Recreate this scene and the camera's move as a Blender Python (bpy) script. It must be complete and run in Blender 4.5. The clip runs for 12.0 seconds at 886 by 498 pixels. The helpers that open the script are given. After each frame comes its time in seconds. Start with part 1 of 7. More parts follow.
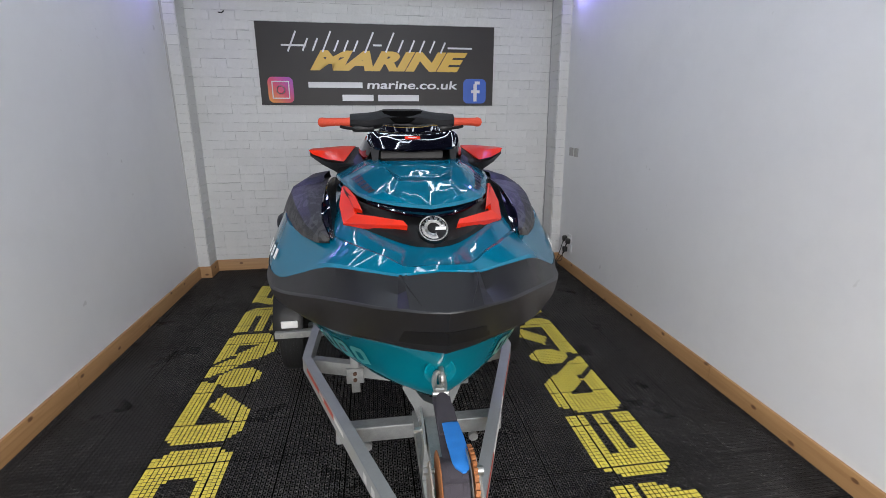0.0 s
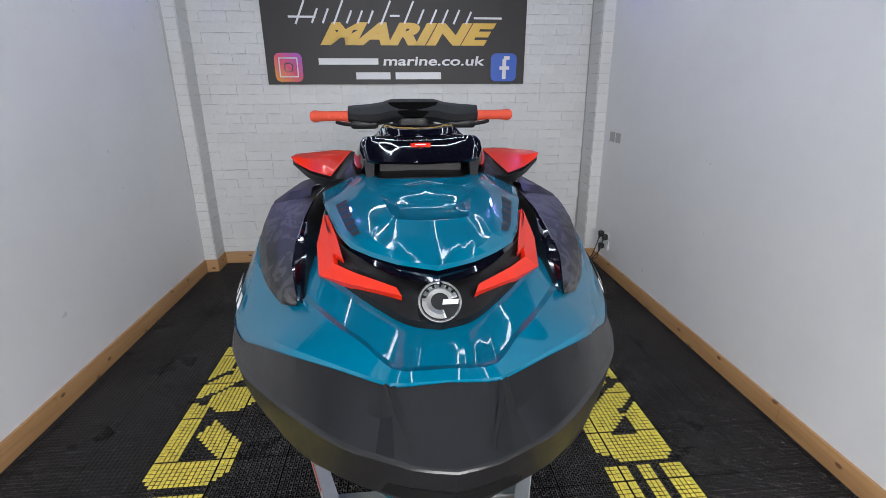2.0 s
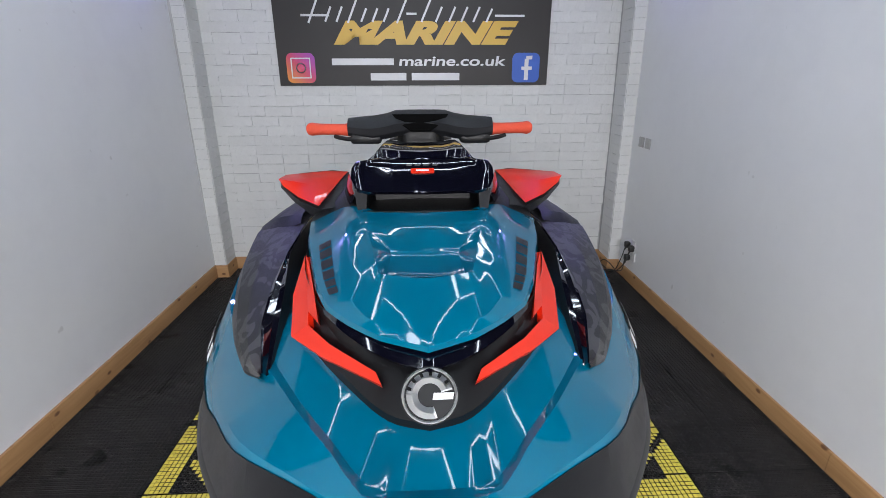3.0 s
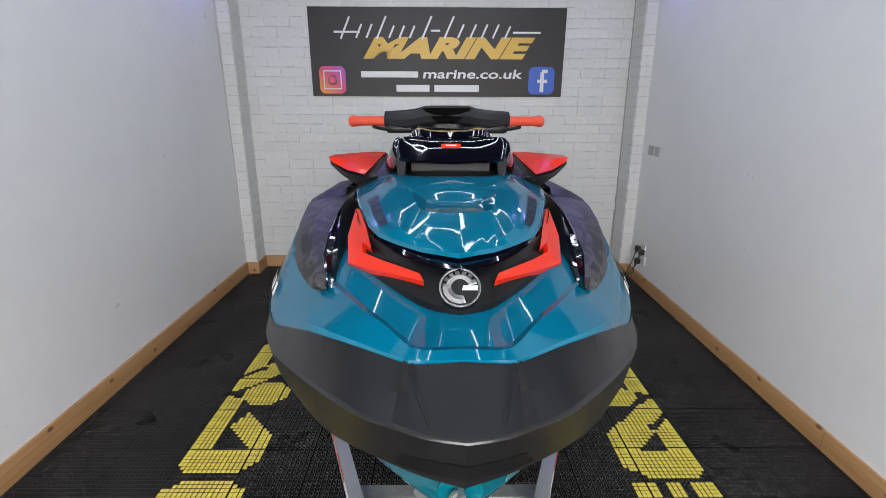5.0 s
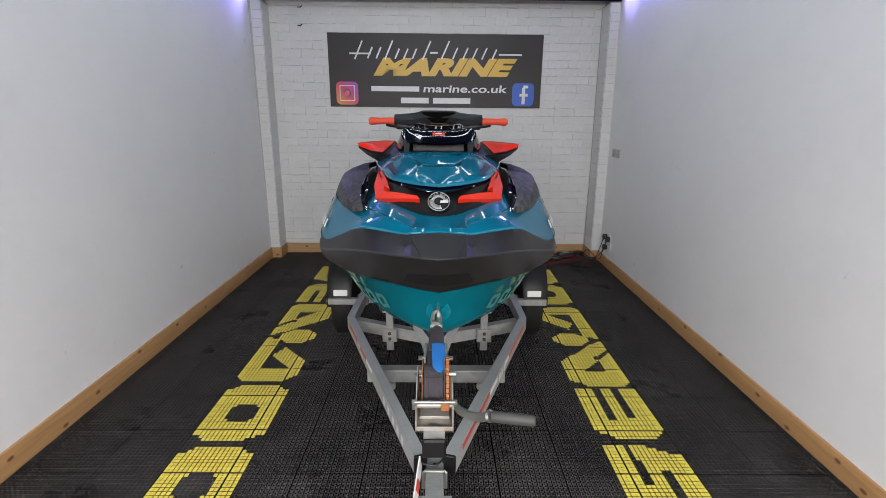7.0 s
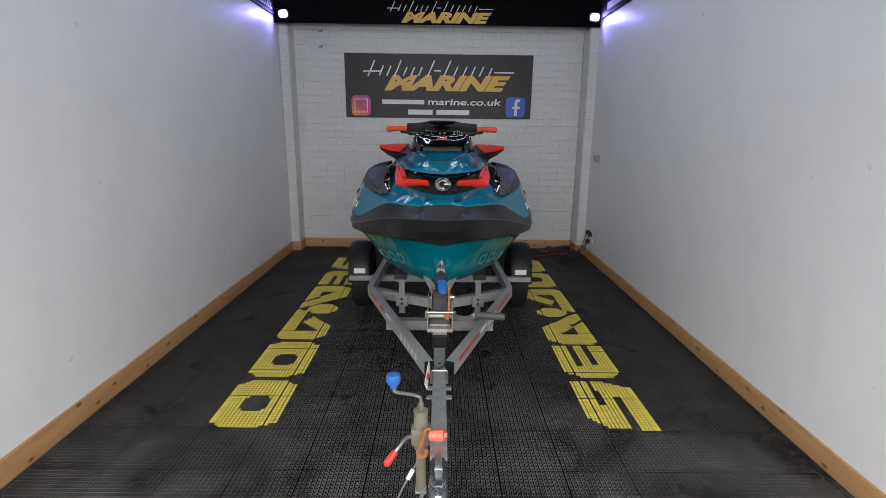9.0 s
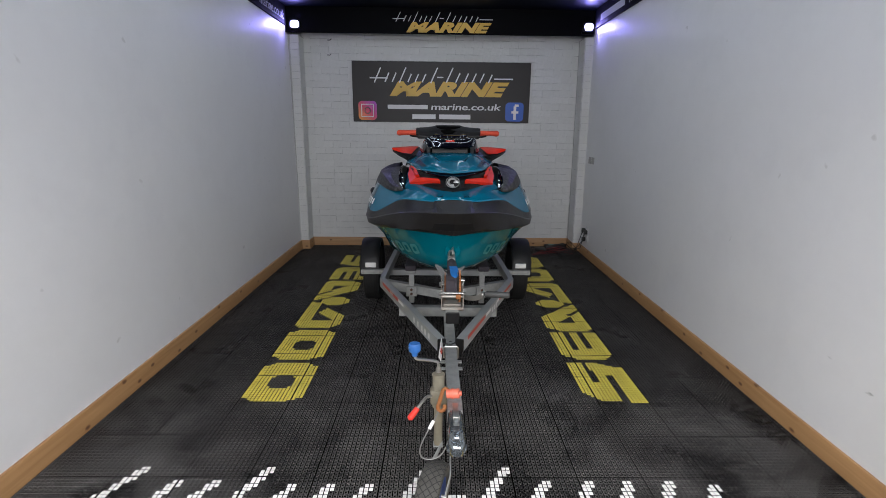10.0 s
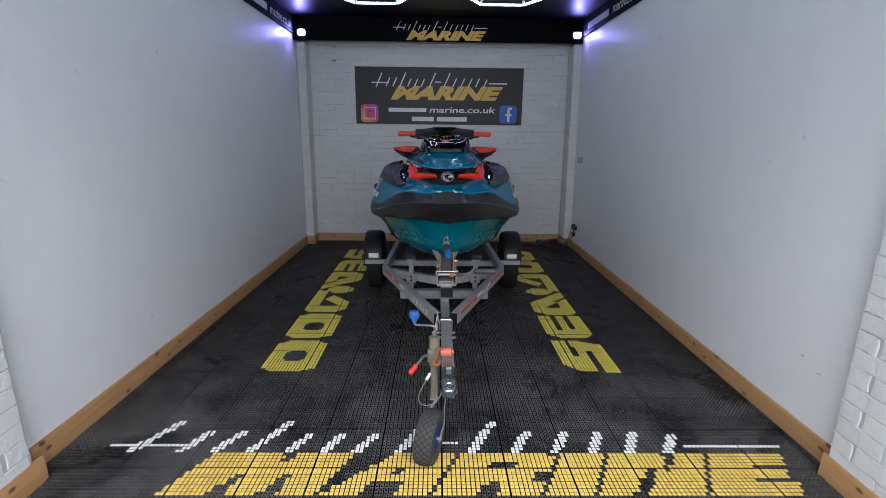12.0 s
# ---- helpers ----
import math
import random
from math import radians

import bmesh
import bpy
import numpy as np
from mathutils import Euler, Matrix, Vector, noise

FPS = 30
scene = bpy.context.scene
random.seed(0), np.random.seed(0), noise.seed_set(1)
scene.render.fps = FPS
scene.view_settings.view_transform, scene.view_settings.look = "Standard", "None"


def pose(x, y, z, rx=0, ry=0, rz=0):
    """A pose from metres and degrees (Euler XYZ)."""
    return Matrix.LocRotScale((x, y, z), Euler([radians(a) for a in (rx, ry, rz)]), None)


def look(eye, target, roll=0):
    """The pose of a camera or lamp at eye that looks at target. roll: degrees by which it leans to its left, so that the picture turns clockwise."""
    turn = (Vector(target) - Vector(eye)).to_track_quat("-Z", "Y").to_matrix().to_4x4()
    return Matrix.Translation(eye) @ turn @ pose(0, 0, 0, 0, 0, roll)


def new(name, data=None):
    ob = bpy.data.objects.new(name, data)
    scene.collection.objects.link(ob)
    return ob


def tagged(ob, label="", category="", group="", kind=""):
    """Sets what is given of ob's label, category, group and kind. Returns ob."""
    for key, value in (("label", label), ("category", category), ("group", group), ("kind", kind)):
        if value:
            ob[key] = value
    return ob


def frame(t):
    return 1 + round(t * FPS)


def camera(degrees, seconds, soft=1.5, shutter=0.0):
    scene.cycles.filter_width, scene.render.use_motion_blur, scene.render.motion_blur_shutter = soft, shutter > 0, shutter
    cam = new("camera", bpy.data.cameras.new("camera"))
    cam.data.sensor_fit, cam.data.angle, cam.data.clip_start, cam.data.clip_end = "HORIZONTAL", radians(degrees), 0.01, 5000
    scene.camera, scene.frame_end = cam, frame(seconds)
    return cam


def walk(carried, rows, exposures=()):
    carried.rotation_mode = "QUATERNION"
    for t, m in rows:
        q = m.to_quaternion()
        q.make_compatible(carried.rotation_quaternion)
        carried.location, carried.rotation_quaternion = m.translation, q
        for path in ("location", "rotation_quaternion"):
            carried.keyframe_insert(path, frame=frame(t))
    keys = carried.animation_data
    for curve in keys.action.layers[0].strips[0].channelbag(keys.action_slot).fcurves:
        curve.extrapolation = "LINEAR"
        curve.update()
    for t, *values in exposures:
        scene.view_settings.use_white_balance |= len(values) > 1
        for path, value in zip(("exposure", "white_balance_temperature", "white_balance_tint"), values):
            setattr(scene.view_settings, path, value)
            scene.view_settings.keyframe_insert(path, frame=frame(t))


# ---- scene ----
cam = camera(87.1, 12.0, soft=0.75)
PATH = [
    (0, (0.117, 0.321, 1.663), (0.399, 2.221, 1.108), 0.0),
    (0.5, (0.255, 0.364, 1.669), (0.456, 2.264, 1.078), -0.1),
    (1, (0.249, 0.491, 1.69), (0.436, 2.383, 1.069), -0.1),
    (1.5, (0.227, 0.697, 1.719), (0.417, 2.581, 1.074), -0.1),
    (2, (0.213, 0.795, 1.743), (0.384, 2.674, 1.08), -0.2),
    (2.5, (0.236, 0.912, 1.762), (0.364, 2.791, 1.089), -0.3),
    (3, (0.275, 1.024, 1.791), (0.359, 2.903, 1.113), -0.2),
    (3.2, (0.283, 1.056, 1.798), (0.356, 2.935, 1.119), -0.2),
    (4.8, (0.247, 0.805, 1.712), (0.272, 2.711, 1.106), 0.2),
    (5, (0.237, 0.74, 1.704), (0.257, 2.647, 1.102), 0.2),
    (5.5, (0.235, 0.598, 1.681), (0.244, 2.51, 1.095), 0.2),
    (6, (0.284, 0.368, 1.65), (0.287, 2.286, 1.085), 0.3),
    (6.5, (0.308, 0.127, 1.658), (0.319, 2.049, 1.104), 0.4),
    (7, (0.283, -0.109, 1.655), (0.299, 1.814, 1.108), 0.5),
    (8.8, (0.275, -0.768, 1.639), (0.287, 1.166, 1.129), 0.7),
    (9, (0.27, -0.839, 1.639), (0.282, 1.096, 1.134), 0.7),
    (9.5, (0.203, -1.016, 1.636), (0.222, 0.921, 1.141), 0.7),
    (10, (0.196, -1.148, 1.644), (0.218, 0.79, 1.152), 0.6),
    (10.5, (0.211, -1.29, 1.642), (0.239, 0.649, 1.152), 0.7),
    (11, (0.211, -1.416, 1.644), (0.246, 0.523, 1.155), 0.6),
    (11.5, (0.218, -1.5, 1.641), (0.247, 0.439, 1.153), 0.6),
    (12, (0.214, -1.541, 1.637), (0.239, 0.399, 1.153), 0.6),
]
walk(cam, [(t, look(eye, target, roll)) for t, eye, target, roll in PATH],
     exposures=[(0, -0.54, 6340, 12), (3, -0.32, 6200, 12), (5, -0.33, 6380, 12), (6.5, -0.46, 6480, 12), (7, -0.60, 6480, 12), (9, -1.11, 6300, 12), (10.5, -1.37, 6170, 12), (12, -1.53, 5790, 12)])

# ---- world, lights, exposure ----
world = bpy.data.worlds.new("world")
scene.world = world
world.use_nodes = True
world.node_tree.nodes["Background"].inputs[0].default_value = (0.6, 0.65, 0.75, 1)
world.node_tree.nodes["Background"].inputs[1].default_value = 0.02
scene.view_settings.exposure = 0.0
LED_POWER = 20.6
FLOOD_POWER = 500.0
DOOR_POWER = 640.0

# daylight that enters by the open front of the bay
day = bpy.data.lights.new("door_daylight", "AREA")
day.shape, day.size, day.size_y, day.energy, day.color = "RECTANGLE", 3.3, 1.4, DOOR_POWER, (1.0, 0.975, 0.94)
day_ob = new("door_daylight", day)
day_ob.matrix_world = look((0.25, -2.30, 2.15), (0.25, -1.55, 0.0))

# ---- plan ----
SKX = 0.272                    # centre line of the craft and its trailer
CEIL = 3.13
YB, SLOPE = 5.55, 0.006        # rear wall at x = 0.23, and its skew
YF = -2.4
TILE = 0.322
CELL = TILE / 14
TX0, TY0 = -0.72, 0.468
COURSE, BRICK = 0.0878, 0.241


def rear(x):
    return YB + SLOPE * (x - 0.23)


def west(y):
    return -1.768 + 0.005 * (y - 0.5)


def east(y, z=0.0):
    """The east wall, which leans in towards the rear."""
    return 2.228 - 0.003 * (y - 0.5) - 0.0032 * z * max(y - 0.4, 0.0)


# ---- materials ----
def mk(name, col, rough=0.5, speck=0.0, metal=0.0, var=0.12, scale=3.0, bump=0.0, bscale=120.0, coat=0.0, dirt=0.0,
       dirtcol=(0.05, 0.045, 0.04), dscale=2.0, rand=0.0, stretch=(1, 1, 1), spec=0.5, rvar=0.15, island=0.0, bdist=0.004):
    m = bpy.data.materials.new(name)
    m.use_nodes = True
    nt = m.node_tree
    N, L = nt.nodes, nt.links
    b = N["Principled BSDF"]
    b.inputs["Metallic"].default_value = metal
    b.inputs["Specular IOR Level"].default_value = spec
    b.inputs["Coat Weight"].default_value = coat
    b.inputs["Coat Roughness"].default_value = 0.03
    tc = N.new("ShaderNodeTexCoord")
    mp = N.new("ShaderNodeMapping")
    mp.inputs["Scale"].default_value = stretch
    L.new(tc.outputs["Object"], mp.inputs["Vector"])

    def noi(s, d=4.0, r=0.6):
        n = N.new("ShaderNodeTexNoise")
        n.inputs["Scale"].default_value = s
        n.inputs["Detail"].default_value = d
        n.inputs["Roughness"].default_value = r
        L.new(mp.outputs["Vector"], n.inputs["Vector"])
        return n

    def mathn(op, a, bb):
        n = N.new("ShaderNodeMath")
        n.operation = op
        for i, v in enumerate((a, bb)):
            if isinstance(v, (int, float)):
                n.inputs[i].default_value = v
            else:
                L.new(v, n.inputs[i])
        return n.outputs[0]

    n1, n2 = noi(scale), noi(scale * 9, 3.0)
    f = mathn("MULTIPLY", mathn("SUBTRACT", mathn("ADD", n1.outputs[0], mathn("MULTIPLY", n2.outputs[0], 0.5)), 0.75), 2.0 * var)
    if rand:
        oi = N.new("ShaderNodeObjectInfo")
        f = mathn("ADD", f, mathn("MULTIPLY", mathn("SUBTRACT", oi.outputs["Random"], 0.5), rand))
    if island:
        ge = N.new("ShaderNodeNewGeometry")
        f = mathn("ADD", f, mathn("MULTIPLY", mathn("SUBTRACT", ge.outputs["Random Per Island"], 0.5), island))
    val = mathn("ADD", f, 1.0)
    sc = N.new("ShaderNodeVectorMath")
    sc.operation = "SCALE"
    sc.inputs[0].default_value = col
    L.new(val, sc.inputs["Scale"])
    out = sc.outputs[0]
    if dirt:
        nd = noi(dscale, 6.0, 0.7)
        r = N.new("ShaderNodeMapRange")
        r.inputs[1].default_value, r.inputs[2].default_value = 0.5, 0.78
        r.inputs[3].default_value, r.inputs[4].default_value = 0.0, dirt
        L.new(nd.outputs[0], r.inputs[0])
        mx = N.new("ShaderNodeMix")
        mx.data_type = "RGBA"
        L.new(r.outputs[0], mx.inputs[0])
        L.new(out, mx.inputs[6])
        mx.inputs[7].default_value = (*dirtcol, 1)
        out = mx.outputs[2]
    if speck:
        ns = noi(9.0, 2.0, 0.5)
        r = N.new("ShaderNodeMapRange")
        r.inputs[1].default_value, r.inputs[2].default_value = 0.735, 0.775
        r.inputs[3].default_value, r.inputs[4].default_value = 0.0, speck
        L.new(ns.outputs[0], r.inputs[0])
        mx = N.new("ShaderNodeMix")
        mx.data_type = "RGBA"
        L.new(r.outputs[0], mx.inputs[0])
        L.new(out, mx.inputs[6])
        mx.inputs[7].default_value = (0.30, 0.28, 0.26, 1)
        out = mx.outputs[2]
    L.new(out, b.inputs["Base Color"])
    L.new(mathn("ADD", mathn("MULTIPLY", mathn("SUBTRACT", n2.outputs[0], 0.5), rvar * rough * 2), rough), b.inputs["Roughness"])
    if bump:
        nb = noi(bscale, 3.0)
        bp = N.new("ShaderNodeBump")
        bp.inputs["Strength"].default_value = bump
        bp.inputs["Distance"].default_value = bdist
        L.new(nb.outputs[0], bp.inputs["Height"])
        L.new(bp.outputs[0], b.inputs["Normal"])
    return m


def mk_emit(name, col, power):
    m = bpy.data.materials.new(name)
    m.use_nodes = True
    nt = m.node_tree
    e = nt.nodes.new("ShaderNodeEmission")
    e.inputs[0].default_value = (*col, 1)
    e.inputs[1].default_value = power
    nt.links.new(e.outputs[0], nt.nodes["Material Output"].inputs[0])
    return m


def mk_pine(name, axis):
    """Planed pine: long grain streaks and dark knots."""
    m = bpy.data.materials.new(name)
    m.use_nodes = True
    N, L = m.node_tree.nodes, m.node_tree.links
    b = N["Principled BSDF"]
    b.inputs["Roughness"].default_value = 0.5
    tc, mp = N.new("ShaderNodeTexCoord"), N.new("ShaderNodeMapping")
    mp.inputs["Scale"].default_value = (1.2, 26, 26) if axis == "x" else (26, 1.2, 26)
    L.new(tc.outputs["Object"], mp.inputs["Vector"])
    n = N.new("ShaderNodeTexNoise")
    n.inputs["Scale"].default_value, n.inputs["Detail"].default_value, n.inputs["Distortion"].default_value = 1.6, 6.0, 0.6
    L.new(mp.outputs[0], n.inputs["Vector"])
    cr = N.new("ShaderNodeValToRGB")
    cr.color_ramp.elements[0].position, cr.color_ramp.elements[0].color = 0.3, (0.33, 0.178, 0.074, 1)
    cr.color_ramp.elements[1].position, cr.color_ramp.elements[1].color = 0.7, (0.43, 0.245, 0.108, 1)
    L.new(n.outputs[0], cr.inputs[0])
    sp, cb = N.new("ShaderNodeSeparateXYZ"), N.new("ShaderNodeCombineXYZ")
    L.new(tc.outputs["Object"], sp.inputs[0])
    L.new(sp.outputs[axis.upper()], cb.inputs[0])
    L.new(sp.outputs["Z"], cb.inputs[1])
    mp2 = N.new("ShaderNodeMapping")
    mp2.inputs["Scale"].default_value = (4.0, 7.0, 1.0)
    L.new(cb.outputs[0], mp2.inputs["Vector"])
    vo = N.new("ShaderNodeTexVoronoi")
    vo.voronoi_dimensions = "2D"
    vo.inputs["Scale"].default_value = 1.0
    L.new(mp2.outputs[0], vo.inputs["Vector"])
    r = N.new("ShaderNodeMapRange")
    r.inputs[1].default_value, r.inputs[2].default_value, r.inputs[3].default_value, r.inputs[4].default_value = 0.055, 0.095, 0.9, 0.0
    L.new(vo.outputs["Distance"], r.inputs[0])
    mx = N.new("ShaderNodeMix")
    mx.data_type = "RGBA"
    L.new(r.outputs[0], mx.inputs[0])
    L.new(cr.outputs[0], mx.inputs[6])
    mx.inputs[7].default_value = (0.10, 0.04, 0.015, 1)
    L.new(mx.outputs[2], b.inputs["Base Color"])
    bp = N.new("ShaderNodeBump")
    bp.inputs["Strength"].default_value, bp.inputs["Distance"].default_value = 0.25, 0.002
    L.new(n.outputs[0], bp.inputs["Height"])
    L.new(bp.outputs[0], b.inputs["Normal"])
    return m


def mk_camo(name, dark, light, scale):
    """Matt moulded panel with a broken two-tone print."""
    m = mk(name, dark, 0.5, bump=0.15, bscale=500)
    N, L = m.node_tree.nodes, m.node_tree.links
    tc, mp = N.new("ShaderNodeTexCoord"), N.new("ShaderNodeMapping")
    mp.inputs["Scale"].default_value = (1.6, 0.8, 1.0)
    mp.inputs["Rotation"].default_value = (0.3, 0.2, 0.6)
    L.new(tc.outputs["Object"], mp.inputs["Vector"])
    v = N.new("ShaderNodeTexNoise")
    v.inputs["Scale"].default_value, v.inputs["Detail"].default_value, v.inputs["Distortion"].default_value = scale, 1.0, 1.5
    L.new(mp.outputs[0], v.inputs["Vector"])
    r = N.new("ShaderNodeMapRange")
    r.inputs[1].default_value, r.inputs[2].default_value = 0.50, 0.515
    L.new(v.outputs[0], r.inputs[0])
    mx = N.new("ShaderNodeMix")
    mx.data_type = "RGBA"
    L.new(r.outputs[0], mx.inputs[0])
    mx.inputs[6].default_value, mx.inputs[7].default_value = (*dark, 1), (*light, 1)
    L.new(mx.outputs[2], N["Principled BSDF"].inputs["Base Color"])
    return m


def mk_world(name):
    """Grimy moulded floor plastic: dusty and rubbed patches that run on from tile to tile."""
    m = bpy.data.materials.new(name)
    m.use_nodes = True
    N, L = m.node_tree.nodes, m.node_tree.links
    b = N["Principled BSDF"]
    g = N.new("ShaderNodeNewGeometry")

    def noise(s, d, r, lo, hi, a, z, w=0.0):
        n = N.new("ShaderNodeTexNoise")
        n.inputs["Scale"].default_value, n.inputs["Detail"].default_value, n.inputs["Roughness"].default_value, n.inputs["Distortion"].default_value = s, d, r, w
        L.new(g.outputs["Position"], n.inputs["Vector"])
        q = N.new("ShaderNodeMapRange")
        for i, v in enumerate((lo, hi, a, z)):
            q.inputs[i + 1].default_value = v
        L.new(n.outputs[0], q.inputs[0])
        return q.outputs[0]

    def mix(f, a, c):
        x = N.new("ShaderNodeMix")
        x.data_type = "RGBA"
        L.new(f, x.inputs[0])
        for i, v in ((6, a), (7, c)):
            if isinstance(v, tuple):
                x.inputs[i].default_value = (*v, 1)
            else:
                L.new(v, x.inputs[i])
        return x.outputs[2]

    # dust patches, strengthened towards the door to paint in the brighter light there
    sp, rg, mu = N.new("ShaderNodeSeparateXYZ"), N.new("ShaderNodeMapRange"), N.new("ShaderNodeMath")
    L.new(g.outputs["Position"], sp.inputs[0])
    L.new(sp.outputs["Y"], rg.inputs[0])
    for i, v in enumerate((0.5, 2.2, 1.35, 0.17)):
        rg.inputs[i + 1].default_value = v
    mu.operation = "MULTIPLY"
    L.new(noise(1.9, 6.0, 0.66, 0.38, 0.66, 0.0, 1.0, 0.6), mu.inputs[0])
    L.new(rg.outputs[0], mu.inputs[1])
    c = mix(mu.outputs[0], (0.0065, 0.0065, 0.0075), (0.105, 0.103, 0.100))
    # pale specks: dust, and the glints off the ring edges painted in with it
    c = mix(noise(34.0, 3.0, 0.7, 0.52, 0.78, 0.0, 0.6), c, (0.20, 0.194, 0.182))
    c = mix(noise(230.0, 2.0, 0.6, 0.60, 0.68, 0.0, 0.75), c, (0.46, 0.41, 0.39))
    L.new(c, b.inputs["Base Color"])
    L.new(noise(2.6, 5.0, 0.65, 0.36, 0.66, 0.24, 0.50), b.inputs["Roughness"])
    b.inputs["Specular IOR Level"].default_value = 0.15
    bp = N.new("ShaderNodeBump")
    bp.inputs["Strength"].default_value, bp.inputs["Distance"].default_value = 0.6, 0.003
    L.new(noise(160.0, 3.0, 0.6, 0.2, 0.8, 0.0, 1.0), bp.inputs["Height"])
    L.new(bp.outputs[0], b.inputs["Normal"])
    return m


M_WALL = mk("white_wall_paint", (0.76, 0.76, 0.765), 0.42, speck=0.3, var=0.045, scale=1.0, bump=0.05, bscale=60, dirt=0.14, dirtcol=(0.5, 0.5, 0.52), dscale=1.8)
M_BRICK = mk("white_painted_brick", (0.64, 0.64, 0.63), 0.55, var=0.08, scale=7, bump=1.0, bscale=24, bdist=0.008, rand=0.07, island=0.03, dirt=0.2, dirtcol=(0.5, 0.5, 0.5), dscale=5)
# mortar and pointing greyer than their white paint, for the shade in the joints
M_MORTAR = mk("shaded_painted_mortar", (0.42, 0.42, 0.415), 0.8, var=0.15, scale=9, bump=0.6, bscale=90)
M_POINTING = mk("shaded_painted_pointing", (0.46, 0.46, 0.455), 0.7, var=0.10, scale=9, bump=0.9, bscale=40)
M_CEIL = mk("dark_ceiling_sheet", (0.004, 0.006, 0.013), 0.42, spec=0.3, var=0.2, scale=0.8)
M_PANEL = mk("black_sign_board", (0.002, 0.002, 0.003), 0.6, spec=0.06, var=0.3, scale=1.0)
M_PINE_Y, M_PINE_X = mk_pine("planed_pine_along", "y"), mk_pine("planed_pine_across", "x")
# near-black, standing in for the shade in gaps, holes and hollows
M_SHADE = mk("near_black_shade", (0.003, 0.003, 0.003), 0.9, spec=0.02)
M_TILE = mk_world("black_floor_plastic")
M_YELLOW = mk("yellow_floor_insert", (0.68, 0.57, 0.075), 0.42, var=0.10, scale=6, island=0.18, dirt=0.25, dirtcol=(0.25, 0.2, 0.06), dscale=5)
M_GOLDST = mk("golden_floor_insert", (0.82, 0.57, 0.10), 0.42, var=0.10, scale=6, island=0.18, dirt=0.2, dirtcol=(0.3, 0.22, 0.08), dscale=5)
M_WHITE = mk("white_floor_insert", (0.90, 0.89, 0.86), 0.42, var=0.06, scale=6, island=0.12, dirt=0.2, dirtcol=(0.4, 0.38, 0.34), dscale=6)
M_LED = mk_emit("white_led_tube", (0.83, 0.915, 1.0), LED_POWER)
M_FLOOD = mk_emit("violet_white_flood", (0.33, 0.29, 1.0), FLOOD_POWER)
M_BANNER = mk("dark_brown_banner", (0.0145, 0.0108, 0.0105), 0.5, var=0.25, scale=1.2)
M_GOLD = mk("gold_print", (0.66, 0.40, 0.045), 0.4, var=0.06, scale=4)
M_PRINT = mk("pale_print", (0.66, 0.66, 0.68), 0.4, var=0.05, scale=4)
def mk_blend(name, c0, c1, c2, corner, size):
    """A diagonal blend of three print colours over a square of that size."""
    m = mk(name, c1, 0.4)
    N, L = m.node_tree.nodes, m.node_tree.links
    tc, mp, gr, cr = N.new("ShaderNodeTexCoord"), N.new("ShaderNodeVectorMath"), N.new("ShaderNodeMath"), N.new("ShaderNodeValToRGB")
    mp.operation, mp.inputs[1].default_value = "DOT_PRODUCT", (0.5 / size, 0.0, 0.5 / size)
    L.new(tc.outputs["Object"], mp.inputs[0])
    gr.operation, gr.inputs[1].default_value = "SUBTRACT", (corner[0] + corner[1]) * 0.5 / size
    L.new(mp.outputs["Value"], gr.inputs[0])
    cr.color_ramp.elements[0].position, cr.color_ramp.elements[0].color = 0.1, (*c0, 1)
    cr.color_ramp.elements[1].position, cr.color_ramp.elements[1].color = 0.9, (*c2, 1)
    e = cr.color_ramp.elements.new(0.5)
    e.color = (*c1, 1)
    L.new(gr.outputs[0], cr.inputs[0])
    L.new(cr.outputs[0], N["Principled BSDF"].inputs["Base Color"])
    return m


M_BLUE = mk("blue_print", (0.02, 0.10, 0.48), 0.4, var=0.05)
M_PINK = mk_blend("magenta_print", (0.72, 0.24, 0.03), (0.60, 0.045, 0.12), (0.36, 0.05, 0.42), (-0.917, 1.79), 0.25)
M_TEAL = mk("teal_gelcoat", (0.0, 0.115, 0.20), 0.5, var=0.05, scale=4, coat=0.9, rvar=0.05, spec=0.02)
M_TEALHULL = mk("teal_hull_gelcoat", (0.0, 0.115, 0.155), 0.5, var=0.05, scale=4, coat=0.7, spec=0.02)
M_DECAL = mk("pale_teal_decal", (0.022, 0.165, 0.18), 0.35, var=0.2, scale=10)
M_BUMP = mk("dark_grey_rubber", (0.0085, 0.0082, 0.0090), 0.38, var=0.14, scale=5, bump=0.10, bscale=400, dirt=0.14, dirtcol=(0.038, 0.034, 0.031), dscale=4, spec=0.38)
M_HIGHLIGHT = mk("rubber_ridge_highlight", (0.013, 0.0125, 0.0125), 0.36, var=0.3, scale=20, bump=0.1, bscale=300, spec=0.55)
M_BLACK = mk("black_plastic", (0.0035, 0.0035, 0.004), 0.45, spec=0.35, var=0.15, scale=6, bump=0.08, bscale=500)
M_GLOSS = mk("gloss_midnight", (0.0022, 0.0022, 0.006), 0.06, var=0.1, coat=1.0)
M_CAMO = mk_camo("grey_camo_panel", (0.009, 0.009, 0.0095), (0.046, 0.046, 0.047), 15)
M_RED = mk("orange_red_plastic", (0.64, 0.022, 0.004), 0.35, var=0.06, scale=6, coat=0.4, spec=0.15)
M_GRIP = mk("orange_red_rubber", (0.62, 0.07, 0.03), 0.6, var=0.12, scale=20, bump=0.3, bscale=260)
M_CHAR = mk("charcoal_plastic", (0.010, 0.0105, 0.0125), 0.48, spec=0.3, var=0.12, scale=6, bump=0.12, bscale=450)
M_SILVER = mk("brushed_silver", (0.66, 0.66, 0.66), 0.3, metal=0.25, var=0.05)
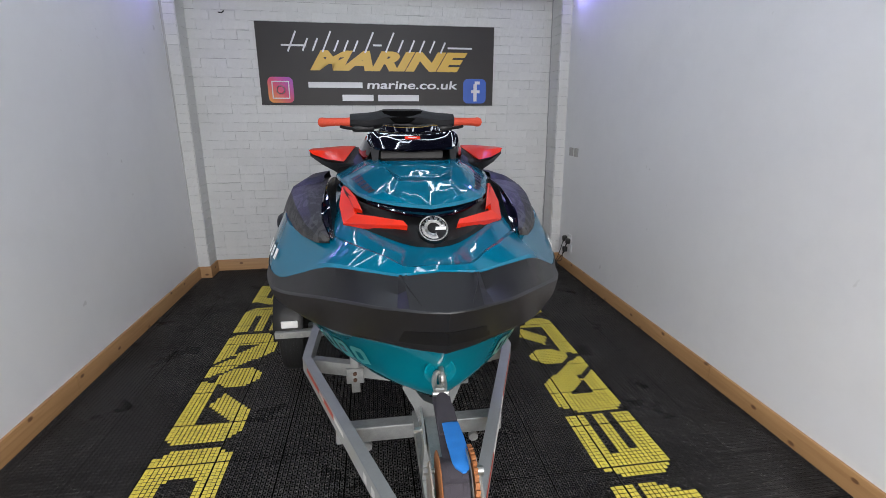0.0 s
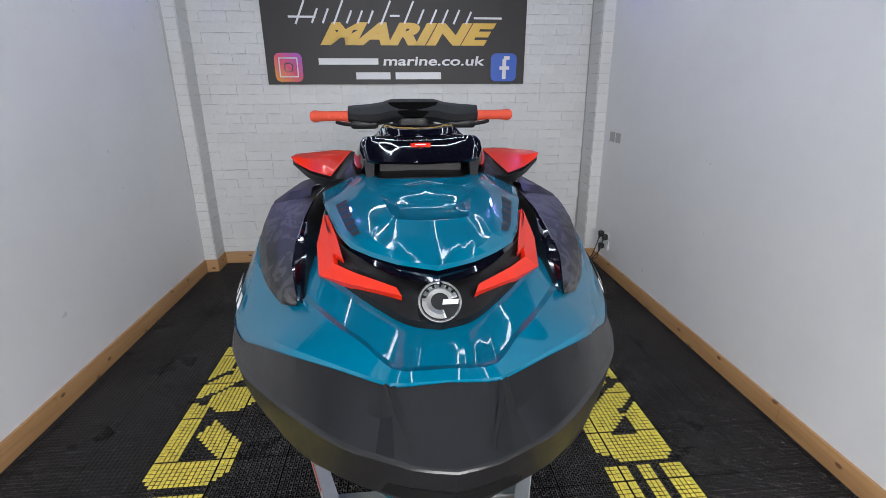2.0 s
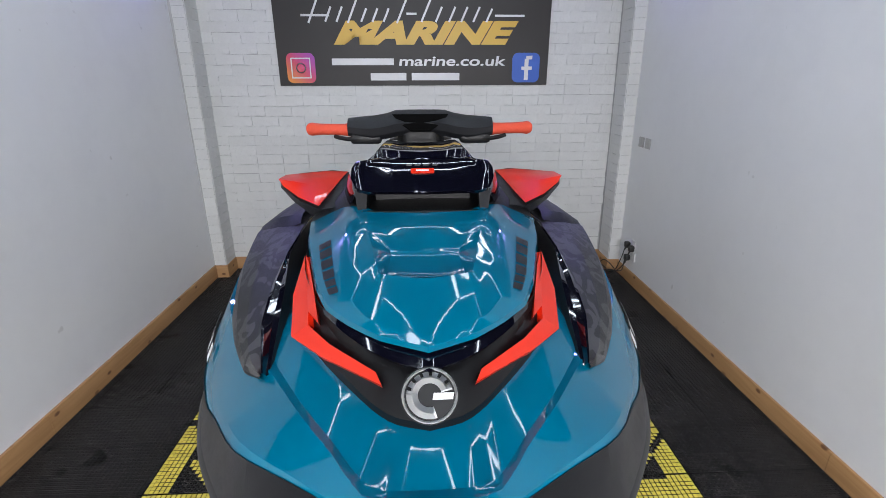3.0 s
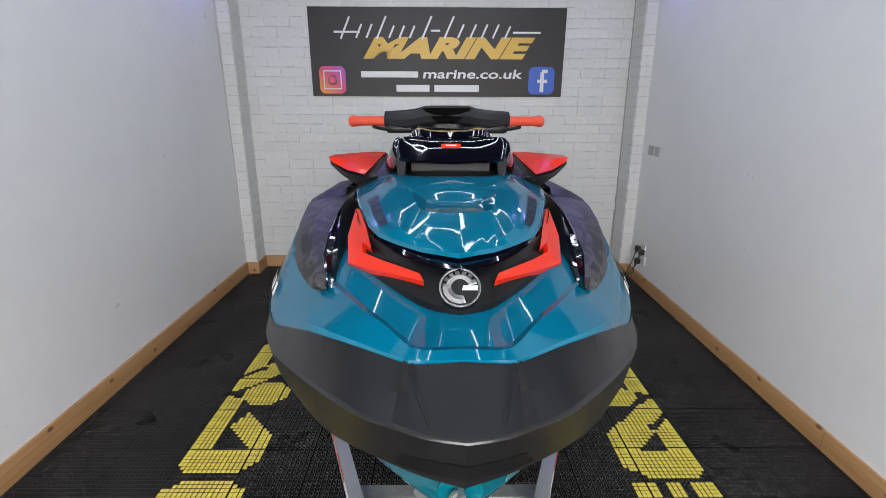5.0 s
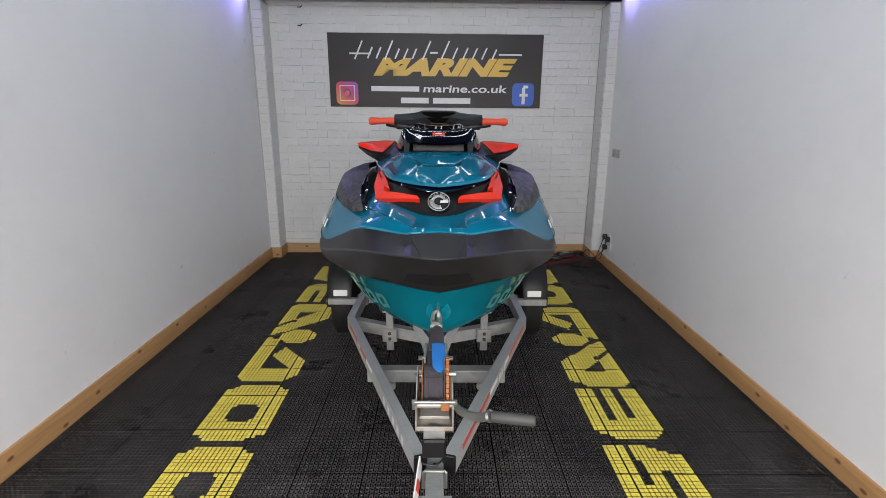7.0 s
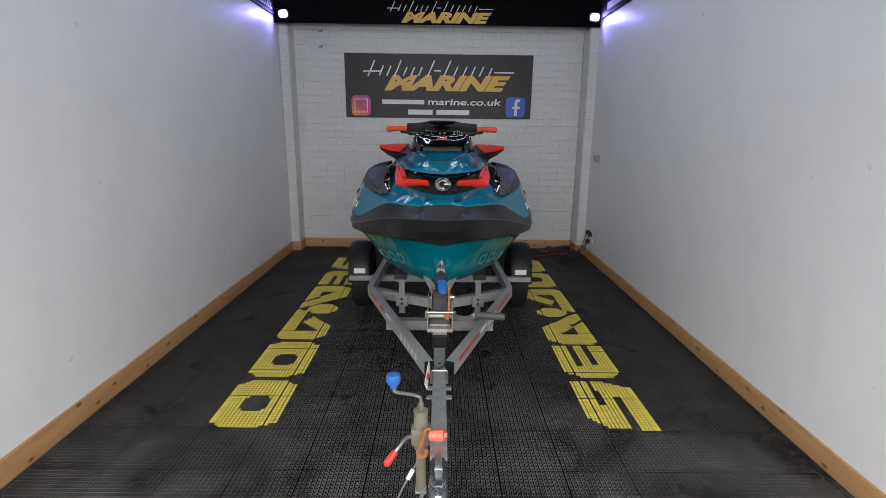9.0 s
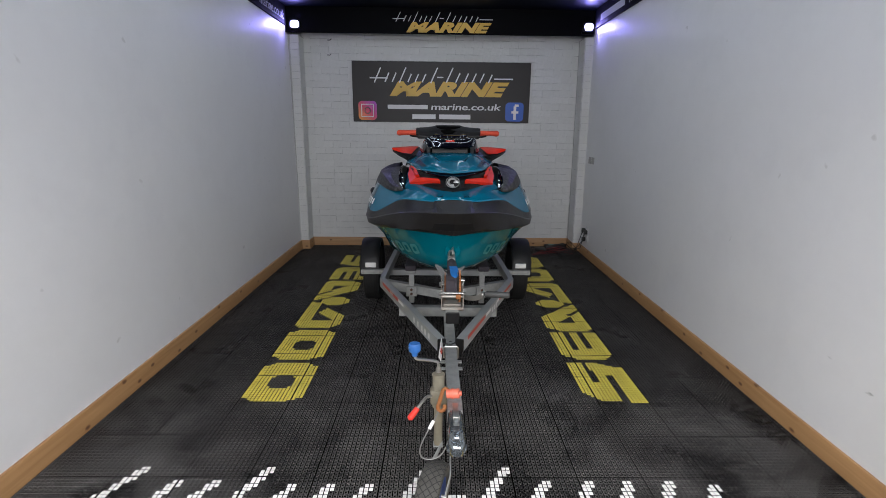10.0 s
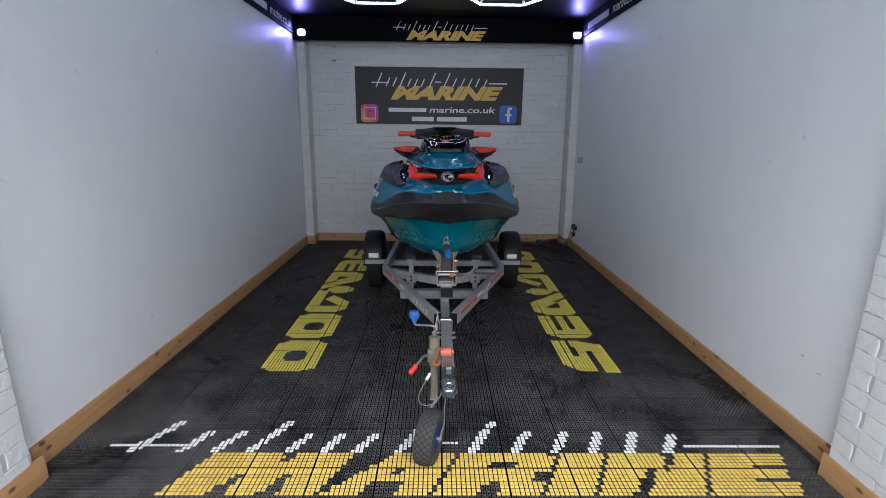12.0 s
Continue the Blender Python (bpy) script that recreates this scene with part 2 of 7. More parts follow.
M_GALV = mk("galvanised_steel", (0.34, 0.35, 0.345), 0.48, metal=0.5, var=0.34, scale=22, bump=0.15, bscale=90, dirt=0.35, dirtcol=(0.20, 0.20, 0.20), dscale=6)
M_GALVD = mk("dull_galvanised_steel", (0.40, 0.42, 0.43), 0.5, metal=0.45, var=0.2, scale=10, bump=0.12, bscale=120, dirt=0.3, dirtcol=(0.10, 0.10, 0.10), dscale=5)
M_RUST = mk("rusty_steel", (0.27, 0.10, 0.03), 0.75, metal=0.1, var=0.45, scale=18, bump=0.4, bscale=150)
M_RZINC = mk("rust_stained_zinc", (0.34, 0.32, 0.29), 0.5, metal=0.5, var=0.25, scale=14, bump=0.2, bscale=120, dirt=0.8, dirtcol=(0.20, 0.085, 0.03), dscale=11)
M_OLDZ = mk("weathered_zinc_tube", (0.20, 0.185, 0.14), 0.65, metal=0.2, var=0.3, scale=16, bump=0.25, bscale=110, dirt=0.6, dirtcol=(0.16, 0.12, 0.07), dscale=9)
M_GREYP = mk("grey_plastic", (0.038, 0.039, 0.038), 0.6, var=0.15, scale=20, bump=0.2, bscale=200)
M_TYRE = mk("tyre_rubber", (0.010, 0.010, 0.010), 0.75, spec=0.3, var=0.2, scale=8, bump=0.3, bscale=120)
M_TREAD = mk("dark_tread_rubber", (0.016, 0.016, 0.015), 0.85, var=0.4, scale=14, bump=0.3, bscale=160)
M_TYRE2 = mk("dusty_grey_rubber", (0.055, 0.053, 0.048), 0.85, var=0.45, scale=14, bump=0.5, bscale=160)
M_COUP = mk("glossy_grey_zinc", (0.15, 0.17, 0.185), 0.2, metal=0.75, var=0.25, scale=16)
M_CAST = mk("dull_cradle_steel", (0.10, 0.104, 0.104), 0.6, metal=0.45, var=0.25, scale=16, bump=0.2, bscale=90)
M_RUSTD = mk("dark_rusty_bolt", (0.09, 0.045, 0.028), 0.7, metal=0.2, var=0.4, scale=30)
M_ZINC = mk("bright_zinc", (0.40, 0.40, 0.38), 0.30, metal=0.9, var=0.12, scale=12)
M_RIMB = mk("dark_blue_rim", (0.008, 0.035, 0.16), 0.5, var=0.2, scale=14)
M_BLUEP = mk("blue_plastic", (0.028, 0.12, 0.37), 0.4, var=0.08, scale=10)
M_REDP = mk("red_plastic_grip", (0.62, 0.035, 0.02), 0.4, var=0.08, scale=10)
M_ORNG = mk("faded_orange_plastic", (0.60, 0.14, 0.085), 0.5, var=0.08, scale=14)
M_WEB = mk("dark_strap_webbing", (0.035, 0.03, 0.038), 0.85, var=0.25, scale=30, bump=0.5, bscale=700)
M_BLUEW = mk("blue_webbing", (0.012, 0.15, 0.47), 0.7, var=0.12, scale=40, bump=0.5, bscale=400)
M_REFL = mk("white_reflector", (0.75, 0.75, 0.74), 0.35, var=0.04)
M_TAPER = mk("red_reflective_tape", (0.48, 0.05, 0.03), 0.4, var=0.2, scale=12)
M_SOCKET = mk("white_switch_plastic", (0.66, 0.66, 0.67), 0.35, var=0.02)
M_PLATE = mk("dull_steel_plate", (0.42, 0.41, 0.40), 0.45, metal=0.35, var=0.2, scale=30)
M_LABEL = mk("grey_green_label", (0.20, 0.29, 0.26), 0.5, var=0.2, scale=30)
M_CABLE = mk("black_cable", (0.012, 0.012, 0.012), 0.5, var=0.1)
M_CABLER = mk("red_cable", (0.15, 0.014, 0.016), 0.5, var=0.1)
M_STEELW = mk("steel_wire", (0.24, 0.24, 0.235), 0.45, metal=0.6, var=0.1)


# ---- mesh helpers ----
def link(name, bm, mat, sharp=32.0):
    bmesh.ops.remove_doubles(bm, verts=bm.verts, dist=0.00015)
    bmesh.ops.recalc_face_normals(bm, faces=bm.faces)
    lim = radians(sharp)
    for f in bm.faces:
        f.smooth = True
    for e in bm.edges:
        if len(e.link_faces) == 2 and e.calc_face_angle(0.0) > lim:
            e.smooth = False
    me = bpy.data.meshes.new(name)
    bm.to_mesh(me)
    bm.free()
    me.materials.append(mat)
    return new(name, me)


def thing(name, loc, label, category, group="", kind=""):
    ob = new(name)
    ob.location = loc
    ob.empty_display_size = 0.1
    return tagged(ob, label, category, group, kind)


def origin_of(ob):
    """Where a parent's own frame lies: things at their base, parts at the world's origin."""
    return ob.location.copy() if ob.parent is None else Vector((0, 0, 0))


def part(name, bm, mat, parent, label="", sharp=32.0):
    ob = link(name, bm, mat, sharp)
    ob.parent = parent
    ob.matrix_parent_inverse = Matrix.Translation(-origin_of(parent))
    if label:
        ob["label"] = label
    return ob


def solid(name, bm, mat, label, category, group="", kind="", sharp=32.0):
    return tagged(link(name, bm, mat, sharp), label, category, group, kind)


def box(bm, x0, x1, y0, y1, z0, z1, bev=0.0, m=None, seg=1):
    r = bmesh.ops.create_cube(bm, size=1.0)
    vs = r["verts"]
    for v in vs:
        v.co = Vector(((x0 + x1) / 2 + v.co.x * (x1 - x0), (y0 + y1) / 2 + v.co.y * (y1 - y0), (z0 + z1) / 2 + v.co.z * (z1 - z0)))
    if bev:
        es = list({e for v in vs for e in v.link_edges})
        q = bmesh.ops.bevel(bm, geom=es, offset=bev, segments=seg, affect="EDGES", profile=0.5)
        vs = list({v for f in q["faces"] for v in f.verts} | {v for v in vs if v.is_valid})
    if m is not None:
        bmesh.ops.transform(bm, matrix=m, verts=vs)
    return bm


def B():
    return bmesh.new()


def cyl(bm, a, b, r, r2=None, n=20, caps=True):
    a, b = Vector(a), Vector(b)
    d = b - a
    q = d.to_track_quat("Z", "Y").to_matrix().to_4x4()
    bmesh.ops.create_cone(bm, cap_ends=caps, segments=n, radius1=r, radius2=r if r2 is None else r2, depth=d.length,
                          matrix=Matrix.Translation((a + b) / 2) @ q)
    return bm


def spline(pts, n):
    """Smooth curve through a few points, resampled to n."""
    p = [Vector(q) for q in pts]
    if len(p) == 2:
        return [p[0].lerp(p[1], i / (n - 1)) for i in range(n)]
    t = [0.0]
    for a, b in zip(p, p[1:]):
        t.append(t[-1] + max((b - a).length, 1e-4) ** 0.5)
    out = []
    for i in range(n):
        s = t[-1] * i / (n - 1)
        k = max(j for j in range(len(t) - 1) if t[j] <= s + 1e-9)
        h = t[k + 1] - t[k]
        w = (s - t[k]) / h

        def tang(j):
            if j == 0:
                return (p[1] - p[0]) / (t[1] - t[0])
            if j == len(p) - 1:
                return (p[-1] - p[-2]) / (t[-1] - t[-2])
            return (p[j + 1] - p[j - 1]) / (t[j + 1] - t[j - 1])
        m0, m1 = tang(k) * h, tang(k + 1) * h
        out.append((2 * w ** 3 - 3 * w ** 2 + 1) * p[k] + (w ** 3 - 2 * w ** 2 + w) * m0 + (-2 * w ** 3 + 3 * w ** 2) * p[k + 1] + (w ** 3 - w ** 2) * m1)
    return out


def seg(pts, m=4, bend=0.0):
    """Points joined by straight pieces, m to a piece, so that the corners of neighbouring curves stay in step."""
    p = [Vector(q) for q in pts]
    out = []
    for k in range(len(p) - 1):
        a, b = p[max(k - 1, 0)], p[min(k + 2, len(p) - 1)]
        m0, m1 = (p[k + 1] - a) * 0.5, (b - p[k]) * 0.5
        for i in range(m + (k == len(p) - 2)):
            w = i / m
            c = (2 * w ** 3 - 3 * w ** 2 + 1) * p[k] + (w ** 3 - 2 * w ** 2 + w) * m0 + (-2 * w ** 3 + 3 * w ** 2) * p[k + 1] + (w ** 3 - w ** 2) * m1
            out.append(p[k].lerp(p[k + 1], w).lerp(c, bend))
    return out


def poly(pts, n):
    """Straight-sided line through points, resampled to n."""
    p = [Vector(q) for q in pts]
    t = [0.0]
    for a, b in zip(p, p[1:]):
        t.append(t[-1] + (b - a).length)
    out = []
    for i in range(n):
        s = t[-1] * i / (n - 1)
        k = max(j for j in range(len(t) - 1) if t[j] <= s + 1e-9)
        out.append(p[k].lerp(p[k + 1], (s - t[k]) / (t[k + 1] - t[k])))
    return out


def skin(bm, curves, sides=(1, -1), dx=SKX):
    """Strips between neighbouring curves, mirrored about the centre line."""
    for s in sides:
        rows = [[bm.verts.new((dx + s * v.x, v.y, v.z)) for v in c] for c in curves]
        for a, b in zip(rows, rows[1:]):
            for i in range(len(a) - 1):
                q = [a[i], a[i + 1], b[i + 1], b[i]]
                bm.faces.new(q if s > 0 else q[::-1])
    return bm


def sweep(bm, path, r, n=10, closed=False, prof=None):
    """A tube (or a profile of (side, up) pairs) along a path."""
    pts = [Vector(p) for p in path]
    rings = []
    k = len(pts)
    for i, p in enumerate(pts):
        a = pts[(i - 1) % k] if (i > 0 or closed) else p
        b = pts[(i + 1) % k] if (i < k - 1 or closed) else p
        d = (b - a).normalized()
        up = Vector((0, 0, 1)) if abs(d.z) < 0.95 else Vector((0, -1, 0))
        x = d.cross(up).normalized()
        y = x.cross(d).normalized()
        rr = r[i] if isinstance(r, (list, tuple)) else r
        if prof:
            ring = [bm.verts.new(p + x * u + y * w) for u, w in prof]
        else:
            ring = [bm.verts.new(p + x * rr * math.cos(2 * math.pi * j / n) + y * rr * math.sin(2 * math.pi * j / n)) for j in range(n)]
        rings.append(ring)
    m = len(rings[0])
    seq = list(zip(rings, rings[1:])) + ([(rings[-1], rings[0])] if closed else [])
    for a, b in seq:
        for j in range(m):
            bm.faces.new((a[j], a[(j + 1) % m], b[(j + 1) % m], b[j]))
    if not closed:
        bm.faces.new(rings[0][::-1])
        bm.faces.new(rings[-1])
    return bm


def prism(bm, pts, d):
    """A flat outline of points, made solid by the offset d."""
    a = [bm.verts.new(p) for p in pts]
    b = [bm.verts.new(Vector(p) + Vector(d)) for p in pts]
    bm.faces.new(a)
    bm.faces.new(b[::-1])
    for i in range(len(a)):
        j = (i + 1) % len(a)
        bm.faces.new((a[j], a[i], b[i], b[j]))
    return bm


def rect_prof(w, h):
    return [(-w / 2, -h / 2), (w / 2, -h / 2), (w / 2, h / 2), (-w / 2, h / 2)]


def lathe(bm, prof, c, axis="x", n=32):
    """Profile of (along, radius) turned round an axis through c."""
    rings = []
    for a, r in prof:
        ring = []
        for j in range(n):
            t = 2 * math.pi * j / n
            u, v = r * math.cos(t), r * math.sin(t)
            p = {"x": (a, u, v), "y": (u, a, v), "z": (u, v, a)}[axis]
            ring.append(bm.verts.new(Vector(c) + Vector(p)))
        rings.append(ring)
    for a, b in zip(rings, rings[1:]):
        for j in range(n):
            bm.faces.new((a[j], a[(j + 1) % n], b[(j + 1) % n], b[j]))
    bm.faces.new(rings[0])
    bm.faces.new(rings[-1][::-1])
    return bm


def text_mesh(body, size, shear=0.0, bold=0.0):
    cu = bpy.data.curves.new("lettering", "FONT")
    cu.body, cu.size, cu.shear, cu.offset, cu.extrude = body, size, shear, bold, 0.0008
    cu.align_x, cu.align_y = "CENTER", "CENTER"
    ob = bpy.data.objects.new("lettering", cu)
    scene.collection.objects.link(ob)
    bpy.context.view_layer.update()
    me = bpy.data.meshes.new_from_object(ob.evaluated_get(bpy.context.evaluated_depsgraph_get()))
    bpy.data.objects.remove(ob)
    return me


# ---- the room ----
FRONT_W, FRONT_E = -1.672, 2.146      # faces of the brick returns at the mouth


def room():
    bm = B()
    box(bm, -2.06, 2.55, YF - 0.3, 6.1, -0.25, -0.008)
    # slab coloured near-black for the shade seen between the tiles
    fl = solid("floor", bm, M_SHADE, "black interlocking plastic tile floor with yellow and white inserts", "floor", kind="structure")
    bm = B()
    prism(bm, [(-2.0, 0.34, -0.2), (west(0.34), 0.34, -0.2), (west(6.0), 6.0, -0.2), (-2.0, 6.0, -0.2)], (0, 0, CEIL + 0.2))
    solid("wall_west", bm, M_WALL, "smooth white painted side wall with faint scuffs", "wall", kind="structure")
    bm = B()
    n, k = 12, 5
    grid = [[bm.verts.new((east(0.40 + 5.6 * i / n, CEIL * j / k), 0.40 + 5.6 * i / n, CEIL * j / k)) for j in range(k + 1)] for i in range(n + 1)]
    for a, b in zip(grid, grid[1:]):
        for j in range(k):
            bm.faces.new((a[j], a[j + 1], b[j + 1], b[j]))
    box(bm, 2.232, 2.45, 0.40, 6.0, -0.2, CEIL)
    solid("wall_east", bm, M_WALL, "smooth white painted side wall with faint scuffs", "wall", kind="structure")
    bm = B()
    pts = [(-2.0, rear(-2.0)), (2.45, rear(2.45)), (2.45, 6.1), (-2.0, 6.1)]
    prism(bm, [(x, y, -0.2) for x, y in pts], (0, 0, CEIL + 0.2))
    wn = solid("wall_north", bm, M_MORTAR, "white painted brick end wall with brick piers", "wall", kind="structure")
    bm = B()
    box(bm, -2.06, -1.45, YF - 0.15, YF, -0.2, CEIL)
    box(bm, 1.95, 2.55, YF - 0.15, YF, -0.2, CEIL)
    box(bm, -1.45, 1.95, YF - 0.15, YF, 2.95, CEIL)
    solid("wall_south", bm, M_WALL, "plain white front wall round the open doorway", "wall", kind="structure")
    wf = []
    for n, x0, x1, ye in (("wall_front_west", -2.0, FRONT_W, 0.35), ("wall_front_east", FRONT_E, 2.45, 0.41)):
        bm = B()
        box(bm, x0, x1, YF, ye, -0.2, CEIL)
        wf.append(solid(n, bm, M_POINTING, "white painted brick return wall at the mouth of the bay", "wall", kind="structure"))
    bm = B()
    box(bm, -2.06, 2.55, YF - 0.3, 6.1, CEIL, CEIL + 0.12)
    solid("ceiling", bm, M_CEIL, "dark blue-black ceiling sheet above the hexagon lights", "ceiling", kind="structure")
    return fl, wn, wf


floor, wall_north, wall_front = room()

PIER_W = 0.106          # width of the piers beside the side walls
PIER_YL, PIER_YR = 5.31, 5.27
PXE = 2.218             # outer side of the east pier
PXW = -1.740            # outer side of the west pier
LEAN_W, LEAN_E = 0.008, -0.0165   # the old piers lean in a little


def piers():
    out = []
    for n, x0, x1, y0 in (("pier_west", -1.85, PXW + PIER_W, PIER_YL), ("pier_east", PXE - PIER_W, 2.35, PIER_YR)):
        bm = B()
        prism(bm, [(x0, y0, 0), (x1, y0, 0), (x1, rear(x1), 0), (x0, rear(x0), 0)], (LEAN_W * 2.82 if n == "pier_west" else LEAN_E * 2.82, 0, 2.82))
        out.append(solid(n, bm, M_MORTAR, "white painted brick pier in the rear corner", "pier", kind="structure"))
    return out


pier_west, pier_east = piers()


def board(name, pts, mat, h=0.122, t=0.02):
    """A skirting board along a run of (x, y) points on the room side of a wall, its face to the left of the run."""
    bm = B()
    a = [Vector((x, y, 0)) for x, y in pts]
    d = (a[1] - a[0]).normalized()
    nrm = Vector((-d.y, d.x, 0))
    sec = [(0, 0.0), (t, 0.0), (t, h - 0.012), (t - 0.006, h), (0, h)]
    r0 = [bm.verts.new(a[0] + nrm * u + Vector((0, 0, w))) for u, w in sec]
    r1 = [bm.verts.new(a[1] + nrm * u + Vector((0, 0, w))) for u, w in sec]
    for i in range(5):
        j = (i + 1) % 5
        bm.faces.new((r0[i], r0[j], r1[j], r1[i]))
    bm.faces.new(r0[::-1])
    bm.faces.new(r1)
    solid(name, bm, mat, "knotty pine skirting board along the wall foot", "skirting", kind="structure")


xw, xe = PXW + PIER_W, PXE - PIER_W
board("baseboard_west_a", [(west(3.15), 3.15), (west(0.34), 0.34)], M_PINE_Y)
board("baseboard_west_b", [(west(PIER_YL), PIER_YL - 0.02), (west(3.154), 3.154)], M_PINE_Y)
board("baseboard_east_a", [(east(0.412), 0.412), (east(2.7), 2.7)], M_PINE_Y, 0.110)
board("baseboard_east_b", [(east(2.704), 2.704), (east(PIER_YR - 0.02), PIER_YR - 0.02)], M_PINE_Y, 0.110)
board("baseboard_pier_west", [(xw + 0.02, PIER_YL), (west(PIER_YL), PIER_YL)], M_PINE_X)
board("baseboard_pier_west_side", [(xw, rear(xw) - 0.02), (xw, PIER_YL)], M_PINE_Y)
board("baseboard_pier_east", [(east(PIER_YR), PIER_YR), (xe - 0.02, PIER_YR)], M_PINE_X)
board("baseboard_pier_east_side", [(xe, PIER_YR), (xe, rear(xe) - 0.02)], M_PINE_Y)
board("baseboard_north", [(xe, rear(xe)), (xw, rear(xw))], M_PINE_X)
board("baseboard_front_west", [(FRONT_W, 0.395), (FRONT_W, YF)], M_PINE_Y)
board("baseboard_front_east", [(FRONT_E, YF), (FRONT_E, 0.430)], M_PINE_Y)


# ---- signs ----
def strokes():
    """Plain bars that stand for two handwritten words: slanted uprights and three level ones, x and y from 0 to 1."""
    out = []
    for x, y0, y1 in ((0.03, 0.10, 0.90), (0.105, 0.14, 0.62), (0.155, 0.14, 0.62), (0.205, 0.10, 0.92), (0.265, 0.14, 0.56), (0.315, 0.14, 0.56), (0.365, 0.14, 0.56),
                      (0.425, 0.10, 0.92), (0.535, 0.14, 0.92), (0.60, 0.14, 0.62), (0.66, 0.14, 0.62), (0.715, 0.14, 0.62), (0.77, 0.14, 0.62), (0.83, 0.14, 0.56)):
        out.append([(x, y0), (x + 0.055 * (y1 - y0), y1)])
    for x0, x1, y in ((0.0, 0.12, 0.34), (0.47, 0.51, 0.40), (0.87, 1.0, 0.34)):
        out.append([(x0, y), (x1, y)])
    return out


def scrawl(name, parent, c, u, w, mat, width, height, thick, lift=0.003, label=""):
    """The bars of a handwritten line, each one flat ribbon."""
    for k, run in enumerate(strokes()):
        a, b = [Vector((x * width, y * height)) for x, y in run]
        bm = B()
        d = (b - a).normalized()
        s = Vector((-d.y, d.x)) * thick / 2
        on_face(bm, c, u, w, [tuple(a - s - d * thick * 0.3), tuple(b - s + d * thick * 0.3), tuple(b + s + d * thick * 0.3), tuple(a + s - d * thick * 0.3)], lift + 0.0002 * k)
        part(name, bm, mat, parent, label)


def on_face(bm, c, u, w, pts, lift=0.0):
    """A flat outline given in face coordinates (right, up) from the point c."""
    n = Vector(u).cross(Vector(w)).normalized()
    f = [bm.verts.new(Vector(c) + Vector(u) * a + Vector(w) * b + n * lift) for a, b in pts]
    g = [bm.verts.new(v.co - n * 0.0012) for v in f]
    bm.faces.new(f)
    for i in range(len(f)):
        j = (i + 1) % len(f)
        bm.faces.new((f[j], f[i], g[i], g[j]))


def rounded(x, y, w, h, r, n=5):
    out = []
    for cx, cy, a0 in ((x + w - r, y + h - r, 0), (x + r, y + h - r, 90), (x + r, y + r, 180), (x + w - r, y + r, 270)):
        for i in range(n + 1):
            a = radians(a0 + 90 * i / n)
            out.append((cx + r * math.cos(a), cy + r * math.sin(a)))
    return out


def ring(bm, c, u, w, x, y, r0, r1, lift, a0=0, a1=360, n=28):
    for i in range(n):
        p, q = radians(a0 + (a1 - a0) * i / n), radians(a0 + (a1 - a0) * (i + 1) / n)
        on_face(bm, c, u, w, [(x + r0 * math.cos(p), y + r0 * math.sin(p)), (x + r1 * math.cos(p), y + r1 * math.sin(p)),
                              (x + r1 * math.cos(q), y + r1 * math.sin(q)), (x + r0 * math.cos(q), y + r0 * math.sin(q))], lift)


def lettering(name, body, size, parent, c, u, w, mat, shear=0.0, bold=0.0, wide=None, high=None, lift=0.003, label=""):
    me = text_mesh(body, size, shear, bold)
    xs = [v.co.x for v in me.vertices]
    ys = [v.co.y for v in me.vertices]
    sx = wide / (max(xs) - min(xs)) if wide else 1.0
    sy = high / (max(ys) - min(ys)) if high else sx
    cx, cy = (max(xs) + min(xs)) / 2, (max(ys) + min(ys)) / 2
    u, w = Vector(u), Vector(w)
    n = u.cross(w).normalized()
    o = origin_of(parent)
    for v in me.vertices:
        v.co = Vector(c) + u * (v.co.x - cx) * sx + w * (v.co.y - cy) * sy + n * (lift + v.co.z)
    me.materials.clear()
    me.materials.append(mat)
    ob = new(name, me)
    ob.parent = parent
    ob.matrix_parent_inverse = Matrix.Translation(-o)
    if label:
        ob["label"] = label
    return ob


def bars(name, segs, parent, c, u, w, mat, width, height, thick, lift=0.003, label=""):
    last = None
    for k, (x0, y0, x1, y1) in enumerate(segs):
        bm = B()
        a, b = Vector((x0 * width, y0 * height)), Vector((x1 * width, y1 * height))
        d = (b - a).normalized()
        s = Vector((-d.y, d.x)) * thick / 2
        on_face(bm, c, u, w, [tuple(a - s), tuple(b - s), tuple(b + s), tuple(a + s)], lift + 0.0002 * k)
        last = part(name, bm, mat, parent, label)
    return last


